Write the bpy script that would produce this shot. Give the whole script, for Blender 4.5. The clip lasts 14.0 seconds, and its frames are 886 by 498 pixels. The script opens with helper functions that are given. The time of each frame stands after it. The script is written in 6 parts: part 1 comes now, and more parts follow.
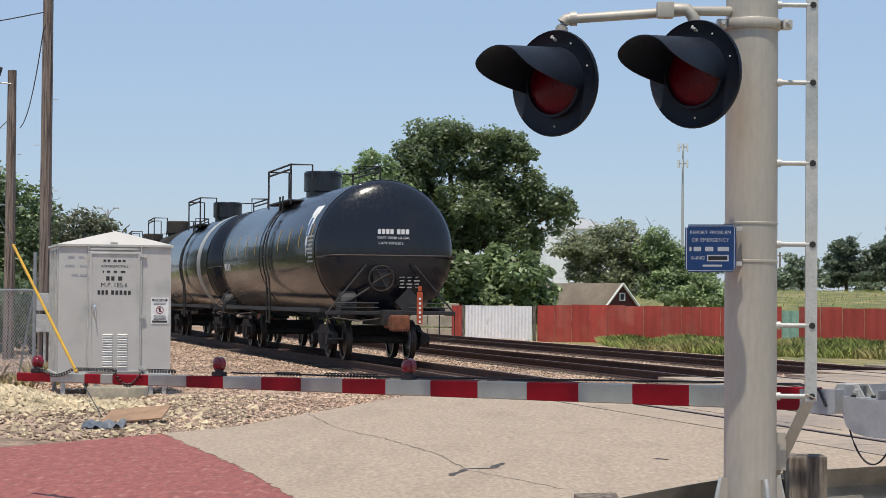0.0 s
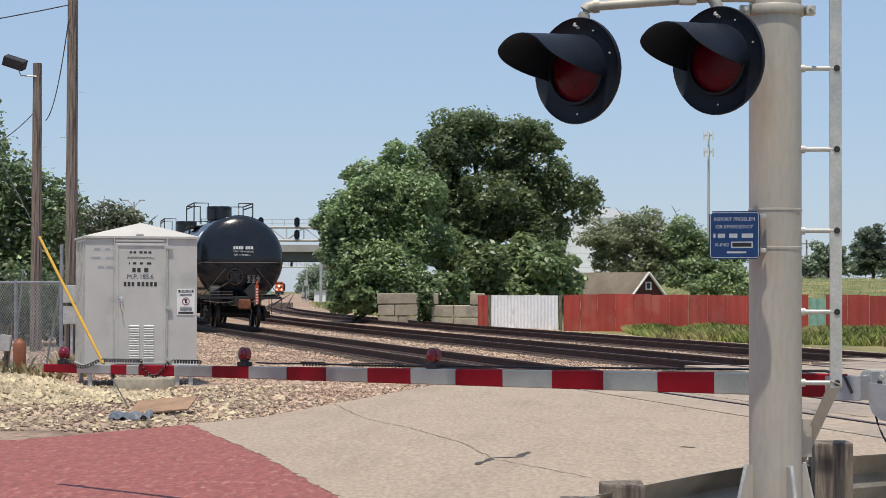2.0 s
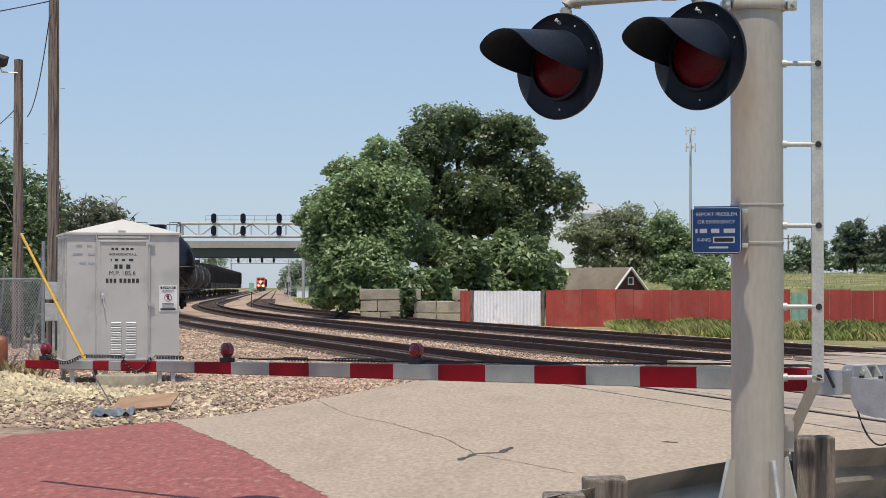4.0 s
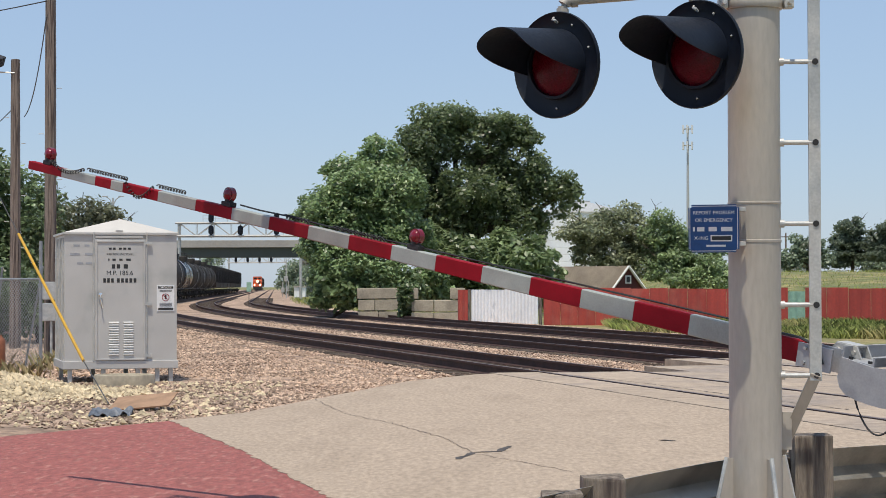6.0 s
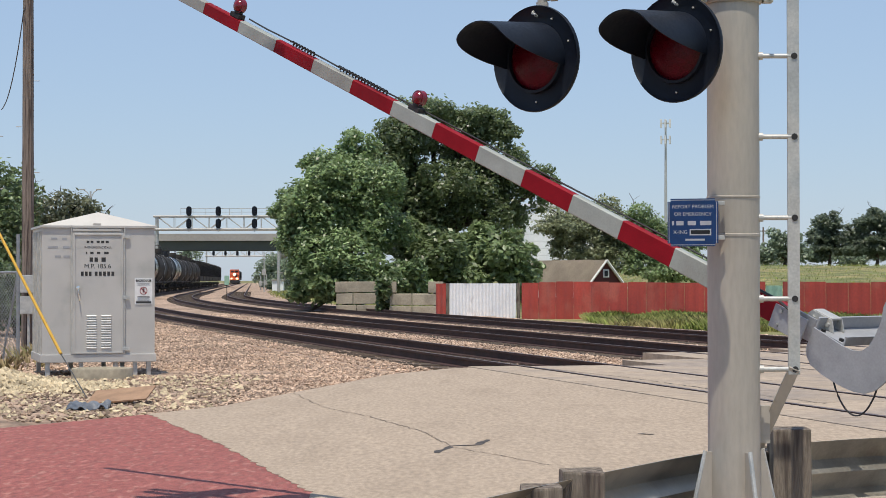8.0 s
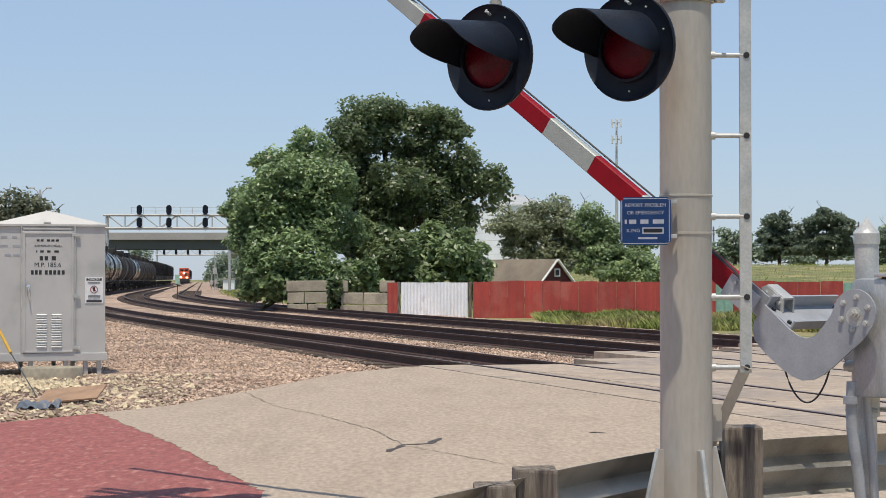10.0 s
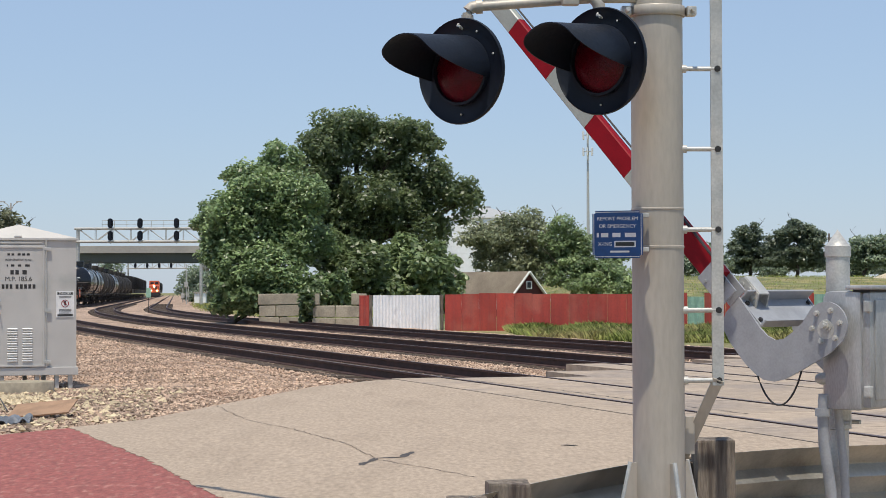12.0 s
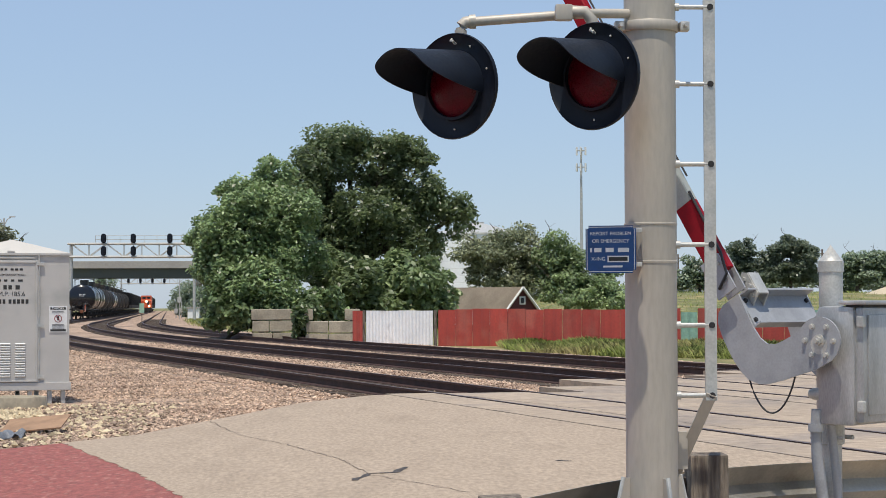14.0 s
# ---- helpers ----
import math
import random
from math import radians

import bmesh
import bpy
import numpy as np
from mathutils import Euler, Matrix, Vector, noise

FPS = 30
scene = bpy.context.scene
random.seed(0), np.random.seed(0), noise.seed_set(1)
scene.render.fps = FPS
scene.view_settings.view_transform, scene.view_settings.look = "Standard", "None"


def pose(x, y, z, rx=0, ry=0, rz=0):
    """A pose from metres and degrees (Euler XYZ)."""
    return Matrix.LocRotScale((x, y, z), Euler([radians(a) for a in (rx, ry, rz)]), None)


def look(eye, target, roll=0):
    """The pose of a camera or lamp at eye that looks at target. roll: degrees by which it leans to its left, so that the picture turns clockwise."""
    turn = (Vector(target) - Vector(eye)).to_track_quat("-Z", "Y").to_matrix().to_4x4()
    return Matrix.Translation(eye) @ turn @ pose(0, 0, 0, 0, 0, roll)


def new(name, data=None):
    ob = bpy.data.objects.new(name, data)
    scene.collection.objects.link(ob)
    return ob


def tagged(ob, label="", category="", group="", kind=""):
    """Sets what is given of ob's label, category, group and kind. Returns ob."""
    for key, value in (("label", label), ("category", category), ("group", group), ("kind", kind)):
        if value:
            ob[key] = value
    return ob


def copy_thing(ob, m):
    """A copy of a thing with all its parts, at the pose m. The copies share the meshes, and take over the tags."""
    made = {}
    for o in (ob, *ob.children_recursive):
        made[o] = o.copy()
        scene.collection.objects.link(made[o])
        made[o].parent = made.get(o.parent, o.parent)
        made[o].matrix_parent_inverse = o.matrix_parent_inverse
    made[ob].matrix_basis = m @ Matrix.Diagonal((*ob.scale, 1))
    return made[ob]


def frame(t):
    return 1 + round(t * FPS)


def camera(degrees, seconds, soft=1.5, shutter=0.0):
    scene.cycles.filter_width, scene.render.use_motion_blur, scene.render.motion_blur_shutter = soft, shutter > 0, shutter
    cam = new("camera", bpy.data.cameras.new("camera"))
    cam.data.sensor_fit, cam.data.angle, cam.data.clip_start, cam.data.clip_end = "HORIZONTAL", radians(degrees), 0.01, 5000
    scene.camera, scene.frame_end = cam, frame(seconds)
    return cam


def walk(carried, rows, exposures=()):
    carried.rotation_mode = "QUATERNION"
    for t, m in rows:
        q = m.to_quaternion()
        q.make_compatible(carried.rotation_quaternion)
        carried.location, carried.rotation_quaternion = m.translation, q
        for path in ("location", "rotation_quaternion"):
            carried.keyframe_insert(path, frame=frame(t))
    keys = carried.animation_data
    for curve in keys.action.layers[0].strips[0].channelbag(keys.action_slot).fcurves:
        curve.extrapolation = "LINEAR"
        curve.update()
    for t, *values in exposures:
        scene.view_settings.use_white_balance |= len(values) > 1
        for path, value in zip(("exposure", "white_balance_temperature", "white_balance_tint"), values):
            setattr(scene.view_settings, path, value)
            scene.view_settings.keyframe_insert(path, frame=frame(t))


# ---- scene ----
cam = camera(24.57, 14.0, soft=0.75)
PATH = [
    (0, look((-0.0018, 0, 1.3583), (-0.0018, 99.9673, 3.9135), 0.495)),
    (0.5, look((-0.0007, 0, 1.3554), (-1.2696, 99.9585, 3.9407), 0.387)),
    (1, look((0.0024, 0, 1.3556), (-1.6993, 99.9554, 3.8113), 0.269)),
    (1.5, look((0.0052, 0, 1.3518), (-1.5996, 99.9613, 3.6258), 0.165)),
    (2, look((0.0090, 0, 1.3503), (-1.2626, 99.9706, 3.4167), 0.157)),
    (2.5, look((0.0107, 0, 1.3510), (-0.8752, 99.9771, 3.3011), 0.085)),
    (3, look((0.0096, 0, 1.3515), (-0.5659, 99.9809, 3.2206), 0.065)),
    (5.5, look((0.0090, 0, 1.3491), (-0.2802, 99.9826, 3.1938), -0.047)),
    (6, look((0.0087, 0, 1.3506), (-0.2706, 99.9833, 3.1580), -0.134)),
    (6.5, look((0.0047, 0, 1.3488), (-0.2071, 99.9843, 3.1060), -0.122)),
    (7, look((0.0059, 0, 1.3396), (-0.0521, 99.9844, 3.1025), 0.007)),
    (7.5, look((0.0010, 0, 1.3468), (0.2997, 99.9866, 2.9570), -0.042)),
    (8, look((0.0024, 0, 1.3498), (0.8022, 99.9856, 2.8469), -0.063)),
    (8.5, look((-0.0031, 0, 1.3470), (1.4320, 99.9797, 2.7595), -0.071)),
    (9, look((-0.0040, 0, 1.3456), (2.1031, 99.9689, 2.6769), -0.066)),
    (11.5, look((-0.0116, 0, 1.3459), (4.2865, 99.8896, 3.2411), -0.120)),
    (12, look((-0.0098, 0, 1.3518), (4.5778, 99.8733, 3.4196), -0.198)),
    (12.5, look((-0.0089, 0, 1.3525), (4.8625, 99.8543, 3.6733), -0.198)),
    (13, look((-0.0109, 0, 1.3512), (5.0959, 99.8354, 3.9626), -0.203)),
    (13.5, look((-0.0091, 0, 1.3488), (5.1441, 99.8280, 4.1430), -0.207)),
    (14, look((-0.0088, 0, 1.3487), (4.9033, 99.8392, 4.1764), -0.163)),
]
walk(cam, PATH)

# ---- world and sun ----
SUN_DIR = Vector((-0.06, -0.27, 0.961)).normalized()      # towards the sun
world = bpy.data.worlds.new("sky")
scene.world = world
world.use_nodes = True
wn = world.node_tree
sky = wn.nodes.new("ShaderNodeTexSky")
sky.sky_type = "NISHITA"
sky.sun_disc = False
sky.sun_elevation = math.asin(SUN_DIR.z)
sky.sun_rotation = math.atan2(SUN_DIR.x, SUN_DIR.y)
sky.air_density, sky.dust_density, sky.ozone_density = 1.0, 0.3, 4.0
haze = wn.nodes.new("ShaderNodeMix")
haze.data_type = "RGBA"
haze.inputs[0].default_value = 0.55
haze.inputs[7].default_value = (3.95, 5.2, 7.4, 1)
wn.links.new(sky.outputs[0], haze.inputs[6])
wn.links.new(haze.outputs[2], wn.nodes["Background"].inputs[0])
wn.nodes["Background"].inputs[1].default_value = 0.11
sun_data = bpy.data.lights.new("sun", "SUN")
sun_data.energy, sun_data.angle, sun_data.color = 4.3, radians(0.53), (1.0, 0.92, 0.79)
sun = new("sun", sun_data)
sun.matrix_world = look(SUN_DIR * 50, (0, 0, 0))
scene.view_settings.exposure = 0.0


# ---- materials ----
def mat(name, base, rough=0.6, metal=0.0, vary=0.25, scale=6.0, fine=60.0, bump=0.1, second=None, stain=0.0, stain_scale=1.2,
        rnd=0.0, clear=0.0, spec=0.5, stretch=(1, 1, 1), bump_dist=0.01):
    """A procedural surface: base colour varied at two scales, with stains of a second colour, bump and uneven gloss."""
    m = bpy.data.materials.new(name)
    m.use_nodes = True
    nt = m.node_tree
    n, l = nt.nodes, nt.links
    bsdf = n["Principled BSDF"]
    co = n.new("ShaderNodeTexCoord")
    mp = n.new("ShaderNodeMapping")
    mp.inputs["Scale"].default_value = stretch
    l.new(co.outputs["Object"], mp.inputs[0])

    def tex(sc, detail=4):
        t = n.new("ShaderNodeTexNoise")
        t.inputs["Scale"].default_value, t.inputs["Detail"].default_value = sc, detail
        l.new(mp.outputs[0], t.inputs["Vector"])
        return t.outputs[0]

    def mix(kind, fac, a, b):
        x = n.new("ShaderNodeMix")
        x.data_type, x.blend_type = "RGBA", kind
        for sock, v in ((0, fac), (6, a), (7, b)):
            if isinstance(v, (int, float)):
                x.inputs[sock].default_value = v
            elif isinstance(v, tuple):
                x.inputs[sock].default_value = (*v, 1)
            else:
                l.new(v, x.inputs[sock])
        return x.outputs[2]

    def ramp(fac, lo, hi, a=0.0, b=1.0):
        r = n.new("ShaderNodeMapRange")
        r.inputs[1].default_value, r.inputs[2].default_value, r.inputs[3].default_value, r.inputs[4].default_value = lo, hi, a, b
        l.new(fac, r.inputs[0])
        return r.outputs[0]

    big, small = tex(scale), tex(fine, 6)
    k1 = ramp(big, 0.3, 0.7, 1 - vary, 1 + vary)
    k2 = ramp(small, 0.3, 0.7, 1 - vary * 0.8, 1 + vary * 0.8)
    mul = n.new("ShaderNodeMath")
    mul.operation = "MULTIPLY"
    l.new(k1, mul.inputs[0]), l.new(k2, mul.inputs[1])
    val = mul.outputs[0]
    if rnd:
        info = n.new("ShaderNodeObjectInfo")
        geo = n.new("ShaderNodeNewGeometry")
        for src in (info.outputs["Random"], geo.outputs["Random Per Island"]):
            rr = ramp(src, 0, 1, 1 - rnd, 1 + rnd)
            m2 = n.new("ShaderNodeMath")
            m2.operation = "MULTIPLY"
            l.new(val, m2.inputs[0]), l.new(rr, m2.inputs[1])
            val = m2.outputs[0]
    col = (*base,)
    if second is not None:
        col = mix("MIX", ramp(tex(stain_scale, 8), 0.62 - stain * 0.5, 0.75 - stain * 0.4), col, tuple(second))
    comb = n.new("ShaderNodeCombineColor")
    for i in range(3):
        l.new(val, comb.inputs[i])
    col = mix("MULTIPLY", 1.0, col, comb.outputs[0])
    l.new(col, bsdf.inputs["Base Color"])
    l.new(ramp(small, 0.2, 0.8, max(0.02, rough - 0.12), min(1, rough + 0.12)), bsdf.inputs["Roughness"])
    bsdf.inputs["Metallic"].default_value = metal
    bsdf.inputs["Coat Weight"].default_value = clear
    bsdf.inputs["Specular IOR Level"].default_value = spec
    if bump:
        b = n.new("ShaderNodeBump")
        b.inputs["Strength"].default_value, b.inputs["Distance"].default_value = bump, bump_dist
        l.new(small, b.inputs["Height"])
        l.new(b.outputs[0], bsdf.inputs["Normal"])
    return m


def glow(name, colour, strength):
    m = mat(name, colour, 0.3, bump=0)
    b = m.node_tree.nodes["Principled BSDF"]
    b.inputs["Emission Color"].default_value = (*colour, 1)
    b.inputs["Emission Strength"].default_value = strength
    return m


def leaf_mat(name, base, light):
    m = mat(name, base, 0.42, vary=0.32, scale=0.5, fine=4.0, bump=0, rnd=0.52, second=light, stain=0.3, stain_scale=0.5)
    b = m.node_tree.nodes["Principled BSDF"]
    nt = m.node_tree
    tr = nt.nodes.new("ShaderNodeBsdfTranslucent")
    tr.inputs[0].default_value = (*[min(1, 2.2 * c) for c in light], 1)
    mx = nt.nodes.new("ShaderNodeMixShader")
    mx.inputs[0].default_value = 0.24
    out = nt.nodes["Material Output"]
    nt.links.new(b.outputs[0], mx.inputs[1]), nt.links.new(tr.outputs[0], mx.inputs[2])
    nt.links.new(mx.outputs[0], out.inputs[0])
    return m


M = {
    "galv": mat("galvanised_steel", (0.52, 0.51, 0.48), 0.45, 0.3, vary=0.14, scale=9, fine=90, bump=0.06, second=(0.42, 0.43, 0.42), stain=0.3, stain_scale=5),
    "mast": mat("aluminium_mast", (0.44, 0.4, 0.345), 0.5, 0.15, vary=0.09, scale=3, fine=50, bump=0.03, second=(0.38, 0.355, 0.315), stain=0.15, stain_scale=2.5, stretch=(1, 1, 0.25)),
    "casting": mat("brushed_grey_casting", (0.4, 0.4, 0.4), 0.42, 0.45, vary=0.16, scale=5, fine=110, bump=0.06, second=(0.5, 0.5, 0.5), stain=0.3, stain_scale=3, stretch=(2, 2, 0.4)),
    "bracket": mat("grey_painted_casting", (0.36, 0.37, 0.39), 0.5, 0.2, vary=0.1, scale=7, fine=80, bump=0.05, second=(0.27, 0.28, 0.3), stain=0.2, stain_scale=4),
    "black": mat("black_signal_paint", (0.006, 0.0095, 0.018), 0.5, vary=0.25, bump=0.03, spec=0.3),
    "lens": mat("red_lens", (0.075, 0.001, 0.008), 0.3, vary=0.25, scale=40, fine=160, bump=0.25, spec=0.25),
    "lamp_red": mat("red_lamp_plastic", (0.17, 0.003, 0.014), 0.2, vary=0.25, scale=30, fine=120, bump=0.15, clear=0.3),
    "stripe_red": mat("red_reflective_tape", (0.25, 0.006, 0.014), 0.55, vary=0.12, scale=6, fine=120, bump=0.03, spec=0.15, second=(0.2, 0.008, 0.014), stain=0.2),
    "stripe_white": mat("white_reflective_tape", (0.34, 0.365, 0.335), 0.4, vary=0.1, scale=6, fine=120, bump=0.03, second=(0.29, 0.29, 0.26), stain=0.25),
    "cable": mat("black_cable", (0.015, 0.015, 0.017), 0.5, bump=0),
    "bungalow": mat("aluminium_housing", (0.5, 0.485, 0.46), 0.45, 0.0, vary=0.06, scale=2, fine=70, bump=0.03, second=(0.4, 0.4, 0.38), stain=0.15, stain_scale=1.5),
    "beam": mat("weathered_zinc_beam", (0.5, 0.47, 0.41), 0.42, 0.85, vary=0.12, scale=3, fine=60, bump=0.05, second=(0.3, 0.27, 0.23), stain=0.3, stain_scale=2),
    "chrome": mat("polished_handle", (0.85, 0.85, 0.84), 0.18, 0.9, vary=0.05, bump=0),
    "dark": mat("dark_steel", (0.03, 0.029, 0.03), 0.65, 0.2, vary=0.3),
    "tank": mat("black_tank_paint", (0.008, 0.01, 0.016), 0.2, vary=0.15, scale=0.8, fine=14, bump=0.02, second=(0.016, 0.015, 0.015), stain=0.15, stain_scale=0.6),
    "tank_grey": mat("weathered_tank_paint", (0.03, 0.028, 0.027), 0.75, vary=0.25, scale=0.8, fine=14, bump=0.02, spec=0.2, second=(0.07, 0.06, 0.05), stain=0.25, stain_scale=0.5),
    "tank_band": mat("pale_weathered_band", (0.35, 0.35, 0.34), 0.55, vary=0.2, scale=1, bump=0.02),
    "grime": mat("dusty_oil_residue", (0.1, 0.075, 0.05), 0.55, vary=0.35, scale=1.5, fine=14, bump=0.03),
    "truck": mat("dusty_truck_steel", (0.028, 0.025, 0.023), 0.8, 0.1, vary=0.35),
    "wheel": mat("worn_wheel_steel", (0.06, 0.05, 0.045), 0.5, 0.6, vary=0.3),
    "tread": mat("bright_wheel_rim", (0.3, 0.28, 0.26), 0.35, 0.9, vary=0.2),
    "rust": mat("rusty_coupler", (0.16, 0.055, 0.025), 0.8, vary=0.4, scale=8, fine=60, bump=0.2),
    "white": mat("white_lettering", (0.75, 0.75, 0.74), 0.6, vary=0.08, bump=0),
    "ink": mat("black_lettering", (0.03, 0.03, 0.03), 0.6, bump=0),
    "yellow": mat("yellow_guy_guard", (0.5, 0.28, 0.02), 0.5, vary=0.15),
    "blue": mat("blue_sign_sheet", (0.01, 0.062, 0.21), 0.4, vary=0.12, scale=10, bump=0.02),
    "rail": mat("rusted_rail", (0.055, 0.026, 0.021), 0.75, 0.2, vary=0.3, scale=4, fine=50, bump=0.15),
    "railhead": mat("polished_rail_head", (0.11, 0.075, 0.065), 0.5, 0.4, vary=0.2, scale=5),
    "tie": mat("creosoted_tie", (0.08, 0.06, 0.045), 0.9, vary=0.35, scale=3, fine=40, bump=0.4, rnd=0.25, stretch=(1, 6, 1)),
    "ballast": mat("ballast_bed", (0.36, 0.255, 0.185), 0.95, vary=0.5, scale=1.4, fine=9, bump=1.0, second=(0.2, 0.14, 0.1), stain=0.25, stain_scale=0.25, bump_dist=0.05),
    "stone": mat("ballast_stone", (0.4, 0.29, 0.213), 0.9, vary=0.25, scale=2, fine=30, bump=0.3, rnd=0.5, second=(0.27, 0.19, 0.14), stain=0.2, stain_scale=0.3),
    "darkstone": mat("oily_ballast_stone", (0.2, 0.145, 0.115), 0.85, vary=0.3, scale=2, fine=30, bump=0.3, rnd=0.5, second=(0.11, 0.075, 0.06), stain=0.3, stain_scale=0.5),
    "paleston": mat("pale_limestone", (0.72, 0.59, 0.39), 0.9, vary=0.2, scale=2, fine=30, bump=0.3, rnd=0.35),
    "concrete": mat("worn_concrete_road", (0.355, 0.28, 0.21), 0.92, vary=0.2, scale=25, fine=160, bump=0.6, second=(0.325, 0.255, 0.19), stain=0.25, stain_scale=1.5, stretch=(1, 0.3, 1), bump_dist=0.006),
    "panel": mat("crossing_panel_concrete", (0.36, 0.285, 0.215), 0.9, vary=0.18, scale=6, fine=45, bump=0.3, second=(0.28, 0.23, 0.19), stain=0.3, stain_scale=0.6, rnd=0.06),
    "redpave": mat("worn_red_paving", (0.255, 0.078, 0.066), 0.92, vary=0.25, scale=22, fine=130, bump=0.7, second=(0.33, 0.15, 0.12), stain=0.14, stain_scale=14, stretch=(1, 0.3, 1), bump_dist=0.006),
    "crackline": mat("dusty_crack", (0.17, 0.13, 0.1), 0.9, vary=0.3),
    "joint": mat("tar_joint", (0.06, 0.05, 0.045), 0.8, vary=0.3),
    "timber": mat("weathered_timber", (0.2, 0.165, 0.13), 0.9, vary=0.35, scale=6, fine=40, bump=0.6, stretch=(5, 5, 0.5), second=(0.08, 0.06, 0.05), stain=0.3, stain_scale=5),
    "pole": mat("utility_pole_wood", (0.22, 0.175, 0.145), 0.9, vary=0.25, scale=5, fine=40, bump=0.5, stretch=(6, 6, 0.3), second=(0.07, 0.05, 0.045), stain=0.3, stain_scale=4),
    "fence_red": mat("faded_red_sheet", (0.47, 0.07, 0.05), 0.6, vary=0.13, scale=0.7, fine=12, bump=0.05, second=(0.5, 0.12, 0.085), stain=0.2, stain_scale=0.8, rnd=0.12),
    "fence_white": mat("white_corrugated_sheet", (0.88, 0.88, 0.87), 0.5, vary=0.06, scale=0.7, fine=9, bump=0.05, second=(0.6, 0.6, 0.6), stain=0.08, stain_scale=1.0),
    "fence_green": mat("pale_green_sheet", (0.3, 0.48, 0.36), 0.6, vary=0.15),
    "block": mat("precast_block", (0.42, 0.37, 0.28), 0.9, vary=0.2, scale=1.2, fine=14, bump=0.4, second=(0.25, 0.22, 0.17), stain=0.3, stain_scale=1.2, rnd=0.1),
    "grass": mat("field_grass", (0.135, 0.15, 0.05), 0.9, vary=0.35, scale=0.6, fine=5, bump=0.8, second=(0.24, 0.2, 0.085), stain=0.35, stain_scale=0.3, bump_dist=0.1),
    "blade": mat("grass_blades", (0.19, 0.225, 0.05), 0.8, vary=0.3, scale=0.4, fine=5, bump=0, rnd=0.4, second=(0.3, 0.26, 0.1), stain=0.25, stain_scale=0.3),
    "bark": mat("bark", (0.09, 0.07, 0.055), 0.95, vary=0.35, scale=4, fine=25, bump=0.6),
    "leaf_a": leaf_mat("leaves_mid_green", (0.15, 0.205, 0.092), (0.215, 0.272, 0.13)),
    "leaf_b": leaf_mat("leaves_light_green", (0.11, 0.162, 0.066), (0.165, 0.22, 0.1)),
    "leaf_dark": leaf_mat("leaves_dark_green", (0.07, 0.1, 0.045), (0.1, 0.135, 0.062)),
    # for far trees and hedge: distance haze is mixed into these paler leaf colours
    "leaf_far": leaf_mat("leaves_haze_tinted", (0.16, 0.205, 0.13), (0.2, 0.245, 0.17)),
    "dryblade": mat("dry_weed_blades", (0.26, 0.2, 0.1), 0.85, vary=0.3, scale=0.6, fine=5, bump=0, rnd=0.4, second=(0.12, 0.14, 0.05), stain=0.3, stain_scale=0.8),
    "leaf_c": leaf_mat("leaves_grey_green", (0.13, 0.15, 0.08), (0.17, 0.18, 0.11)),
    "silo": mat("white_metal_cladding", (0.9, 0.9, 0.9), 0.45, vary=0.05, scale=0.4, fine=4, bump=0.03),
    "roof": mat("tan_shingle_roof", (0.4, 0.335, 0.26), 0.9, vary=0.15, scale=1, fine=12, bump=0.3),
    "barn": mat("dark_red_boards", (0.1, 0.03, 0.03), 0.8, vary=0.2, scale=1, fine=10, bump=0.2),
    "bridge": mat("bridge_concrete", (0.36, 0.34, 0.31), 0.85, vary=0.1, scale=0.2, fine=3, bump=0.1),
    "girder": mat("green_girder_paint", (0.07, 0.085, 0.075), 0.6, vary=0.1, scale=0.2, fine=3, bump=0.05),
    "orange": mat("orange_engine_paint", (0.42, 0.075, 0.025), 0.4, vary=0.15, scale=1, bump=0.03),
    "headlight": glow("lit_headlight", (1.0, 0.86, 0.6), 60.0),
    "sand": mat("sand_heap", (0.5, 0.42, 0.3), 0.95, vary=0.1, scale=0.5, bump=0.3),
    "glass": mat("dark_glass", (0.02, 0.025, 0.03), 0.08, vary=0.1, bump=0),
    "wire": mat("wire", (0.05, 0.05, 0.05), 0.6, bump=0),
    "chain": mat("chain_link", (0.3, 0.31, 0.32), 0.5, 0.5, vary=0.15),
    "board": mat("scrap_plywood", (0.29, 0.18, 0.11), 0.85, vary=0.2, scale=5),
    "sheet": mat("blue_grey_plastic_sheet", (0.12, 0.135, 0.16), 0.5, vary=0.3, scale=5),
    "post_white": mat("white_post", (0.7, 0.7, 0.68), 0.6, vary=0.1),
    "orange_plastic": mat("faded_orange_plastic", (0.24, 0.085, 0.04), 0.6, vary=0.2),
}


# ---- building blocks ----
def part(name, bm, material, parent=None, label=""):
    me = bpy.data.meshes.new(name)
    bm.to_mesh(me)
    bm.free()
    me.materials.append(M[material])
    ob = new(name, me)
    if parent:
        ob.parent = parent
    if label:
        ob["label"] = label
    return ob


def thing(name, m, label, category, group=""):
    ob = new(name)
    ob.matrix_world = m
    ob.empty_display_size = 0.2
    return tagged(ob, label, category, group)


def smooth(ob, angle=40):
    for p in ob.data.polygons:
        p.use_smooth = True
    ob.data.set_sharp_from_angle(angle=radians(angle))
    return ob


def box(bm, c, size, bevel=0.0, m=None):
    mm = Matrix.Translation(c) @ Matrix.Diagonal((*size, 1))
    if m is not None:
        mm = m @ mm
    r = bmesh.ops.create_cube(bm, size=1, matrix=mm)
    if bevel:
        es = list({e for v in r["verts"] for e in v.link_edges})
        bmesh.ops.bevel(bm, geom=es, offset=bevel, segments=2, affect="EDGES", profile=0.7)
    return bm


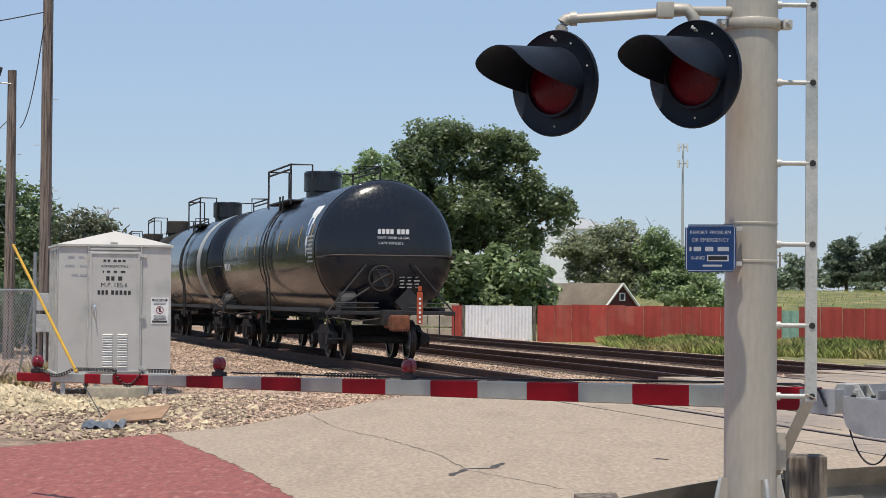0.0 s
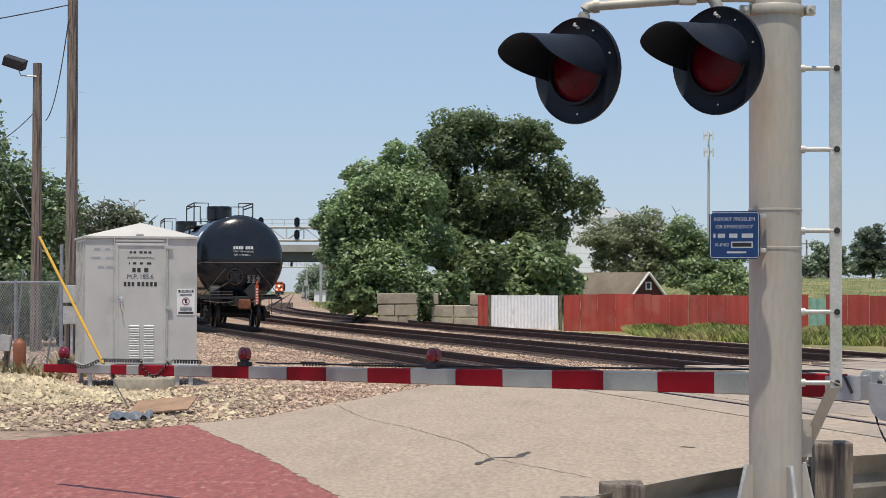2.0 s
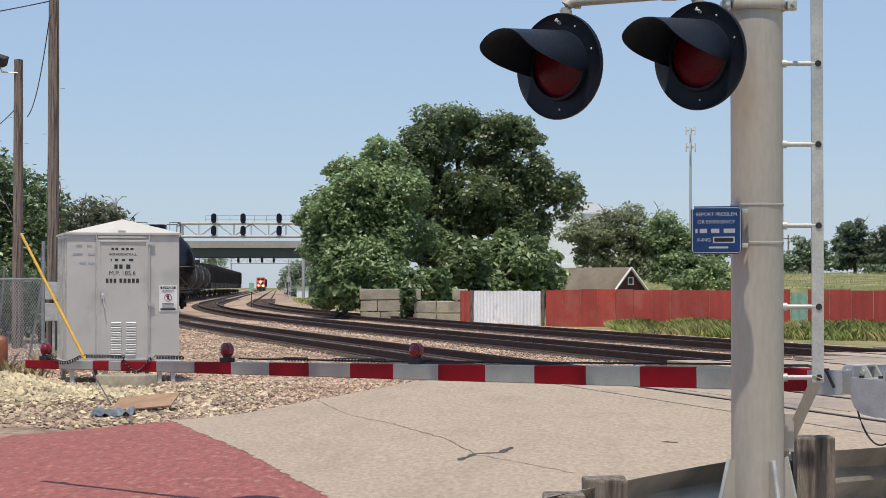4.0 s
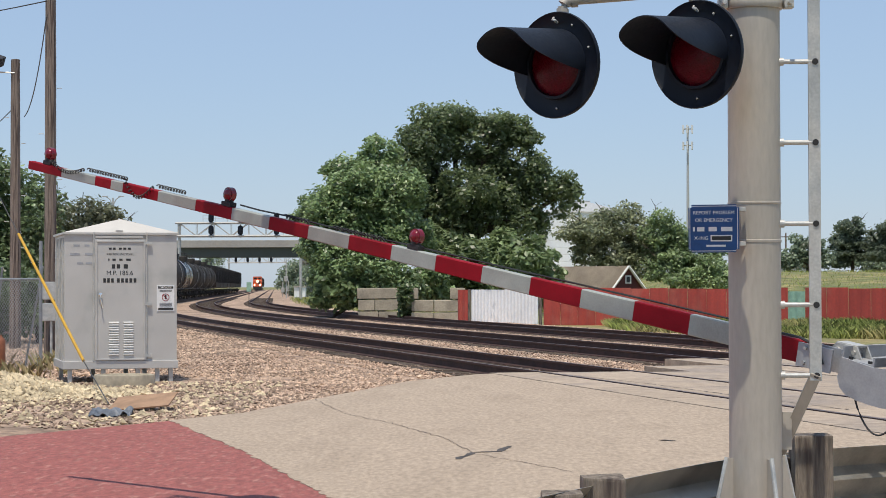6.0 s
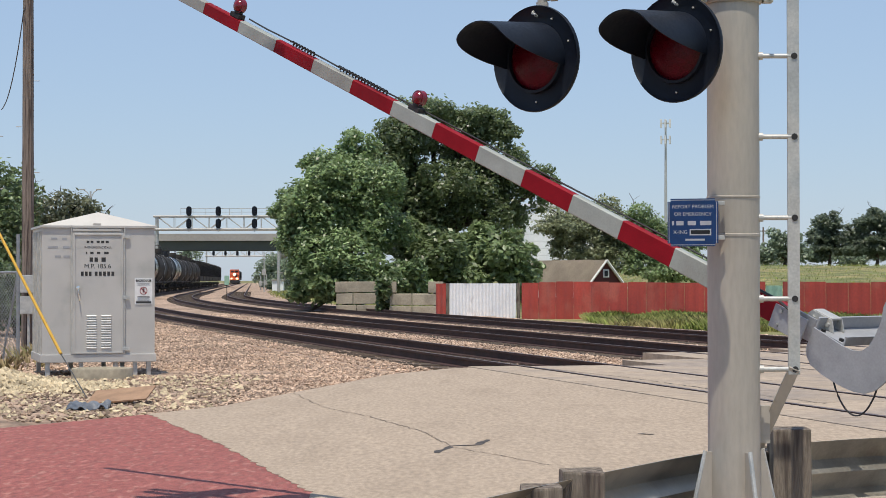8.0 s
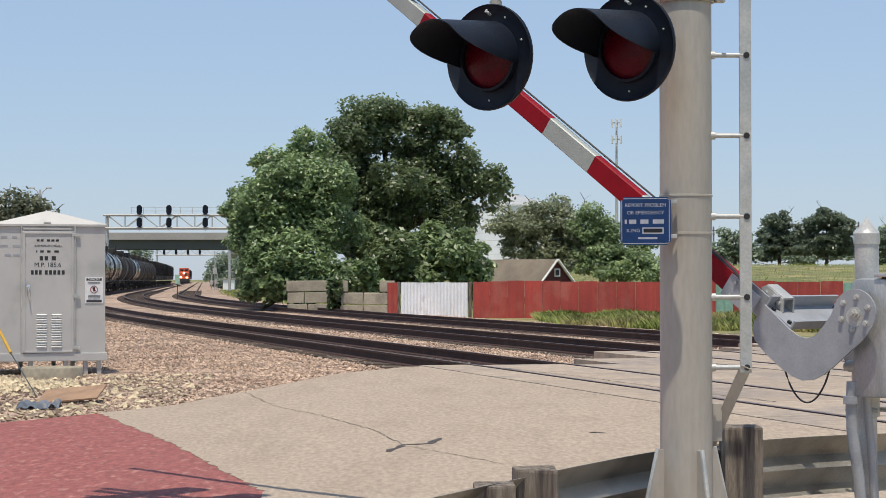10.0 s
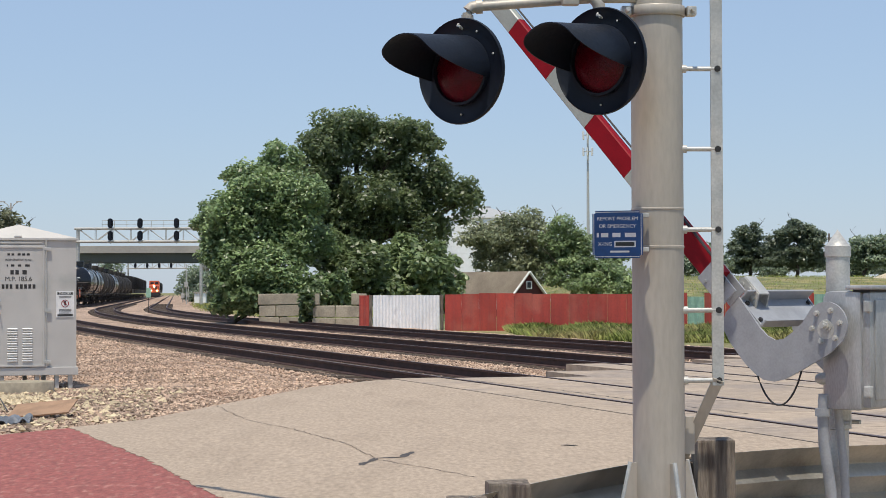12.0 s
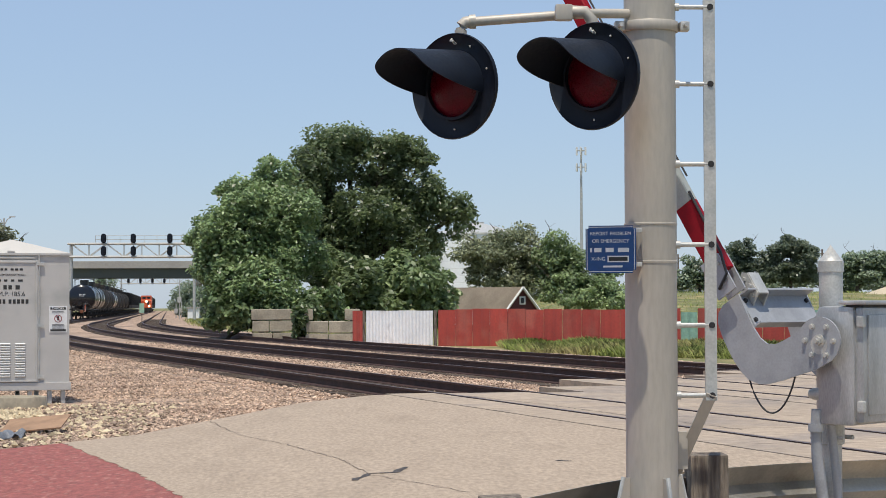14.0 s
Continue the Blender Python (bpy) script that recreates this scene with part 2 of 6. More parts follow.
def rod(bm, a, b, r, r2=None, seg=12, caps=True):
    a, b = Vector(a), Vector(b)
    d = b - a
    mm = Matrix.Translation((a + b) / 2) @ d.to_track_quat("Z", "Y").to_matrix().to_4x4()
    bmesh.ops.create_cone(bm, cap_ends=caps, segments=seg, radius1=r, radius2=r if r2 is None else r2, depth=d.length, matrix=mm)
    return bm


def tube(bm, pts, r, seg=8):
    """A bent round bar through pts."""
    pts = [Vector(p) for p in pts]
    rings = []
    for i, p in enumerate(pts):
        d = (pts[min(i + 1, len(pts) - 1)] - pts[max(i - 1, 0)]).normalized()
        side = d.cross(Vector((0, 0, 1)) if abs(d.z) < 0.9 else Vector((1, 0, 0))).normalized()
        up = side.cross(d)
        rings.append([bm.verts.new(p + r * (math.cos(k * math.tau / seg) * side + math.sin(k * math.tau / seg) * up)) for k in range(seg)])
    for u, w in zip(rings, rings[1:]):
        for k in range(seg):
            bm.faces.new((u[k], u[(k + 1) % seg], w[(k + 1) % seg], w[k]))
    bm.faces.new(rings[0][::-1]), bm.faces.new(rings[-1])
    bmesh.ops.recalc_face_normals(bm, faces=bm.faces[:])
    return bm


def lathe(bm, prof, seg=32, m=None):
    """Turns a profile of (radius, height) round the z axis."""
    rings = []
    for r, z in prof:
        if r < 1e-5:
            rings.append([bm.verts.new((0, 0, z))])
        else:
            rings.append([bm.verts.new((r * math.cos(k * math.tau / seg), r * math.sin(k * math.tau / seg), z)) for k in range(seg)])
    fs = []
    for u, w in zip(rings, rings[1:]):
        for k in range(seg):
            k2 = (k + 1) % seg
            q = [u[k % len(u)], u[k2 % len(u)], w[k2 % len(w)], w[k % len(w)]]
            q = list(dict.fromkeys(q))
            if len(q) > 2:
                fs.append(bm.faces.new(q))
    bmesh.ops.recalc_face_normals(bm, faces=fs)
    if m is not None:
        bmesh.ops.transform(bm, matrix=m, verts=[v for r in rings for v in r])
    return bm


def plate(bm, outline, thick, m=None):
    """An upright plate: outline in x and z, thickness along y."""
    lo = [bm.verts.new((x, -thick / 2, z)) for x, z in outline]
    hi = [bm.verts.new((x, thick / 2, z)) for x, z in outline]
    n = len(outline)
    fs = [bm.faces.new(lo), bm.faces.new(hi[::-1])]
    fs += [bm.faces.new((lo[i], hi[i], hi[(i + 1) % n], lo[(i + 1) % n])) for i in range(n)]
    bmesh.ops.recalc_face_normals(bm, faces=fs)
    if m is not None:
        bmesh.ops.transform(bm, matrix=m, verts=lo + hi)
    return bm


def B():
    return bmesh.new()


def words(name, text, size, m, material, parent, label=""):
    """Lettering as a mesh: the text lies in the x-z plane of m, centred, facing -y."""
    cu = bpy.data.curves.new(name, "FONT")
    cu.body, cu.size, cu.align_x, cu.align_y, cu.extrude = text, size, "CENTER", "CENTER", 0.0008
    tmp = bpy.data.objects.new(name, cu)
    scene.collection.objects.link(tmp)
    me = bpy.data.meshes.new_from_object(tmp.evaluated_get(bpy.context.evaluated_depsgraph_get()))
    bpy.data.objects.remove(tmp)
    me.transform(m @ pose(0, 0, 0, 90))
    me.materials.clear()
    me.materials.append(M[material])
    ob = new(name, me)
    ob.parent = parent
    if label:
        ob["label"] = label
    return ob


# ---- the lie of the tracks ----
def track(y):
    """x of the near track's centre line and its slope dx/dy."""
    t = min(max((y - 60) / 130, 0), 1)
    c = min(max(y, 60), 190)
    return 1.475 - 0.255 * (y - 35) + 0.17 * ((c - 60) ** 2 / 260 + max(y - 190, 0)), -0.255 + 0.17 * t


def beside(y, d, z=0.0):
    """A point d metres to the side of the near track's centre line."""
    x, m = track(y)
    n = math.hypot(1, m)
    return Vector((x + d / n, y - d * m / n, z))


def lane(y, d):
    """The offset of a track at y: the near track draws closer to the next one far off."""
    return d + (1.7 * ((min(max(y, 60), 420) - 60) / 360) ** 1.6 if d < 2 else 0.0)


def ground_z(x, y):
    xx, m = track(min(max(y, 10), 700))
    d = (x - xx) / math.hypot(1, m)
    z = -0.27
    if d > -4.5:
        z += 0.03 * min((d + 4.5) / 2.0, 1)
    if d > 12:
        z += 0.02 * min(d - 12, 6)
    # a low grassy rise far off on one side
    if x > 14 and y > 110:
        z += 2.6 * min((x - 14) / 10, 1) * min((y - 110) / 60, 1)
    return z


# ---- ground, tracks, road ----
def ground():
    bm = B()
    xs = [-1500, -600, -250, -120, -70] + [-50 + 2 * i for i in range(56)] + [75, 100, 150, 300, 700, 1500]
    ys = [-60, -20] + [2 * i for i in range(70)] + [150 + 12 * i for i in range(20)] + [450, 600, 900, 1500, 3000]
    g = [[bm.verts.new((x, y, ground_z(x, y) - 0.03)) for x in xs] for y in ys]
    for j in range(len(ys) - 1):
        for i in range(len(xs) - 1):
            bm.faces.new((g[j][i], g[j][i + 1], g[j + 1][i + 1], g[j + 1][i]))
    ob = part("ground", bm, "grass")
    return tagged(ob, "wide green and dry grass ground", "ground", kind="structure")


def strip(name, material, d0, d1, y0, y1, z, label, category, kind="structure", step=4.0, wave=0.0):
    bm = B()
    prev = None
    y = y0
    while y <= y1:
        row = [bm.verts.new(beside(y, d0 + (d1 - d0) * k / 6, z - (0.07 if name == "ballast_bed" and k == 0 else 0) + wave * noise.noise((y * 0.4, k * 1.3, 3)))) for k in range(7)]
        if prev:
            for k in range(6):
                bm.faces.new((prev[k], prev[k + 1], row[k + 1], row[k]))
        prev = row
        y += step if y < 150 else step * 3
    return tagged(part(name, bm, material), label, category, kind=kind)


ground()
strip("yard_dirt", "ballast", -34, -9.3, 30, 62, -0.275, "bare brown dirt and gravel of the yard", "ground", wave=0.03)
strip("ballast_bed", "ballast", -2.3, 13.2, 24, 900, -0.2, "bed of brown and pinkish crushed stone ballast", "ballast", wave=0.02)
strip("ballast_shoulder", "ballast", -9.5, -2.2, 24, 900, -0.237, "brown gravel shoulder beside the near track", "ballast", wave=0.012)


def rail(track_ob, d, y0, y1):
    prof = [(-0.075, -0.18), (0.075, -0.18), (0.07, -0.165), (0.012, -0.145), (0.01, -0.045), (0.036, -0.035), (0.036, 0.0), (-0.036, 0.0), (-0.036, -0.035), (-0.01, -0.045), (-0.012, -0.145), (-0.07, -0.165)]
    bm, prev, y = B(), None, y0
    while y <= y1:
        ring = [bm.verts.new(beside(y, lane(y, d) + a, b)) for a, b in prof]
        if prev:
            for k in range(12):
                bm.faces.new((prev[k], prev[(k + 1) % 12], ring[(k + 1) % 12], ring[k]))
        else:
            bm.faces.new(ring)
        prev = ring
        y += 1.5 if y < 200 else 6
    bm.faces.new(prev[::-1])
    bmesh.ops.recalc_face_normals(bm, faces=bm.faces[:])
    ob = part("rail", bm, "rail", track_ob)
    ob.data.materials.append(M["railhead"])
    for p in ob.data.polygons:
        if p.normal.z > 0.9 and p.center.z > -0.01:
            p.material_index = 1
    return ob


TRACKS = (0.0, 4.7, 9.2)
for d in TRACKS:
    tr = thing("railway_track", Matrix.Identity(4), "rusty steel rails on timber ties in stone ballast", "railway track", "parallel tracks")
    for side in (-0.7525, 0.7525):
        rail(tr, d + side, 12, 900)


def ties():
    bm = B()
    box(bm, (0, 0, -0.27), (2.6, 0.22, 0.18), 0.012)
    me = None
    for i, d in enumerate(TRACKS):
        tr = [o for o in scene.objects if o.name.startswith("railway_track")][i]
        y = 32.6 if d == 0 else 37.0
        while y < 92:
            x, m = track(y)
            if me is None:
                ob = part("tie", bm, "tie", tr)
                me = ob.data
            else:
                ob = new("tie", me)
                ob.parent = tr
            ob.matrix_basis = Matrix.Translation(beside(y, lane(y, d))) @ pose(0, 0, 0, 0, 0, math.degrees(math.atan(-m)) + random.uniform(-1, 1))
            y += 0.6
        far = B()
        while y < 260:
            x, m = track(y)
            box(far, (0, 0, 0), (2.6, 0.22, 0.18), 0, Matrix.Translation(beside(y, lane(y, d), -0.27)) @ pose(0, 0, 0, 0, 0, math.degrees(math.atan(-m))))
            y += 0.6
        tagged(part("tie_bed", far, "tie", tr), kind="stuff")


ties()


def slab(name, pts, z, depth, material, label, category, parent=None):
    bm = B()
    top = [bm.verts.new((x, y, z(x, y) if callable(z) else z)) for x, y in pts]
    f = bm.faces.new(top)
    r = bmesh.ops.extrude_face_region(bm, geom=[f])
    bmesh.ops.translate(bm, vec=(0, 0, -depth), verts=[v for v in r["geom"] if isinstance(v, bmesh.types.BMVert)])
    bmesh.ops.recalc_face_normals(bm, faces=bm.faces[:])
    return tagged(part(name, bm, material, parent), label, category, kind="structure")


def road_z(x, y):
    xx, m = track(y)
    d = (x - xx) / math.hypot(1, m)
    return -0.2 + 0.192 * min(max((d + 6.5) / 5.0, 0), 1)


def sheet(name, pts, lift, material, label, category, thick=0.16):
    """A paved sheet with the outline pts, cut into a grid so that it follows the road's rise."""
    bm = B()
    f = bm.faces.new([bm.verts.new((x, y, 0)) for x, y in pts])
    for axis, lo, hi, n in (((1, 0, 0), -16, 34, 26), ((0, 1, 0), 4, 64, 40)):
        for k in range(1, n):
            bmesh.ops.bisect_plane(bm, geom=bm.verts[:] + bm.edges[:] + bm.faces[:], plane_co=Vector(axis) * (lo + (hi - lo) * k / n), plane_no=axis)
    for v in bm.verts:
        v.co.z = road_z(v.co.x, v.co.y) + lift
    r = bmesh.ops.extrude_face_region(bm, geom=bm.faces[:])
    bmesh.ops.translate(bm, vec=(0, 0, -thick), verts=[v for v in r["geom"] if isinstance(v, bmesh.types.BMVert)])
    bmesh.ops.recalc_face_normals(bm, faces=bm.faces[:])
    return tagged(part(name, bm, material), label, category, kind="structure")


EDGE = [(-3.217, 23.583), (-2.501, 24.923), (-1.481, 27.864), (-0.604, 30.405), (0.45, 31.6)]
A_ = -1.62
near_side = []
for y in (31.9, 28, 24, 20, 16, 12):
    p = beside(y, A_)
    near_side.append((p.x, p.y))
# the ragged seam between concrete and red paving
S0, S1, S2 = (-0.827, 14.807), (-1.918, 19.125), (-3.217, 23.583)
seam_rnd = random.Random(8)
SEAM = []
for (x0, y0), (x1, y1), n in ((S0, S1, 40), (S1, S2, 40)):
    for i in range(n):
        u = i / n
        SEAM.append((x0 + (x1 - x0) * u + seam_rnd.uniform(-0.03, 0.03), y0 + (y1 - y0) * u))
sheet("road", SEAM + EDGE + near_side + [(5, 4), (-0.5, 4)],
      0.0, "concrete", "worn pale concrete roadway with cracks", "road")
sheet("red_pavement", [(x + 0.15, y) for x, y in (S0, S1)] + [S2, (-4.643, 21.139), (-14, 17), (-14, 4.2), (-0.55, 4.2)],
      -0.006, "redpave", "worn red paving with bare patches", "pavement")


def band(d0, d1, y0, y1, z=-0.008, thick=0.16, name="crossing_panel", parent=None):
    """A concrete panel that lies along the tracks between the offsets d0 and d1."""
    bm = B()
    n = max(2, int((y1 - y0) / 1.5))
    rows_ = []
    for i in range(n + 1):
        y = y0 + (y1 - y0) * i / n
        rows_.append([bm.verts.new(beside(y, d, zz)) for d in (d0, d1) for zz in (z, z - thick)])
    for u, w in zip(rows_, rows_[1:]):
        bm.faces.new((u[0], u[2], w[2], w[0])), bm.faces.new((u[0], w[0], w[1], u[1])), bm.faces.new((u[2], u[3], w[3], w[2]))
    bm.faces.new((rows_[0][0], rows_[0][1], rows_[0][3], rows_[0][2]))
    bm.faces.new((rows_[-1][0], rows_[-1][2], rows_[-1][3], rows_[-1][1]))
    bmesh.ops.recalc_face_normals(bm, faces=bm.faces[:])
    return part(name, bm, "panel", parent)


def crossing():
    """Panels between and beside the rails where the road runs over them."""
    c = tagged(part("crossing_surface", box(B(), (8, 20, -0.32), (1, 1, 0.05)), "panel"), "concrete crossing panels set between the rails", "crossing", kind="structure")
    ends = {0.0: 31.9, 4.7: 36.6, 9.2: 40.0}
    for d in TRACKS:
        for a, b in ((d - 1.6, d - 0.82), (d - 0.68, d + 0.68), (d + 0.82, d + 1.6)):
            y = ends[d] - 0.9 * (a - d) * 0.2
            while y > 12:
                band(a, b, y - 2.38, y, parent=c)
                y -= 2.4
    for a, b, e in ((1.63, 3.07, 34.0), (6.33, 7.57, 38.4), (10.83, 22, 44)):
        y = e
        while y > 12:
            band(a, b, y - 3.98, y, z=-0.014, parent=c)
            y -= 4.0


crossing()


def crack(name, pts, width, label, material="joint", category="crack"):
    bm = B()
    rnd = random.Random(len(pts) * 7 + int(width * 1000))
    fine = []
    for (x0, y0), (x1, y1) in zip(pts, pts[1:]):
        n = max(2, int(math.hypot(x1 - x0, y1 - y0) / 0.12))
        for i in range(n):
            u = i / n
            fine.append((x0 + (x1 - x0) * u + rnd.uniform(-0.02, 0.02), y0 + (y1 - y0) * u + rnd.uniform(-0.02, 0.02)))
    fine.append(pts[-1])
    prev = None
    for i, (x, y) in enumerate(fine):
        a, b = fine[max(i - 1, 0)], fine[min(i + 1, len(fine) - 1)]
        d = Vector((b[0] - a[0], b[1] - a[1], 0)).normalized()
        nrm = Vector((-d.y, d.x, 0)) * width * rnd.uniform(0.35, 1.0) / 2
        p = Vector((x, y, road_z(x, y) + 0.004))
        cur = [bm.verts.new(p - nrm), bm.verts.new(p + nrm)]
        if prev:
            bm.faces.new((prev[0], cur[0], cur[1], prev[1]))
        prev = cur
    bmesh.ops.recalc_face_normals(bm, faces=bm.faces[:])
    return tagged(part(name, bm, material), label, category, kind="structure")


crack("road_crack", [(-1.768, 26.936), (-1.205, 23.925), (-0.628, 22.288), (-0.036, 20.037), (0.246, 18.263), (0.992, 16.375)], 0.016, "thin dark crack in the concrete", "crackline")
crack("tar_patch", [(0.082, 17.802), (0.222, 18.384), (0.451, 18.379), (0.568, 18.872)], 0.09, "dark tar smear on the concrete", category="tar patch")
crack("road_joint", [(1.413, 32.14), (2.728, 28.218), (3.481, 25.18), (4.35, 22.147)], 0.03, "dark joint in the concrete", category="joint")
crack("road_joint", [(2.089, 18.754), (1.973, 18.885)], 0.08, "dark joint in the concrete", category="joint")


# ---- signal mast ----
def lamp_head(parent, m, name="signal_head"):
    """A round backing board with a hooded red lens; it faces -y in m."""
    bg = B()
    lathe(bg, [(0, 0.012), (0.236, 0.012), (0.25, 0.004), (0.254, -0.012), (0.25, -0.02), (0.236, -0.008), (0.16, -0.006)], 48, m @ pose(0, 0, 0, -90))
    head = smooth(part(name, bg, "black", parent, "round black backing board"), 50)
    hs = B()
    lathe(hs, [(0, 0.16), (0.09, 0.155), (0.12, 0.13), (0.165, 0.05), (0.17, 0.0)], 32, m @ pose(0, 0, 0, -90) @ pose(0, 0, 0.012))
    smooth(part("lamp_housing", hs, "black", head))
    ln = B()
    lathe(ln, [(0, -0.045), (0.06, -0.041), (0.11, -0.028), (0.15, -0.008)], 40, m @ pose(0, 0, 0, -90))
    smooth(part("lens", ln, "lens", head, "red glass lens, unlit"))
    rg = B()
    lathe(rg, [(0.148, -0.005), (0.15, -0.03), (0.163, -0.03), (0.166, -0.005)], 40, m @ pose(0, 0, 0, -90))
    smooth(part("lens_ring", rg, "black", head))
    hd = B()
    n = 44
    rows_ = []
    for k in range(n + 1):
        deg = -13 + 206 * k / n
        a = radians(deg)
        reach = 0.425 * (1 - (1 - min(1.0, (min(deg, 180 - deg) + 14) / 58)) ** 2.2)
        rows_.append([(0.172 * math.cos(a), -0.01, 0.172 * math.sin(a)), (0.172 * math.cos(a), -0.01 - reach, 0.172 * math.sin(a) - 0.065 * reach)])
    o = [[hd.verts.new(m @ Vector(p)) for p in r] for r in rows_]
    i_ = [[hd.verts.new(m @ Vector((p[0] * 0.97, p[1], p[2] * 0.97))) for p in r] for r in rows_]
    for k in range(n):
        hd.faces.new((o[k][0], o[k + 1][0], o[k + 1][1], o[k][1]))
        hd.faces.new((i_[k][0], i_[k][1], i_[k + 1][1], i_[k + 1][0]))
        hd.faces.new((o[k][1], o[k + 1][1], i_[k + 1][1], i_[k][1]))
    for k in (0, n):
        hd.faces.new((o[k][0], o[k][1], i_[k][1], i_[k][0]))
    bmesh.ops.recalc_face_normals(hd, faces=hd.faces[:])
    smooth(part("hood", hd, "black", head, "long black metal visor"))
    for a in (90, 62, 20, -90):
        bt = B()
        bmesh.ops.create_icosphere(bt, subdivisions=1, radius=0.006, matrix=m @ Matrix.Translation((0.205 * math.cos(radians(a)), -0.012, 0.205 * math.sin(radians(a)))))
        part("bolt", bt, "galv", head)
    hk = B()
    tube(hk, [m @ Vector((-0.01, -0.014, 0.225)), m @ Vector((-0.005, -0.03, 0.215)), m @ Vector((0.012, -0.03, 0.21)), m @ Vector((0.012, -0.014, 0.2))], 0.006, 6)
    part("board_clip", hk, "galv", head)
    return head


MAST = (1.452, 9.6)


def signal_mast():
    mx, my = MAST
    t = thing("signal_mast", pose(mx, my, -0.2), "weathered aluminium crossing signal mast with two hooded red lamps", "signal mast")

    def w(x, y, z):
        return Vector((x - mx, y - my, z + 0.2))
    bm = B()
    lathe(bm, [(0.123, 0.1), (0.123, 1.75), (0.126, 1.752), (0.126, 1.762), (0.123, 1.764), (0.123, 1.93), (0.126, 1.932), (0.126, 1.94), (0.123, 1.942), (0.122, 7.0), (0, 7.0)], 48)
    smooth(part("pole", bm, "mast", t, "round tapered aluminium pole with streaks"))
    bm = B()
    box(bm, (0, 0, 0.075), (0.62, 0.62, 0.04), 0.006)
    part("base_plate", bm, "mast", t)
    bm = B()
    box(bm, (0, 0, 0.0), (0.8, 0.8, 0.12), 0.02)
    part("foundation", bm, "concrete", t, "concrete footing")
    for a in (20, 110, 200, 290):
        bm = B()
        plate(bm, [(0.115, 0.09), (0.29, 0.09), (0.29, 0.16), (0.15, 0.74), (0.115, 0.74)], 0.018, pose(0, 0, 0, 0, 0, a))
        gs = part("gusset", bm, "mast", t)
        part("weld_bead", rod(B(), pose(0, 0, 0, 0, 0, a) @ Vector((0.152, 0, 0.745)), pose(0, 0, 0, 0, 0, a) @ Vector((0.292, 0, 0.16)), 0.011, seg=8), "galv", gs)
    # junction clamp and cross pipe
    zc = 2.675 + 0.2
    bm = B()
    lathe(bm, [(0.124, -0.024), (0.134, -0.024), (0.137, -0.02), (0.137, 0.02), (0.134, 0.024), (0.124, 0.024)], 40, pose(0, 0, zc))
    smooth(part("clamp", bm, "mast", t))
    for dx in (-0.15, 0.16):
        bm = B()
        box(bm, (dx, -0.03, zc), (0.045, 0.07, 0.045), 0.008)
        rod(bm, (dx, -0.12, zc), (dx, 0.09, zc), 0.011, seg=8)
        part("clamp_bolt", bm, "galv", t)
    l1 = w(0.516, 9.42, 2.372)
    l2 = w(1.147, 9.26, 2.402)
    bm = B()
    tube(bm, [l1 + Vector((0.03, 0.1, 0.16)), l1 + Vector((0.03, 0.1, 0.285)), l1 + Vector((0.04, 0.1, 0.305)), l1 + Vector((0.07, 0.1, 0.315)), l2 + Vector((-0.02, 0.14, 0.31)), (-0.1, -0.04, zc + 0.06)], 0.023, 12)
    smooth(part("cross_arm", bm, "mast", t, "galvanised pipe arm"))
    bm = B()
    tube(bm, [l2 + Vector((0.0, 0.1, 0.16)), l2 + Vector((0.0, 0.1, 0.27)), l2 + Vector((-0.03, 0.1, 0.31)), l2 + Vector((-0.1, 0.12, 0.315))], 0.03, 10)
    box(bm, l2 + Vector((-0.13, 0.12, 0.31)), (0.08, 0.065, 0.075), 0.012)
    smooth(part("junction_fitting", bm, "mast", t))
    bm = B()
    rod(bm, l1 + Vector((0.07, 0.1, 0.315)), l1 + Vector((0.1, 0.1, 0.317)), 0.034, seg=20)
    tube(bm, [l1 + Vector((0.03, 0.1, 0.2)), l1 + Vector((0.03, 0.1, 0.275)), l1 + Vector((0.036, 0.1, 0.298)), l1 + Vector((0.052, 0.1, 0.312)), l1 + Vector((0.085, 0.1, 0.316))], 0.029, 12)
    smooth(part("pipe_elbow", bm, "mast", t))
    for p in (l1, l2):
        lamp_head(t, Matrix.Translation(p) @ pose(0, 0, 0, 0.5, 0, -41) @ Matrix.Scale(0.978, 4))
    # ladder
    st = B()
    sx = 1.731 - mx
    box(st, (sx, -0.03, 4.0), (0.056, 0.02, 5.8), 0.003)
    box(st, (sx + 0.02, 0.0, 4.0), (0.014, 0.05, 5.8), 0.003)
    ladder = part("ladder", st, "galv", t, "galvanised steel ladder rail")
    st = B()
    a, b = Vector((sx, -0.04, 1.13)), Vector((0.125, 0.15, 0.72))
    up = (a - b).normalized()
    wide = up.cross(Vector((0, -1, 0))).normalized()
    mm = Matrix((wide, up.cross(wide), up)).transposed().to_4x4()
    mm.translation = (a + b) / 2
    box(st, (0, 0, 0), (0.054, 0.014, (b - a).length), 0.003, mm)
    brace = part("ladder_brace", st, "mast", t)
    part("weld_bead", rod(B(), b + Vector((-0.03, -0.02, -0.05)), b + Vector((-0.01, -0.02, 0.07)), 0.009, seg=6), "galv", brace)
    part("lug", box(B(), (0.15, 0.06, 0.86), (0.06, 0.012, 0.18), 0.003), "mast", t)
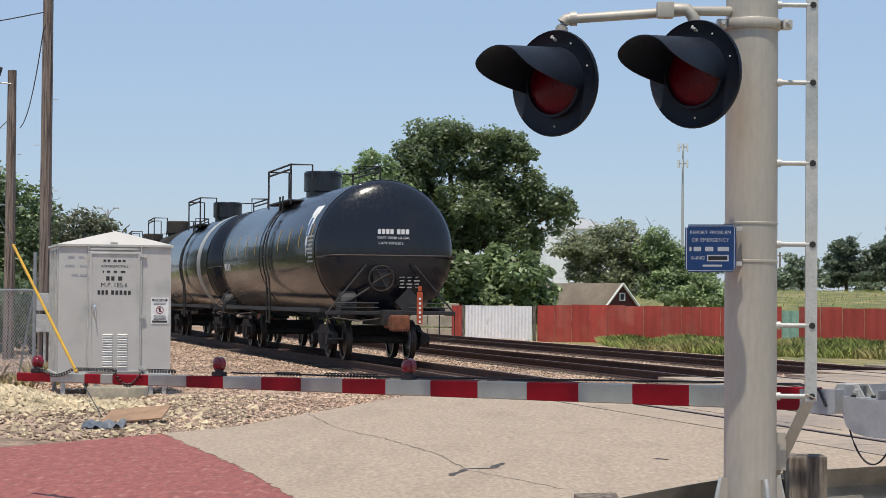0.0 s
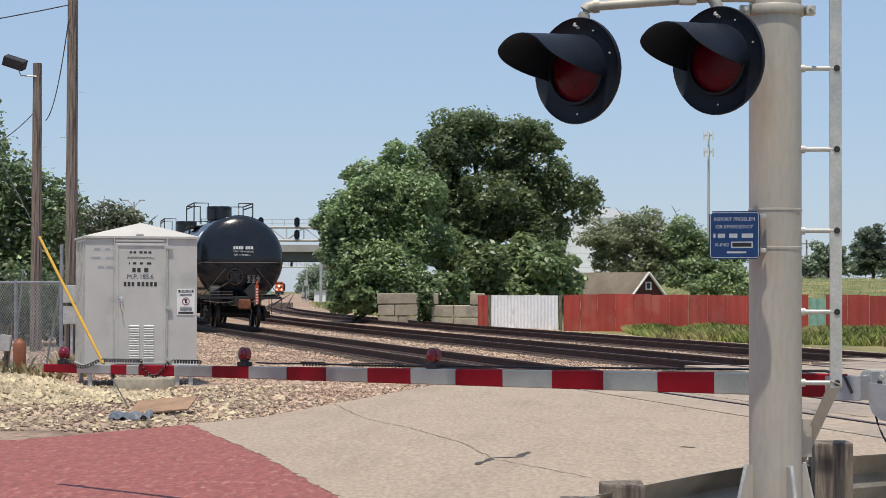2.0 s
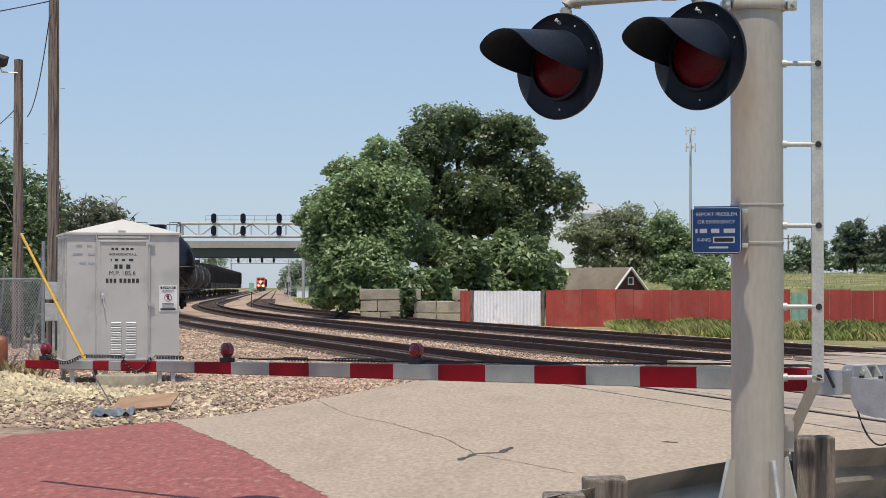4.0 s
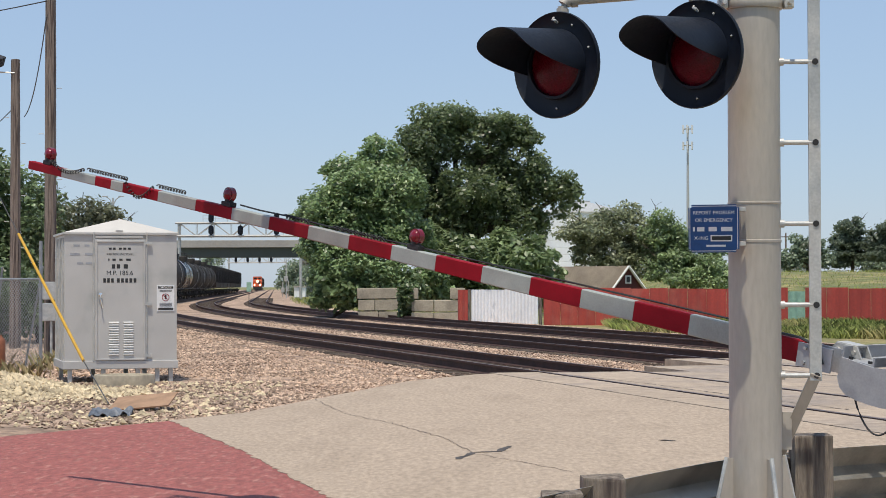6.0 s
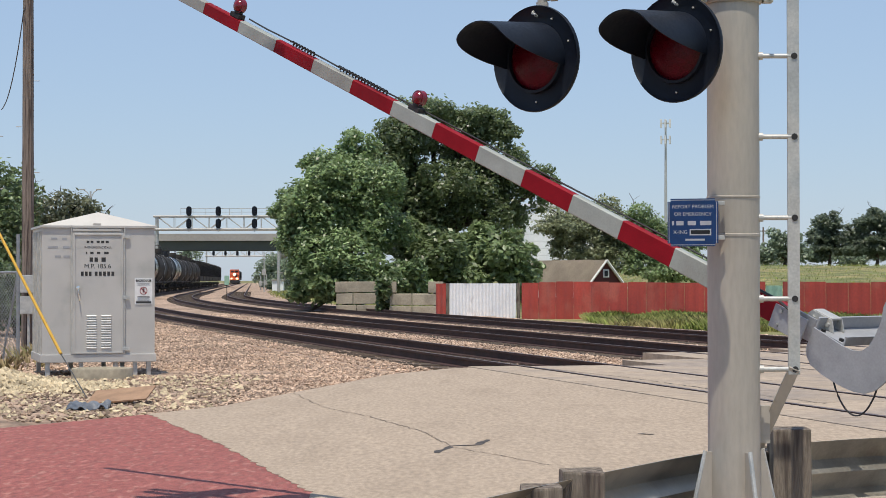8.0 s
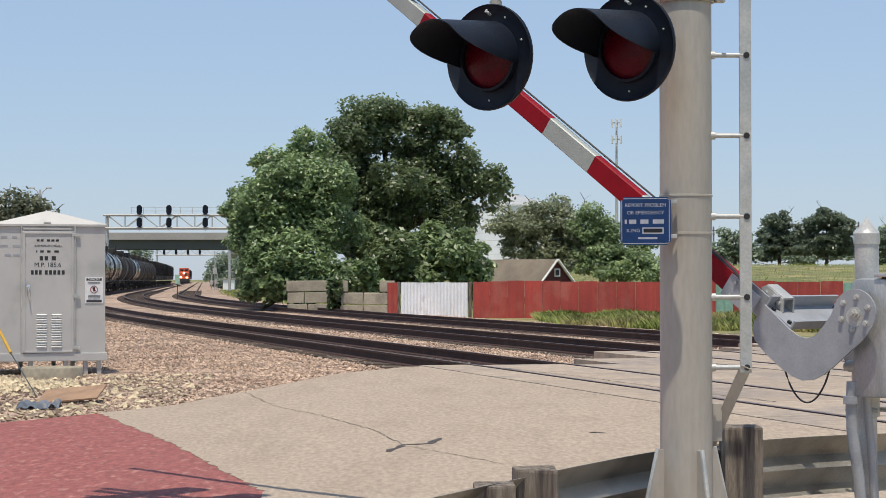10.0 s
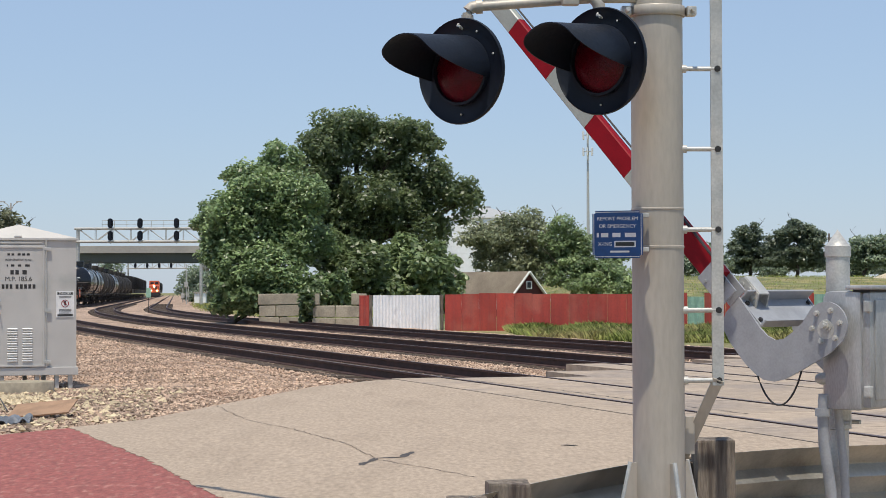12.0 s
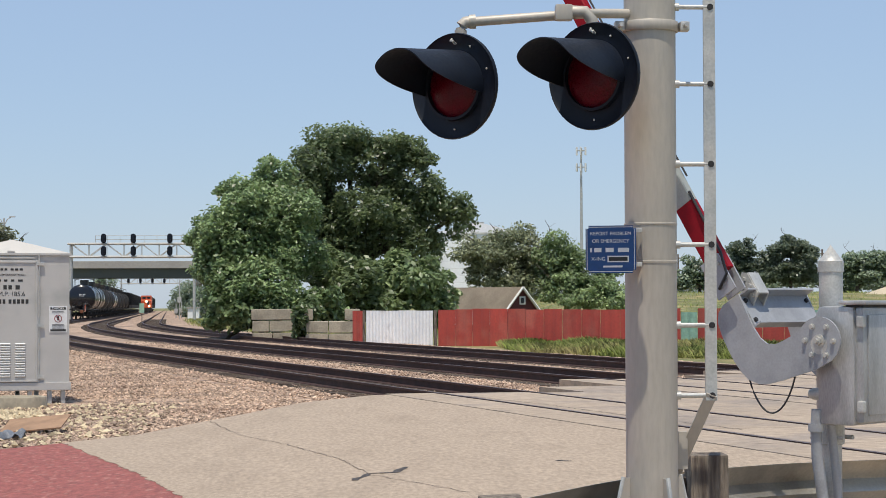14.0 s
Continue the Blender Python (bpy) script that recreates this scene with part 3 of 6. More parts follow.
    for k, zr in enumerate((0.925, 1.257, 1.639, 2.021, 2.402, 2.769, 3.15, 3.54)):
        bm = B()
        rod(bm, (0.1, -0.03, zr + 0.2), (sx, -0.03, zr + 0.2), 0.0115)
        rod(bm, (0.112, -0.03, zr + 0.2), (0.135, -0.03, zr + 0.2), 0.019)
        smooth(part("rung", bm, "galv", ladder))
        bm = B()
        rod(bm, (sx + 0.004, -0.044, zr + 0.2), (sx + 0.004, -0.0385, zr + 0.2), 0.015)
        part("rung_end", bm, "dark", ladder)
    # overhead arm that reaches over the road
    out = Vector((-0.72, 0.69, 0)).normalized()
    for zz, rr in ((5.9, 0.06), (6.5, 0.05)):
        bm = B()
        rod(bm, (0, 0, zz), out * 5.4 + Vector((0, 0, zz)), rr)
        part("overhead_pipe", bm, "mast", t)
    for q in (1.2, 2.4, 3.6, 4.8):
        bm = B()
        rod(bm, out * q + Vector((0, 0, 5.9)), out * (q + 0.3) + Vector((0, 0, 6.5)), 0.025)
        part("overhead_brace", bm, "mast", t)
    for q, turn in ((4.3, -41), (4.95, -41), (4.3, 139), (4.95, 139)):
        side = Vector((-0.69, -0.72, 0)) * (0.2 if turn < 0 else -0.2)
        lamp_head(t, Matrix.Translation(out * q + side + Vector((0, 0, 5.75))) @ pose(0, 0, 0, 4, 0, turn))
    # blue notice
    c = w(1.238, 9.43, 1.613)
    mm = Matrix.Translation(c) @ pose(0, 0, 0, 0, 0, -14)
    bm = B()
    box(bm, (0, 0, 0), (0.235, 0.004, 0.222), 0)
    es = [e for e in bm.edges if abs((e.verts[0].co - e.verts[1].co).y) > 0.002]
    bmesh.ops.bevel(bm, geom=es, offset=0.014, segments=4, affect="EDGES")
    bmesh.ops.transform(bm, matrix=mm, verts=bm.verts[:])
    sg = part("notice_plate", bm, "blue", t, "blue notice with white lettering")
    bm = B()
    for s in (-1, 1):
        box(bm, (0, -0.0035, s * 0.104), (0.205, 0.001, 0.003), 0, mm)
        box(bm, (s * 0.1105, -0.0035, 0), (0.003, 0.001, 0.19), 0, mm)
    part("notice_border", bm, "white", sg)
    for txt, z, s in (("REPORT PROBLEM", 0.073, 0.0235), ("OR EMERGENCY", 0.038, 0.0235), ("X-ING", -0.045, 0.0235)):
        words("notice_text", txt, s, mm @ Matrix.Translation((-0.058 if txt == "X-ING" else 0, -0.003, z)), "white", sg)
    bm = B()
    for x, wd in ((-0.092, 0.01), (-0.06, 0.034), (-0.005, 0.038), (0.06, 0.052)):
        box(bm, (x, -0.0035, -0.003), (wd, 0.001, 0.02), 0, mm)
    box(bm, (0.035, -0.0035, -0.045), (0.1, 0.001, 0.03), 0, mm)
    box(bm, (0.01, -0.0035, -0.08), (0.09, 0.001, 0.009), 0, mm)
    part("notice_bars", bm, "white", sg)
    bm = B()
    box(bm, (0.035, -0.0045, -0.045), (0.088, 0.001, 0.018), 0, mm)
    part("number_bar", bm, "ink", sg)
    bm = B()
    box(bm, c + Vector((0.1, 0.03, 0.09)), (0.1, 0.03, 0.02), 0.003)
    part("notice_bracket", bm, "galv", t)
    part("notice_bracket", box(B(), c + Vector((0.1, 0.03, -0.07)), (0.1, 0.03, 0.02), 0.003), "galv", t)


signal_mast()

# ---- crossing gate ----
PIVOT = Vector((2.458, 10.463, 1.165))
GATE_TURN = 136.0      # heading of the arm in plan
GATE = pose(*PIVOT, 0, 0, GATE_TURN)


def gate_base():
    """In the machine's own space x points along the lowered arm and y along the axle, towards the road user."""
    t = thing("gate_mechanism", pose(PIVOT.x, PIVOT.y, -0.2, 0, 0, GATE_TURN), "grey crossing gate machine on a galvanised post", "gate machine")
    H = PIVOT.z + 0.2
    px, py = 0.125, -0.34
    bm = B()
    lathe(bm, [(0.052, 0), (0.052, H - 0.4), (0.064, H - 0.4), (0.064, H + 0.36), (0.07, H + 0.365), (0.07, H + 0.42), (0.058, H + 0.43), (0.0, H + 0.51)], 32, pose(px, py, 0))
    smooth(part("post", bm, "galv", t, "galvanised post with a conical cap"))
    bm = B()
    box(bm, (-0.055, -0.36, H - 0.13), (0.22, 0.58, 0.62), 0.035)
    box(bm, (0.06, -0.34, H - 0.12), (0.16, 0.3, 0.56), 0.04)
    body = smooth(part("machine_box", bm, "casting", t, "cast grey machine housing"))
    bm = B()
    box(bm, (-0.185, -0.365, H - 0.125), (0.05, 0.55, 0.6), 0.02)
    door = smooth(part("door", bm, "casting", t, "brushed grey cast door"))
    bm = B()
    box(bm, (-0.213, -0.365, H - 0.125), (0.016, 0.47, 0.52), 0.007)
    smooth(part("door_panel", bm, "casting", door))
    bm = B()
    box(bm, (-0.16, -0.36, H + 0.198), (0.16, 0.6, 0.022), 0.008)
    part("lid", bm, "casting", t)
    bm = B()
    box(bm, (-0.165, -0.365, H + 0.182), (0.1, 0.57, 0.012), 0)
    part("lid_seal", bm, "dark", t)
    for z in (0.1, -0.34):
        part("door_latch", box(B(), (-0.2, -0.085, H + z), (0.04, 0.03, 0.06), 0.008), "galv", door)
    bm = B()
    lathe(bm, [(0, 0.05), (0.022, 0.045), (0.032, 0.02), (0.032, -0.06)], 16, pose(0.075, -0.11, H - 0.28) @ pose(0, 0, 0, 0, 90))
    smooth(part("vent_knob", bm, "galv", t))
    bm = B()
    rod(bm, (-0.0, -0.1, H - 0.02), (0.0, 0.0, H - 0.02), 0.05, seg=20)
    part("axle", bm, "galv", t)
    bm = B()
    tube(bm, [(0.06, -0.08, H - 0.36), (0.068, -0.08, H - 0.47), (0.068, -0.09, H - 0.62), (0.05, -0.12, H - 0.85), (0.02, -0.16, 0)], 0.03, 12)
    rod(bm, (0.067, -0.08, H - 0.475), (0.067, -0.08, H - 0.435), 0.042, seg=16)
    smooth(part("conduit", bm, "bracket", t))
    bm = B()
    tube(bm, [(0.03, -0.16, H - 0.42), (0.02, -0.2, H - 0.7), (0.0, -0.24, 0)], 0.024, 10)
    smooth(part("conduit", bm, "bracket", t))
    bm = B()
    lathe(bm, [(0.052, H - 0.56), (0.066, H - 0.555), (0.066, H - 0.45), (0.08, H - 0.44), (0.08, H - 0.41)], 24, pose(px, py, 0))
    for a in (-0.07, 0.03):
        rod(bm, (px - 0.1, py + a + 0.02, H - 0.52), (px + 0.1, py + a + 0.02, H - 0.52), 0.012, seg=8)
    part("post_clamp", bm, "galv", t)
    part("foundation", box(B(), (0.05, -0.32, 0.02), (0.7, 0.8, 0.1), 0.02), "concrete", t)
    bm = B()
    pts = []
    for i in range(21):
        u = i / 20
        pts.append((0.46 - 0.31 * u, -0.03, H - 0.1 - 0.285 * math.sin(math.pi * u) ** 0.55))
    tube(bm, pts, 0.005, 6)
    return part("cable_loop", bm, "cable", t, "hanging black cable")


cable_loop = gate_base()
DROP = 0.304           # the arm lies this far below the pivot
R0 = 1.87              # from the pivot to the first red stripe's outer end
gate = thing("crossing_gate", GATE, "red and white striped crossing gate arm with lamps", "gate arm")
STRIPE = 0.4065


def gate_arm():
    """In the gate's own space x runs out along the arm and z up."""
    edges = [0.62] + [R0 + k * STRIPE for k in range(-2, 11)]
    last = edges[-1]
    edges += [last + d for d in (0.44, 0.87, 1.02, 1.22, 1.66, 2.11)]
    prev_red = False
    for i in range(len(edges) - 1):
        a, b = edges[i], edges[i + 1]
        mid = (a + b) / 2
        red = round((mid - R0) / STRIPE - 0.5) % 2 == 1 if b <= last + 0.01 else None
        if red is None:
            red = not prev_red
        prev_red = red
        ha, hb = [0.125 - 0.042 * max(0, (q - 0.9)) / 5.0 for q in (a, b)]
        bm = B()
        for side in (-1,):
            vs = []
            for q, h in ((a, ha), (b, hb)):
                vs.append([bm.verts.new((q + (0.0006 if q == a else -0.0006), y, -DROP + z * h / 2)) for y, z in ((-0.03, -1), (0.03, -1), (0.03, 1), (-0.03, 1))])
            u, w = vs
            for j in range(4):
                bm.faces.new((u[j], u[(j + 1) % 4], w[(j + 1) % 4], w[j]))
            bm.faces.new(u[::-1]), bm.faces.new(w)
        bmesh.ops.recalc_face_normals(bm, faces=bm.faces[:])
        bmesh.ops.bevel(bm, geom=[e for e in bm.edges if abs(e.verts[0].co.x - e.verts[1].co.x) > 0.05], offset=0.006, segments=1, affect="EDGES")
        part("red_stripe" if red else "white_stripe", bm, "stripe_red" if red else "stripe_white", gate)
    end = edges[-1]
    # lamps
    for q in (end - 0.24, 5.605, 3.717):
        h = 0.125 - 0.042 * (q - 0.9) / 5
        zt = -DROP + h / 2
        bm = B()
        box(bm, (q, 0, zt + 0.016), (0.1, 0.06, 0.032), 0.006)
        rod(bm, (q, 0, zt + 0.025), (q, 0, zt + 0.05), 0.032)
        lamp = part("gate_lamp", bm, "dark", gate, "small red gate lamp on a black base")
        bm = B()
        lathe(bm, [(0, -0.055), (0.03, -0.05), (0.05, -0.03), (0.056, 0), (0.05, 0.03), (0.03, 0.05), (0, 0.055)], 20, pose(q, 0, zt + 0.085) @ pose(0, 0, 0, 90) @ Matrix.Scale(0.82, 4))
        rod(bm, (q, -0.02, zt + 0.085), (q, 0.02, zt + 0.085), 0.05, seg=24)
        smooth(part("lamp_lens", bm, "lamp_red", lamp, "red lamp lens"))
    # coiled cable
    def coil(x0, x1, turns, sag, name):
        pts = []
        n = turns * 8
        for i in range(n + 1):
            u = i / n
            x = x0 + (x1 - x0) * u
            z = -DROP + 0.068 - sag * math.sin(math.pi * u)
            a = i / 8 * math.tau
            pts.append((x, (0.036 if sag else 0.0) + 0.012 * math.cos(a), z + 0.012 * math.sin(a)))
        bm = B()
        tube(bm, pts, 0.0045, 5)
        part(name, bm, "cable", gate, "coiled black cable")
    for x0, x1, n, s in ((end - 0.3, end - 0.75, 14, 0.05), (end - 0.75, end - 1.25, 15, 0.0), (end - 1.25, end - 1.62, 12, 0.11), (end - 1.62, end - 1.95, 10, 0.0), (5.0, 4.75, 8, 0.0), (4.5, 4.0, 16, 0.0)):
        coil(x0, x1, n, s, "cable_coil")
    bm = B()
    tube(bm, [(5.5, -0.02, -0.235), (5.3, -0.02, -0.24), (5.0, -0.02, -0.235), (4.5, -0.02, -0.24), (4.0, -0.02, -0.24), (3.7, -0.02, -0.235), (3.0, -0.02, -0.235), (1.2, -0.02, -0.225)], 0.006, 5)
    part("cable", bm, "cable", gate)
    # bracket: two curved cheek plates astride the machine, joined by a channel
    outline = [(0.472, -0.285), (0.273, -0.302), (0.205, -0.298), (0.155, -0.278), (0.124, -0.235), (0.112, -0.17), (0.108, -0.09)]
    outline += [(0.125 * math.cos(radians(a)), 0.125 * math.sin(radians(a))) for a in range(-20, 185, 15)]
    outline += [(-0.118, -0.09), (-0.09, -0.19), (-0.06, -0.3), (-0.035, -0.375), (0.0, -0.435), (0.05, -0.476), (0.11, -0.494), (0.18, -0.501), (0.25, -0.5), (0.33, -0.495), (0.41, -0.478), (0.452, -0.445), (0.472, -0.4)]
    for y in (-0.008, -0.70):
        bm = B()
        plate(bm, outline, 0.014, Matrix.Translation((0, y, 0)))
        ch = part("bracket_plate", bm, "bracket", gate, "curved grey steel arm bracket")
        if y > -0.1:
            for a in range(0, 360, 60):
                c, s_ = 0.084 * math.cos(radians(a + 3)), 0.084 * math.sin(radians(a + 3))
                bm = B()
                rod(bm, (c, y + 0.006, s_), (c, y + 0.01, s_), 0.017, seg=14)
                rod(bm, (c, y + 0.01, s_), (c, y + 0.022, s_), 0.012, seg=6)
                part("bolt", bm, "galv", ch)
            bm = B()
            rod(bm, (0, y, 0), (0, y + 0.012, 0), 0.034, seg=20)
            rod(bm, (0, y + 0.012, 0), (0, y + 0.03, 0), 0.023, seg=6)
            rod(bm, (0, y + 0.03, 0), (0, y + 0.045, 0), 0.012, seg=10)
            part("hub", bm, "galv", ch)
    bm = B()
    box(bm, (0.37, -0.354, -0.298), (0.2, 0.675, 0.012), 0.002)
    web = part("cross_channel", bm, "bracket", gate, "grey steel channel between the plates")
    part("flange", box(B(), (0.468, -0.354, -0.262), (0.012, 0.675, 0.07), 0.002), "bracket", web)
    part("flange", box(B(), (0.276, -0.354, -0.275), (0.012, 0.675, 0.045), 0.002), "bracket", web)
    for q, yy in ((0.43, -0.04), (0.31, -0.04), (0.43, -0.66), (0.31, -0.66)):
        part("bolt", rod(B(), (q, yy, -0.294), (q, yy, -0.278), 0.013, seg=6), "dark", web)
    for y in (-0.045, 0.045):
        bm = B()
        box(bm, (0.6, y, -0.315), (0.22, 0.012, 0.13), 0.003)
        sk = part("arm_socket", bm, "bracket", gate)
        for z in (-0.275, -0.355):
            part("bolt", rod(B(), (0.66, y, z), (0.66, y + (0.016 if y > 0 else -0.016), z), 0.011, seg=6), "galv", sk)
    # breakaway clamp standing on the channel
    CLAMP = [(0.4, -0.29), (0.56, -0.29), (0.59, -0.255), (0.57, -0.228), (0.44, -0.228)]
    bm = B()
    plate(bm, CLAMP, 0.012, Matrix.Translation((0, -0.1, 0)))
    plate(bm, CLAMP, 0.012, Matrix.Translation((0, -0.2, 0)))
    box(bm, (0.505, -0.15, -0.228), (0.13, 0.1, 0.012), 0.003)
    cl = part("shear_clamp", bm, "galv", gate, "galvanised breakaway clamp")
    for q, z in ((0.45, -0.262), (0.5, -0.25), (0.55, -0.262)):
        part("bolt", rod(B(), (q, -0.095, z), (q, -0.08, z), 0.013, seg=6), "galv", cl)
    bm = B()
    tube(bm, [(1.1, 0.03, -0.232), (0.9, 0.045, -0.228), (0.7, 0.06, -0.225), (0.58, 0.065, -0.25), (0.535, 0.06, -0.34)], 0.008, 6)
    part("arm_cable", bm, "cable", gate)


gate_arm()


# ---- guard rail beside the mast ----
def guard_rail():
    t = thing("guard_rail", Matrix.Identity(4), "steel beam guard rail on weathered timber posts", "guard rail")
    path = [Vector(p) for p in ((4.6, 11.6, 0), (3.4, 11.25, 0), (2.4, 10.9, 0), (1.85, 10.5, 0), (1.35, 9.95, 0), (0.85, 9.1, 0), (0.4, 8.25, 0), (-0.2, 7.1, 0))]
    pts = []
    for i in range(len(path) - 1):
        for k in range(6):
            pts.append(path[i].lerp(path[i + 1], k / 6))
    pts.append(path[-1])
    for _ in range(4):
        pts = [pts[0]] + [(a + b * 2 + c) / 4 for a, b, c in zip(pts, pts[1:], pts[2:])] + [pts[-1]]
    prof = [(0.0, 0.155), (0.006, 0.146), (0.078, 0.062), (0.082, 0.05), (0.014, -0.002), (0.004, -0.014), (0.074, -0.098), (0.078, -0.11), (0.02, -0.142), (0.0, -0.155)]
    bm = B()
    rings = []
    for i, p in enumerate(pts):
        d = (pts[min(i + 1, len(pts) - 1)] - pts[max(i - 1, 0)]).normalized()
        n = Vector((d.y, -d.x, 0))
        rings.append([bm.verts.new(p + n * (o + e) + Vector((0, 0, 0.345 + z))) for e in (0, -0.006) for o, z in (prof if e == 0 else prof[::-1])])
    m = len(rings[0])
    for u, w in zip(rings, rings[1:]):
        for k in range(m):
            bm.faces.new((u[k], u[(k + 1) % m], w[(k + 1) % m], w[k]))
    bmesh.ops.recalc_face_normals(bm, faces=bm.faces[:])
    smooth(part("beam", bm, "beam", t, "corrugated galvanised steel beam"), 60)
    for x, y, h, w in ((1.78, 9.98, 0.62, 0.19), (0.67, 8.75, 0.53, 0.19), (0.472, 8.4, 0.5, 0.17), (3.6, 11.0, 0.6, 0.19)):
        bm = B()
        box(bm, (x, y, -0.25 + (h + 0.25) / 2), (w, w, h + 0.25), 0.012)
        for v in bm.verts:
            v.co += Vector((noise.noise(v.co * 5), noise.noise(v.co * 7), noise.noise(v.co * 9) * 1.4)) * 0.008
        part("post", bm, "timber", t, "split grey timber post")
    bm = B()
    box(bm, (0, 0, 0), (0.95, 0.1, 0.12), 0.01, pose(1.2, 9.45, 0.24, 0, 6, 55))
    part("rail_block", bm, "timber", t, "weathered timber rail")
    bm = B()
    box(bm, (0, 0, 0), (0.22, 0.18, 0.32), 0.01, pose(1.68, 10.12, 0.34, 0, 0, 30))
    part("spacer_block", bm, "timber", t)


guard_rail()


# ---- signal housing ----
def bungalow():
    m = pose(-5.359, 33.3, -0.2, 0, 0, 15.5)
    t = thing("signal_bungalow", m, "grey aluminium railway signal housing with a louvred door", "equipment housing")
    W_, D_ = 1.83, 1.83
    z0, z1 = 0.29, 2.4
    bm = B()
    box(bm, (0, D_ / 2, (z0 + z1) / 2), (W_, D_, z1 - z0), 0.012)
    part("body", bm, "bungalow", t)
    for i in range(6):
        bm = B()
        box(bm, (-W_ / 2 - 0.008, 0.12 + i * 0.3, (z0 + z1) / 2), (0.02, 0.05, z1 - z0 - 0.1), 0.004)
        part("side_rib", bm, "galv", t)
    bm = B()
    e = 0.03
    vs = [bm.verts.new(p) for p in ((-W_ / 2 - e, -e, z1), (W_ / 2 + e, -e, z1), (W_ / 2 + e, D_ + e, z1), (-W_ / 2 - e, D_ + e, z1))]
    up = [bm.verts.new(v.co + Vector((0, 0, 0.035))) for v in vs]
    apex = bm.verts.new((0, 0.12, z1 + 0.26)), bm.verts.new((0, D_ - 0.12, z1 + 0.26))
    bm.faces.new(vs[::-1])
    for k in range(4):
        bm.faces.new((vs[k], vs[(k + 1) % 4], up[(k + 1) % 4], up[k]))
    bm.faces.new((up[0], up[1], apex[0])), bm.faces.new((up[1], up[2], apex[1], apex[0])), bm.faces.new((up[2], up[3], apex[1])), bm.faces.new((up[3], up[0], apex[0], apex[1]))
    bmesh.ops.recalc_face_normals(bm, faces=bm.faces[:])
    part("roof", bm, "bungalow", t, "low peaked aluminium roof")
    bm = B()
    box(bm, (0, D_ / 2, z0 - 0.02), (W_ + 0.05, D_ + 0.05, 0.13), 0.01)
    part("base_skid", bm, "bungalow", t)
    for x in (-0.82, -0.28, 0.28, 0.6, 0.82):
        for y in (0.06, D_ - 0.06):
            bm = B()
            box(bm, (x, y, 0.07), (0.07, 0.08, 0.34), 0.006)
            part("foot", bm, "galv", t)
    # door
    bm = B()
    box(bm, (-0.01, -0.012, 1.33), (0.84, 0.03, 1.98), 0.006)
    door = part("door", bm, "bungalow", t, "tall aluminium door")
    for x, z, sx, sz in ((-0.4, 1.33, 0.03, 1.96), (0.38, 1.33, 0.03, 1.96), (-0.01, 2.29, 0.78, 0.025), (-0.01, 0.36, 0.78, 0.025)):
        bm = B()
        box(bm, (x, -0.034, z), (sx, 0.016, sz), 0.004)
        part("door_edge", bm, "bungalow", door)
    for x in (-0.44, 0.42):
        bm = B()
        rod(bm, (x, -0.02, 0.34), (x, -0.02, 2.44), 0.013, seg=8)
        part("lock_rod", bm, "galv", door)
    for z in (2.26, 1.26, 0.42):
        bm = B()
        box(bm, (0.44, -0.03, z), (0.12, 0.03, 0.05), 0.005)
        part("hinge", bm, "galv", door)
    bm = B()
    tube(bm, [(-0.34, -0.03, 1.42), (-0.34, -0.09, 1.41), (-0.33, -0.09, 1.3), (-0.31, -0.08, 1.2)], 0.012, 8)
    lathe(bm, [(0, -0.02), (0.03, -0.015), (0.035, 0)], 16, pose(-0.34, -0.05, 1.42) @ pose(0, 0, 0, -90))
    smooth(part("handle", bm, "chrome", door, "bright metal door handle"))
    for cx in (-0.12, 0.12):
        for k in range(14):
            bm = B()
            box(bm, (0, 0, 0), (0.16, 0.022, 0.022), 0.003, pose(cx, -0.036, 0.44 + k * 0.04, 35))
            part("louvre", bm, "post_white", door)
    for z in (2.46, 2.36):
        bm = B()
        box(bm, (-0.03, -0.02, z), (0.12 if z > 2.4 else 0.78, 0.02, 0.03), 0.004)
        part("door_drip", bm, "bungalow", t)
    mm = Matrix.Translation((-0.02, -0.029, 0))
    for text, x, z, size in (("IN", -0.19, 2.08, 0.05), ("EMERGENCY", -0.02, 2.08, 0.05), ("CALL", 0.17, 2.08, 0.05), ("M.P.", -0.13, 1.77, 0.105), ("185.6", 0.1, 1.77, 0.105)):
        words("stencil_text", text, size, mm @ Matrix.Translation((x, 0, z)), "ink", door)
    for z, parts_, h in ((2.17, (0.13, 0.22), 0.035), (1.99, (0.03, 0.08, 0.08, 0.11), 0.035), (1.88, (0.16, 0.1), 0.07), (1.65, (0.19, 0.34), 0.07)):
        x = -(sum(parts_) + 0.03 * (len(parts_) - 1)) / 2 - 0.02
        for wd in parts_:
            n = max(1, int(wd / 0.06))
            for k in range(n):
                bm = B()
                box(bm, (x + wd * (k + 0.5) / n, -0.0285, z), (wd / n * 0.68, 0.003, h), 0)
                part("stencil_bar", bm, "ink", door)
            x += wd + 0.03
    for x, z, wd in ((-0.72, 2.22, 0.1), (-0.55, 2.22, 0.08), (-0.74, 2.08, 0.16), (-0.52, 2.08, 0.12), (-0.66, 1.93, 0.1), (-0.52, 1.93, 0.1)):
        bm = B()
        box(bm, (x, -0.002, z), (wd, 0.003, 0.035), 0)
        part("faded_stencil", bm, "bracket", t)
    # warning notice
    bm = B()
    box(bm, (0.73, -0.006, 1.36), (0.29, 0.006, 0.43), 0)
    n_ = part("warning_notice", bm, "white", t, "white warning notice with black lettering")
    for z, h in ((1.535, 0.04), (1.18, 0.035)):
        bm = B()
        box(bm, (0.73, -0.0105, z), (0.25, 0.002, h), 0)
        part("notice_band", bm, "ink", n_)
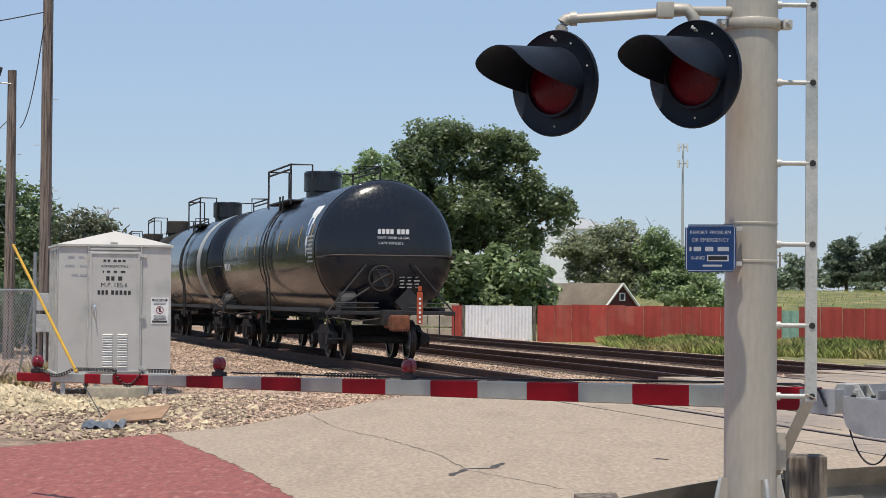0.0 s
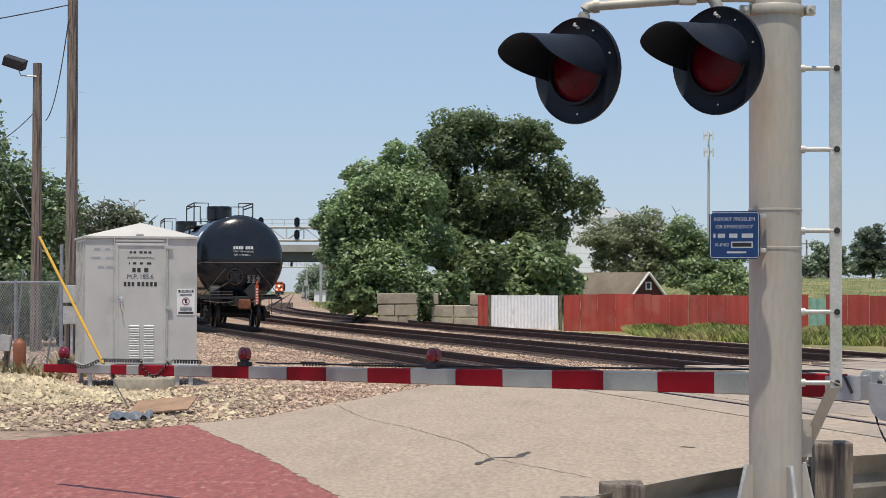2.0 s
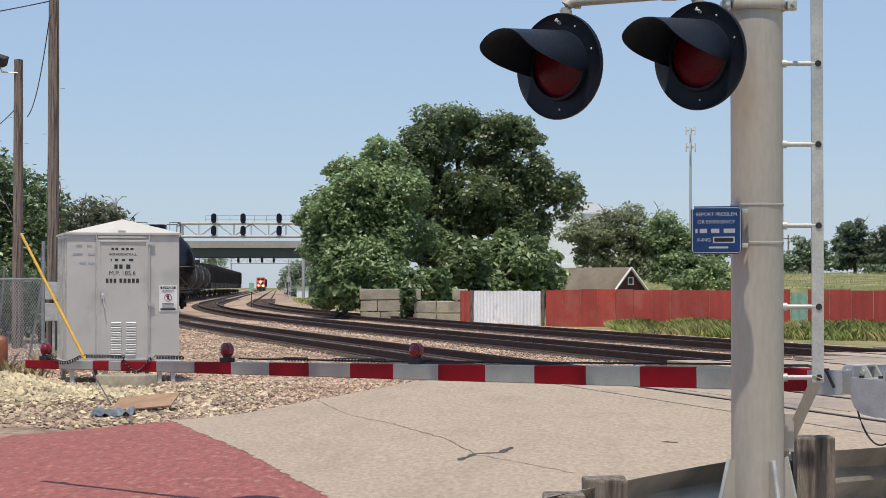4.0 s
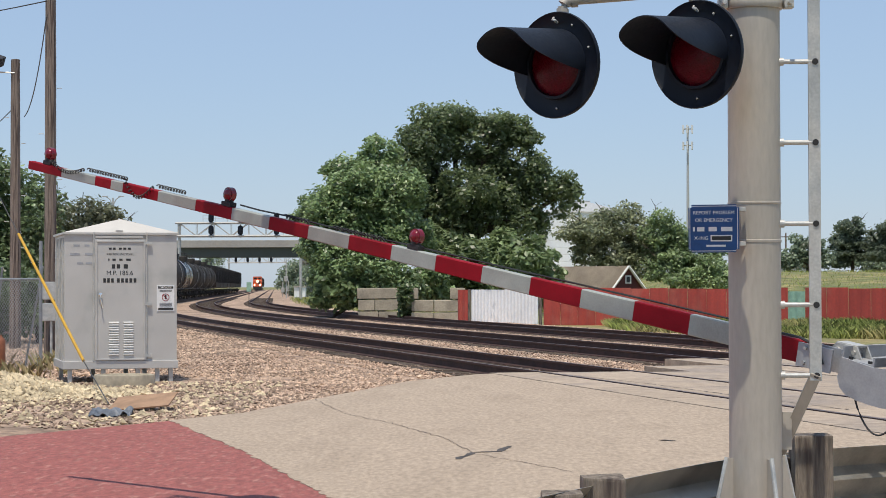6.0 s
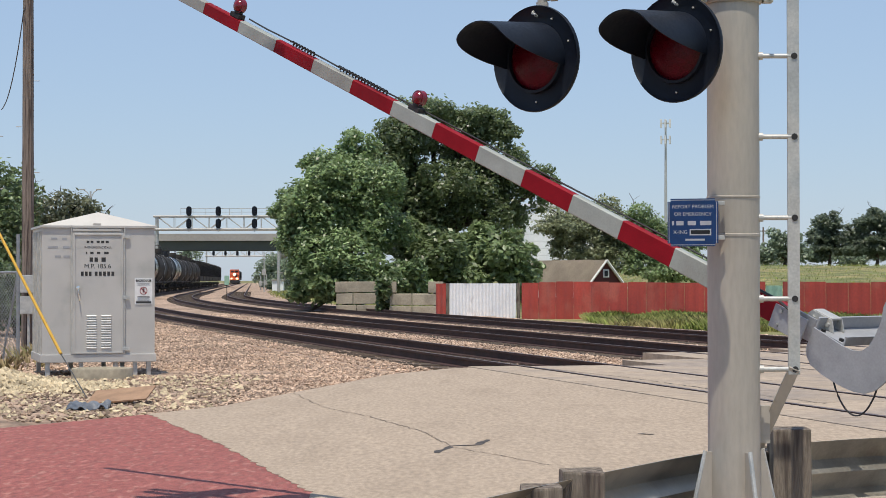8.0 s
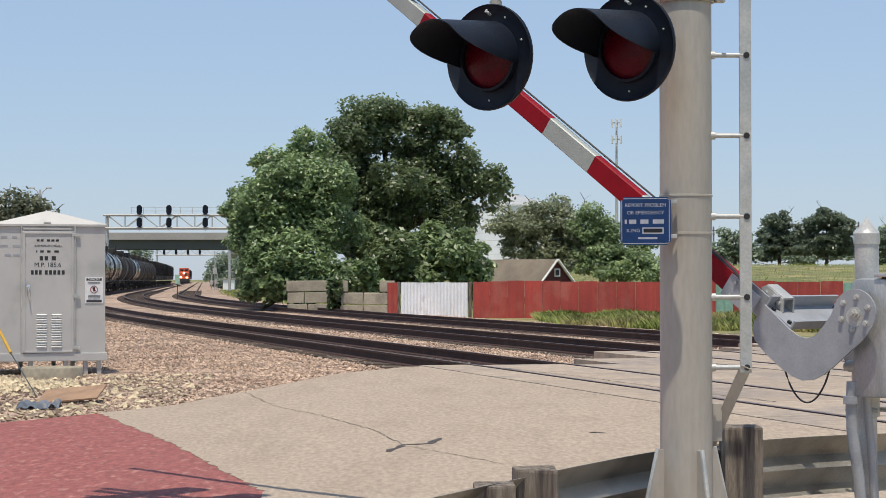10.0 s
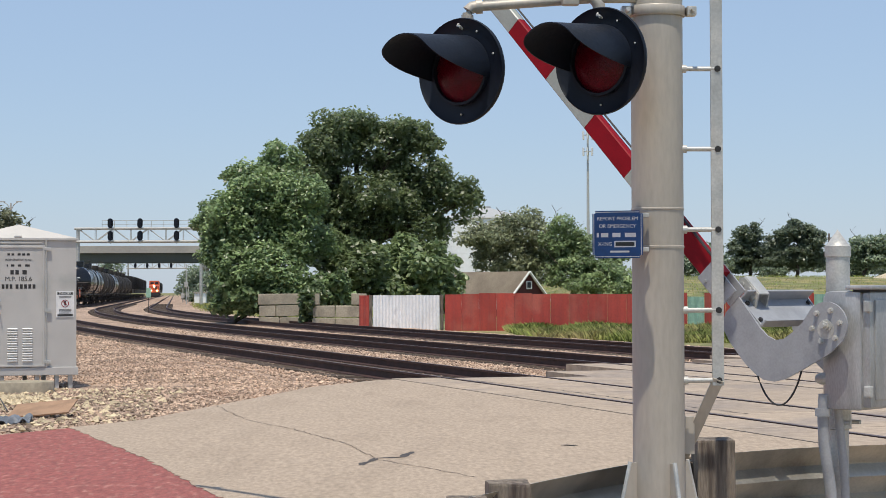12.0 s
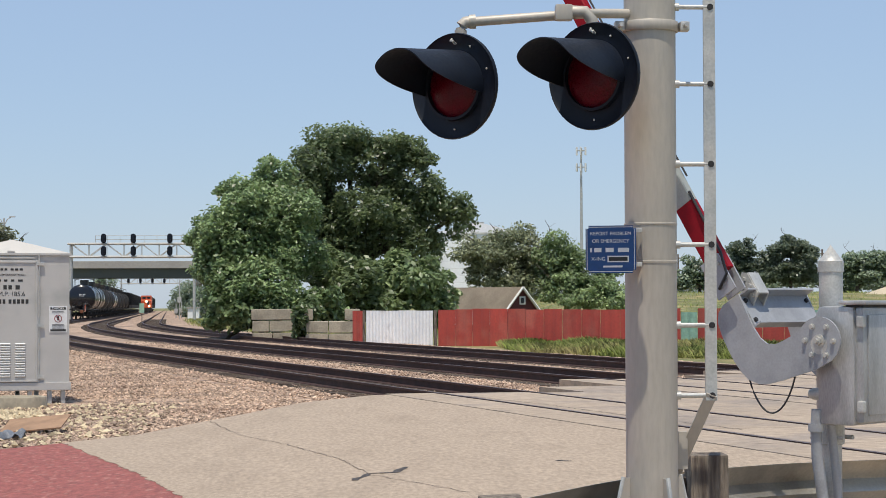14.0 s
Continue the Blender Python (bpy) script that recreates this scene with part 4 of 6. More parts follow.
    words("notice_text", "DANGER", 0.05, Matrix.Translation((0.73, -0.0125, 1.535)), "white", n_)
    bm = B()
    lathe(bm, [(0.052, 0), (0.062, 0), (0.062, 0.003), (0.052, 0.003), (0.052, 0)], 28, pose(0.73, -0.0095, 1.37) @ pose(0, 0, 0, 90))
    box(bm, (0, 0, 0), (0.1, 0.002, 0.01), 0, pose(0.73, -0.0105, 1.37, 0, 45, 0))
    part("ban_ring", bm, "stripe_red", n_)
    bm = B()
    box(bm, (0.73, -0.0098, 1.375), (0.03, 0.0016, 0.07), 0)
    part("pictogram_bar", bm, "ink", n_)
    for z in (1.485, 1.465, 1.275, 1.255, 1.235, 1.215):
        bm = B()
        box(bm, (0.73, -0.0105, z), (0.2, 0.002, 0.007), 0)
        part("notice_line", bm, "ink", n_)


bungalow()


def concrete_ring():
    t = B()
    lathe(t, [(0.0, 0.12), (0.4, 0.12), (0.42, 0.16), (0.47, 0.16), (0.48, 0.14), (0.48, -0.1)], 28, pose(-5.129, 32.2, -0.2))
    tagged(smooth(part("manhole_ring", t, "block")), "low round concrete manhole ring in the gravel", "manhole")


concrete_ring()


# ---- poles, wires, yard fence ----
def utility_pole(x, y, h, r, lamp=False):
    t = thing("utility_pole", pose(x, y, -0.25), "tall weathered brown timber utility pole" if not lamp else "shorter timber pole with a floodlight", "utility pole", "utility poles")
    bm = B()
    prof = [(r * (1 - 0.25 * k / 12) * (1 + 0.02 * math.sin(k * 2.1)), h * k / 12) for k in range(13)]
    lathe(bm, prof + [(0, h + 0.02)], 18)
    smooth(part("shaft", bm, "pole", t))
    bm = B()
    rod(bm, (r * 0.6, -r * 0.85, 0.3), (r * 0.5, -r * 0.75, h * 0.8), 0.02, seg=6)
    part("ground_wire_cover", bm, "pole", t)
    if lamp:
        bm = B()
        tube(bm, [(0, -0.1, h - 0.35), (-0.4, -0.12, h - 0.33), (-0.45, -0.12, h - 0.2)], 0.02, 6)
        part("lamp_arm", bm, "galv", t)
        bm = B()
        box(bm, (0, 0, 0), (0.55, 0.4, 0.25), 0.03, pose(-0.55, -0.15, h + 0.0, 15, 18, 0))
        part("floodlight", bm, "dark", t, "boxy dark floodlight")
    for k in range(6 if lamp else 3):
        bm = B()
        z = h * (0.35 + 0.09 * k)
        rod(bm, (-r - 0.12 if k % 2 else r, -0.03, z), (-r if k % 2 else r + 0.12, -0.03, z), 0.009, seg=6)
        part("step_bolt", bm, "galv", t)
    return t


utility_pole(-9.003, 46, 11.5, 0.145)
utility_pole(-11.079, 52, 7.169 + 0.25, 0.15, True)


def wire(name, pts, r, label, material="wire"):
    """A hanging wire through the given points."""
    bm = B()
    n = len(pts)
    tube(bm, pts, r, 5)
    return tagged(part(name, bm, material), label, "wire")


def sag(a, b, s, n=14):
    a, b = Vector(a), Vector(b)
    return [a.lerp(b, i / n) - Vector((0, 0, s * 4 * (i / n) * (1 - i / n))) for i in range(n + 1)]


wire("overhead_wire", sag((-9.053, 45.8, 7.801), (-19, 47, 6.9), 0.25), 0.014, "black overhead wire hanging from the pole")
wire("service_wire", sag((-9.063, 45.8, 7.441), (-10.813, 51.8, 5.687), 0.45), 0.013, "black service wire between two poles")
wire("service_wire", sag((-11.04, 51.9, 6), (-14.1, 60, 5.632), 0.1), 0.013, "black service wire between two poles")
ga, gb, gc = Vector((-7.08, 33.5, 2.219)), Vector((-5.488, 30.6, 0.238)), Vector((-4.508, 27.009, -0.2))
guy = thing("guy_guard", Matrix.Identity(4), "yellow plastic guy-wire guard slanting to the ground", "guy wire")
part("sleeve", rod(B(), ga, gb, 0.024, seg=10), "yellow", guy, "yellow plastic sleeve")
part("guy_wire", rod(B(), gb, gc, 0.008, seg=6), "wire", guy)
part("upper_wire", rod(B(), ga, ga + (ga - gb) * 2.5, 0.008, seg=6), "wire", guy)


def meter_box():
    t = thing("meter_box", pose(-8.948, 45.7, 1.021), "two small grey meter boxes on the timber pole", "meter box")
    for z in (0.24, -0.24):
        part("box", box(B(), (0, 0, z), (0.32, 0.18, 0.4), 0.02), "galv", t)
    part("conduit", rod(B(), (0.02, 0, -0.44), (0.02, 0.05, -2.0), 0.03), "galv", t)


meter_box()


def chain_fence():
    t = thing("chain_link_fence", Matrix.Identity(4), "sagging grey chain-link yard fence with steel posts", "fence")
    a, b = Vector((-12.5, 44, -0.25)), Vector((-8.018, 40, -0.25))
    d = b - a
    L = d.length
    d.normalize()
    H = 1.75
    for q in (0, 0.25, 0.5, 0.75, 1.0):
        bm = B()
        p = a + d * L * q
        rod(bm, p, p + Vector((0, 0, H + (0.75 if q == 1 else 0.06))), 0.035, seg=10)
        part("post", bm, "chain", t)
    part("top_rail", rod(B(), a + Vector((0, 0, H)), b + Vector((0, 0, H)), 0.024, seg=8), "chain", t)
    for off, lean in ((0.5, 0.55), (0.72, 0.35), (0.9, 0.6)):
        p = a + d * L * off
        part("leaning_pipe", rod(B(), p + Vector((0, 0.3, 0)), p + d * lean + Vector((0, 0.2, H + 0.25)), 0.022, seg=8), "chain", t)
    bm = B()
    step = 0.085
    n = int((L + H) / step)
    for i in range(n):
        for s in (0, 1):
            q0 = -H + i * step
            u0, u1 = max(q0, 0), min(q0 + H, L)
            if u1 <= u0:
                continue
            z0_, z1_ = (u0 - q0, u1 - q0) if s == 0 else (H - (u0 - q0), H - (u1 - q0))
            p0, p1 = a + d * u0 + Vector((0, -0.03, z0_)), a + d * u1 + Vector((0, -0.03, z1_))
            rod(bm, p0, p1, 0.0045, seg=3, caps=False)
    tagged(part("mesh", bm, "chain", t, "fine woven wire"), kind="stuff")


chain_fence()


def yard_clutter():
    t = thing("gas_cylinder", pose(-8.395, 38, -0.248), "rusty orange gas cylinder beside the yard fence", "gas cylinder")
    bm = B()
    lathe(bm, [(0, 0.4), (0.05, 0.4), (0.06, 0.36), (0.1, 0.33), (0.12, 0.28), (0.12, -0.2), (0.1, -0.24), (0, -0.24)], 20, pose(0, 0, 0.3))
    smooth(part("body", bm, "orange_plastic", t))
    part("stand", box(B(), (0, 0, -0.2), (0.22, 0.2, 0.5), 0.02), "timber", t)
    t = thing("marker_post", pose(-8.794, 38.5, -0.25, 0, 8, 0), "weathered timber stake with a grey box", "post")
    part("stake", box(B(), (0, 0, 0.45), (0.1, 0.1, 0.95), 0.01), "timber", t)
    part("box", box(B(), (-0.05, -0.08, 0.6), (0.2, 0.12, 0.3), 0.01), "galv", t)
    x, y = (-3.876, 25.858)
    bm = B()
    box(bm, (0, 0, 0.05), (0.78, 0.6, 0.02), 0.003)
    for v in bm.verts:
        v.co.z += 0.05 * math.sin(v.co.x * 4)
    ob = tagged(part("plywood_scrap", bm, "board"), "warped brown plywood scrap lying on the gravel", "board")
    ob.matrix_world = pose(x, y, -0.16, 13, 2, -4)
    x, y = (-4.082, 24.636)
    bm = B()
    bmesh.ops.create_grid(bm, x_segments=14, y_segments=8, size=0.5)
    for v in bm.verts:
        v.co = Vector((v.co.x * 0.5, v.co.y * 0.4, 0.13 * abs(noise.noise(v.co * 4 + Vector((3, 1, 0)))) + 0.02))
    bmesh.ops.solidify(bm, geom=bm.faces[:], thickness=0.006)
    ob = tagged(smooth(part("crumpled_sheet", bm, "sheet")), "crumpled blue-grey plastic sheet on the gravel", "plastic sheet")
    ob.matrix_world = pose(x, y, -0.21, 8)


yard_clutter()


# ---- rolling stock ----
def wheelset(parent, y):
    """One axle with two wheels, as a part of its car."""
    bm = B()
    rod(bm, (-0.95, y, 0.46), (0.95, y, 0.46), 0.085, seg=14)
    ax = part("axle", bm, "truck", parent)
    for s in (-1, 1):
        bm = B()
        lathe(bm, [(0, -0.03), (0.16, -0.05), (0.36, -0.02), (0.38, -0.06), (0.455, -0.065), (0.46, 0.03), (0.485, 0.04), (0.48, 0.065), (0.38, 0.065), (0.36, 0.03), (0.16, 0.06), (0, 0.06)], 30,
              pose(s * 0.745, y, 0.46, 0, -90 * s, 0))
        w = smooth(part("wheel", bm, "wheel", ax), 35)
        bm = B()
        lathe(bm, [(0.385, 0), (0.453, 0), (0.453, 0.006), (0.385, 0.006), (0.385, 0)], 30, pose(s * 0.68, y, 0.46, 0, -90 * s, 0))
        part("rim_face", bm, "tread", ax, "bright worn wheel rim")
    return ax


def truck(car, y):
    for q in (-0.87, 0.87):
        wheelset(car, y + q)
    for s in (-1, 1):
        bm = B()
        plate(bm, [(-1.1, 0.36), (-1.1, 0.62), (-0.75, 0.66), (-0.45, 0.8), (0.45, 0.8), (0.75, 0.66), (1.1, 0.62), (1.1, 0.36), (0.7, 0.4), (0.42, 0.22), (-0.42, 0.22), (-0.7, 0.4)], 0.12, pose(s * 1.02, y, 0, 0, 0, 90))
        part("side_frame", bm, "truck", car)
        for q in (-0.18, 0, 0.18):
            bm = B()
            rod(bm, (s * 1.04, y + q, 0.28), (s * 1.04, y + q, 0.6), 0.07, seg=10)
            part("spring", bm, "truck", car)
        for q in (-0.87, 0.87):
            bm = B()
            rod(bm, (s * 1.08, y + q, 0.46), (s * 1.2, y + q, 0.46), 0.13, seg=14)
            part("bearing_cap", bm, "truck", car)
    bm = B()
    box(bm, (0, y, 0.66), (2.0, 0.4, 0.24), 0.03)
    part("bolster", bm, "truck", car)


def tank_car(m, tank_mat, label, full=True, band=None):
    """y runs forwards along the car; z = 0 on the rail heads."""
    c = thing("tank_car", m, label, "tank car", "tank cars of the train")
    R, ZC, HL = 1.6, 2.49, 7.9
    prof = [(0, -HL)]
    for k in range(1, 11):
        a = radians(90 * k / 10)
        prof.append((R * math.sin(a), -HL + 0.62 * (1 - math.cos(a))))
    body_prof = prof + [(r, -z) for r, z in prof[::-1]]
    bm = B()
    lathe(bm, body_prof, 64, pose(0, 0, ZC) @ pose(0, 0, 0, -90, 0, 0))
    tank = smooth(part("tank", bm, tank_mat, c, "glossy cylindrical tank with domed ends"), 35)
    for y in (-HL + 0.62, 0.45, HL - 0.62):
        bm = B()
        lathe(bm, [(R, -0.03), (R + 0.012, -0.025), (R + 0.012, 0.025), (R, 0.03)], 64, pose(0, y, ZC) @ pose(0, 0, 0, -90, 0, 0))
        smooth(part("weld_band", bm, tank_mat, tank))
    if band:
        bm = B()
        lathe(bm, [(R + 0.004, -0.5), (R + 0.006, -0.48), (R + 0.006, 0.48), (R + 0.004, 0.5)], 64, pose(0, band, ZC) @ pose(0, 0, 0, -90, 0, 0))
        smooth(part("pale_band", bm, "tank_band", tank, "pale weathered band"))
    # manway, platform and railing
    bm = B()
    lathe(bm, [(0.0, 0.62), (0.46, 0.62), (0.5, 0.58), (0.5, 0.1), (0.44, 0.08), (0.44, -0.1)], 24, pose(0, 0, ZC + R))
    smooth(part("manway_housing", bm, tank_mat, c))
    bm = B()
    for s in (-1, 1):
        box(bm, (s * 0.95, 0, ZC + R - 0.22), (0.5, 3.2, 0.05), 0.01)
    part("platform", bm, "dark", c)
    for s in (-1, 1):
        bm = B()
        zt, zb = ZC + R + 0.68, ZC + R - 0.12
        for z in (zt, zt - 0.12):
            tube(bm, [(s * 1.15, -1.7, z), (s * 1.15, 1.7, z)], 0.026, 6)
        for y in (-1.7, 1.7):
            tube(bm, [(s * 1.15, y, zb - 0.2), (s * 1.15, y, zt)], 0.026, 6)
        for y in (-1.7, 1.7):
            tube(bm, [(s * 1.15, y, zt), (s * 0.6, y, zt), (s * 0.6, y, zb + 0.1)], 0.026, 6)
        part("platform_railing", bm, "dark", c)
        bm = B()
        for dy in (-0.22, 0.22):
            pts = [(s * 1.25, dy - 0.9, ZC + R - 0.1)]
            for k in range(9):
                a = radians(42 - 62 * k / 8)
                pts.append((s * (R + 0.09) * math.cos(a), dy - 0.9, ZC + (R + 0.09) * math.sin(a)))
            pts += [(s * 1.56, dy - 0.9, 1.5), (s * 1.56, dy - 0.9, 0.75)]
            tube(bm, pts, 0.024, 6)
        for k in range(9):
            z = 0.8 + k * 0.33
            xr = math.sqrt(max((R + 0.09) ** 2 - (z - ZC) ** 2, 0)) if z > ZC - 0.5 else 1.56
            tube(bm, [(s * xr, -1.12, z), (s * xr, -0.68, z)], 0.018, 5)
        part("ladder", bm, "dark", c)
        # running rail along the side
        bm = B()
        tube(bm, [(s * 1.5, -HL - 0.1, 2.32), (s * 1.56, -HL + 0.6, 2.32)], 0.024, 6)
        box(bm, (s * 1.38, 0, 1.13), (0.16, 2 * HL - 1.2, 0.1), 0.015)
        part("side_sill", bm, "dark", c)
        if full:
            for k, y in enumerate((-6.8, -5.3, -3.9, -2.4, 1.2, 2.8, 4.4, 6.2)):
                bm = B()
                pts = []
                for q in range(5):
                    a = radians(2 + 5 * q)
                    pts.append((s * (R + 0.005) * math.cos(a), (R + 0.005) * math.sin(a) + ZC))
                for (x0, z0_), (x1, z1_) in zip(pts, pts[1:]):
                    bm.faces.new([bm.verts.new(p) for p in ((x0, y - 0.035, z0_), (x0, y + 0.035, z0_), (x1, y + 0.035, z1_), (x1, y - 0.035, z1_))])
                bmesh.ops.remove_doubles(bm, verts=bm.verts[:], dist=0.001)
                part("reflective_strip", bm, "yellow", tank, "yellow reflective strip")

            def skin(y0, y1, a0, a1, name, material, n=6, r=R + 0.006):
                """A thin film on the tank's side."""
                b_ = B()
                cols = []
                for q in range(n + 1):
                    a = radians(a0 + (a1 - a0) * q / n)
                    cols.append([b_.verts.new((s * r * math.cos(a), yy, ZC + r * math.sin(a))) for yy in (y0, y1)])
                for u, v in zip(cols, cols[1:]):
                    b_.faces.new((u[0], u[1], v[1], v[0]))
                return part(name, b_, material, tank)
            for k in range(5):
                skin(-6.7 + 0.11 * k, -5.85 - 0.11 * k, 40 - 9 * k, 31 - 9 * k, "emblem_shape", "white", 2)
            skin(-6.35, -6.1, 28, 12, "emblem_shape", "blue", 3, R + 0.008)
            for k in range(7):
                skin(-7.1, -6.35 - 0.1 * (k % 3), 12 - 3.4 * k, 10.4 - 3.4 * k, "stencil_line", "tank_band", 1)
            for k in range(4):
                skin(5.6 + 0.3 * k, 5.8 + 0.3 * k, -4, -11, "stencil_bar", "white", 2)
    # ends
    for e in (-1, 1):
        y = e * (HL + 0.05)
        bm = B()
        box(bm, (0, e * (HL - 0.55), 0.98), (0.5, 2.2, 0.34), 0.02)
        box(bm, (0, e * (HL + 0.15), 1.08), (2.9, 0.34, 0.09), 0.015)
        part("stub_sill", bm, "dark", c)
        for s in (-1, 1):
            bm = B()
            plate(bm, [(-0.7, 1.1), (0.35, 1.1), (0.35, 1.55), (-0.7, 1.95)], 0.05, pose(s * 0.85, e * (HL - 1.0), 0, 0, 0, 90 * e))
            part("saddle", bm, "dark", c)
            bm = B()
            tube(bm, [(s * 1.45, e * (HL + 0.28), 1.1), (s * 1.45, e * (HL + 0.28), 0.5), (s * 1.1, e * (HL + 0.28), 0.5), (s * 1.1, e * (HL + 0.28), 1.1)], 0.016, 6)
            part("sill_step", bm, "dark", c)
            bm = B()
            tube(bm, [(s * 1.42, e * (HL + 0.25), 1.12), (s * 0.55, e * (HL + 0.12), 2.15)], 0.02, 6)
            part("end_brace", bm, "dark", c)
        bm = B()
        tube(bm, [(-1.52, e * (HL - 0.6), 2.3), (-1.46, e * (HL + 0.02), 2.34), (-1.3, e * (HL + 0.12), 2.36), (1.3, e * (HL + 0.12), 2.36), (1.46, e * (HL + 0.02), 2.34), (1.52, e * (HL - 0.6), 2.3)], 0.02, 6)
        part("end_handrail", bm, "wheel", c, "thin grey steel handrail")
        bm = B()
        for z in (1.3, 1.2):
            tube(bm, [(-1.3, e * (HL + 0.3), z), (-0.3, e * (HL + 0.3), z)], 0.014, 6)
            tube(bm, [(1.3, e * (HL + 0.3), z), (0.4, e * (HL + 0.3), z)], 0.014, 6)
        part("grab_iron", bm, "dark", c)
        # coupler
        bm = B()
        box(bm, (0, e * (HL + 0.45), 0.86), (0.3, 0.6, 0.24), 0.03)
        box(bm, (0.06, e * (HL + 0.8), 0.86), (0.42, 0.3, 0.36), 0.06)
        cp = part("coupler", bm, "rust", c, "rusty knuckle coupler")
        bm = B()
        tube(bm, [(-0.3, e * (HL + 0.35), 0.95), (-0.8, e * (HL + 0.4), 0.9), (-1.35, e * (HL + 0.36), 0.98)], 0.018, 6)
        part("uncoupling_lever", bm, "wheel", c)
        bm = B()
        tube(bm, [(0.25, e * (HL + 0.5), 0.85), (0.32, e * (HL + 0.7), 0.6), (0.25, e * (HL + 0.85), 0.3)], 0.03, 8)
        part("air_hose", bm, "cable", c)
    # hand brake wheel on the rear end
    bm = B()
    y = -HL - 0.2
    for k in range(24):
        a0, a1 = math.tau * k / 24, math.tau * (k + 1) / 24
        rod(bm, (-0.22 + 0.28 * math.cos(a0), y, 1.85 + 0.28 * math.sin(a0)), (-0.22 + 0.28 * math.cos(a1), y, 1.85 + 0.28 * math.sin(a1)), 0.02, seg=6)
    for k in range(4):
        a = math.tau * k / 4 + 0.5
        rod(bm, (-0.22, y, 1.85), (-0.22 + 0.28 * math.cos(a), y, 1.85 + 0.28 * math.sin(a)), 0.016, seg=6)
    part("brake_wheel", bm, "wheel", c)
    bm = B()
    box(bm, (-0.2, -HL - 0.08, 1.85), (0.34, 0.2, 0.4), 0.04)
    rod(bm, (-1.0, -HL - 0.1, 1.3), (-0.35, -HL - 0.12, 1.7), 0.03)
    part("brake_gear", bm, "dark", c)
    bm = B()
    rod(bm, (-1.1, -HL + 0.2, 1.25), (-0.75, -HL + 0.2, 1.25), 0.3, seg=20)
    part("brake_cylinder", bm, "dark", c)
    if full:
        mm = Matrix.Translation((0.1, -HL + 0.012, 0))
        words("end_lettering", "CAPY 28540 US GAL", 0.085, mm @ Matrix.Translation((0, -0.01, 2.76)), "white", tank)
        words("end_lettering", "CAPY 108 032 L", 0.085, mm @ Matrix.Translation((-0.06, -0.01, 2.64)), "white", tank)
        for x, wd in ((-0.07, 0.07), (0.025, 0.07), (0.12, 0.07), (0.215, 0.07), (0.37, 0.075), (0.47, 0.075), (0.57, 0.075)):
            bm = B()
            box(bm, (x - 0.16, -HL - 0.006, 2.9), (wd, 0.02, 0.11), 0)
            part("mark_bar", bm, "white", tank)
        for k in range(4):
            for q in range(3):
                bm = B()
                box(bm, (0.3 + 0.17 * q, -HL + 0.012, 1.88 - 0.075 * k), (0.13 - 0.03 * ((k + q) % 3), 0.03, 0.028), 0)
                part("stencil_bar", bm, "tank_band", tank)
        bm = B()
        plate(bm, [(-0.32, 0), (0, -0.32), (0.32, 0), (0, 0.32)], 0.02, pose(0.42, -HL - 0.15, 1.33))
        part("placard_holder", bm, "dark", c)
        bm = B()
        box(bm, (0.48, -HL - 0.95, 1.2), (0.13, 0.05, 0.7), 0.02)
        box(bm, (0.48, -HL - 0.95, 1.62), (0.08, 0.05, 0.12), 0.02)
        mk = part("rear_marker", bm, "orange", c, "tall orange-red end marker with pale stripes")
        for k in range(6):
            part("marker_stripe", box(B(), (0.48, -HL - 0.979, 0.9 + 0.1 * k), (0.05, 0.006, 0.05)), "white", mk)
    for y in (-5.9, 5.9):
        truck(c, y)
    return c


def hopper_car(m):
    c = thing("hopper_car", m, "dark weathered covered hopper wagon", "hopper car", "hopper cars of the train")
    bm = B()
    plate(bm, [(-7.6, 1.1), (7.6, 1.1), (8.0, 2.2), (8.0, 4.3), (-8.0, 4.3), (-8.0, 2.2)], 3.0, pose(0, 0, 0, 0, 0, 90))
    bmesh.ops.bevel(bm, geom=bm.edges[:], offset=0.12, segments=2, affect="EDGES")
    part("body", bm, "tank_grey", c)
    for k in range(11):
        for s in (-1, 1):
            bm = B()
            box(bm, (s * 1.52, -7.5 + 1.5 * k, 3.0), (0.08, 0.1, 2.2), 0.01)
            part("side_stake", bm, "dark", c)
    bm = B()
    box(bm, (0, 0, 4.38), (1.0, 15.0, 0.1), 0.02)
    part("roof_walk", bm, "dark", c)
    for y in (-6.2, 6.2):
        for q in (-0.87, 0.87):
            wheelset(c, y + q)
        part("truck_frame", box(B(), (0, y, 0.6), (2.2, 2.2, 0.3), 0.03), "truck", c)
    return c


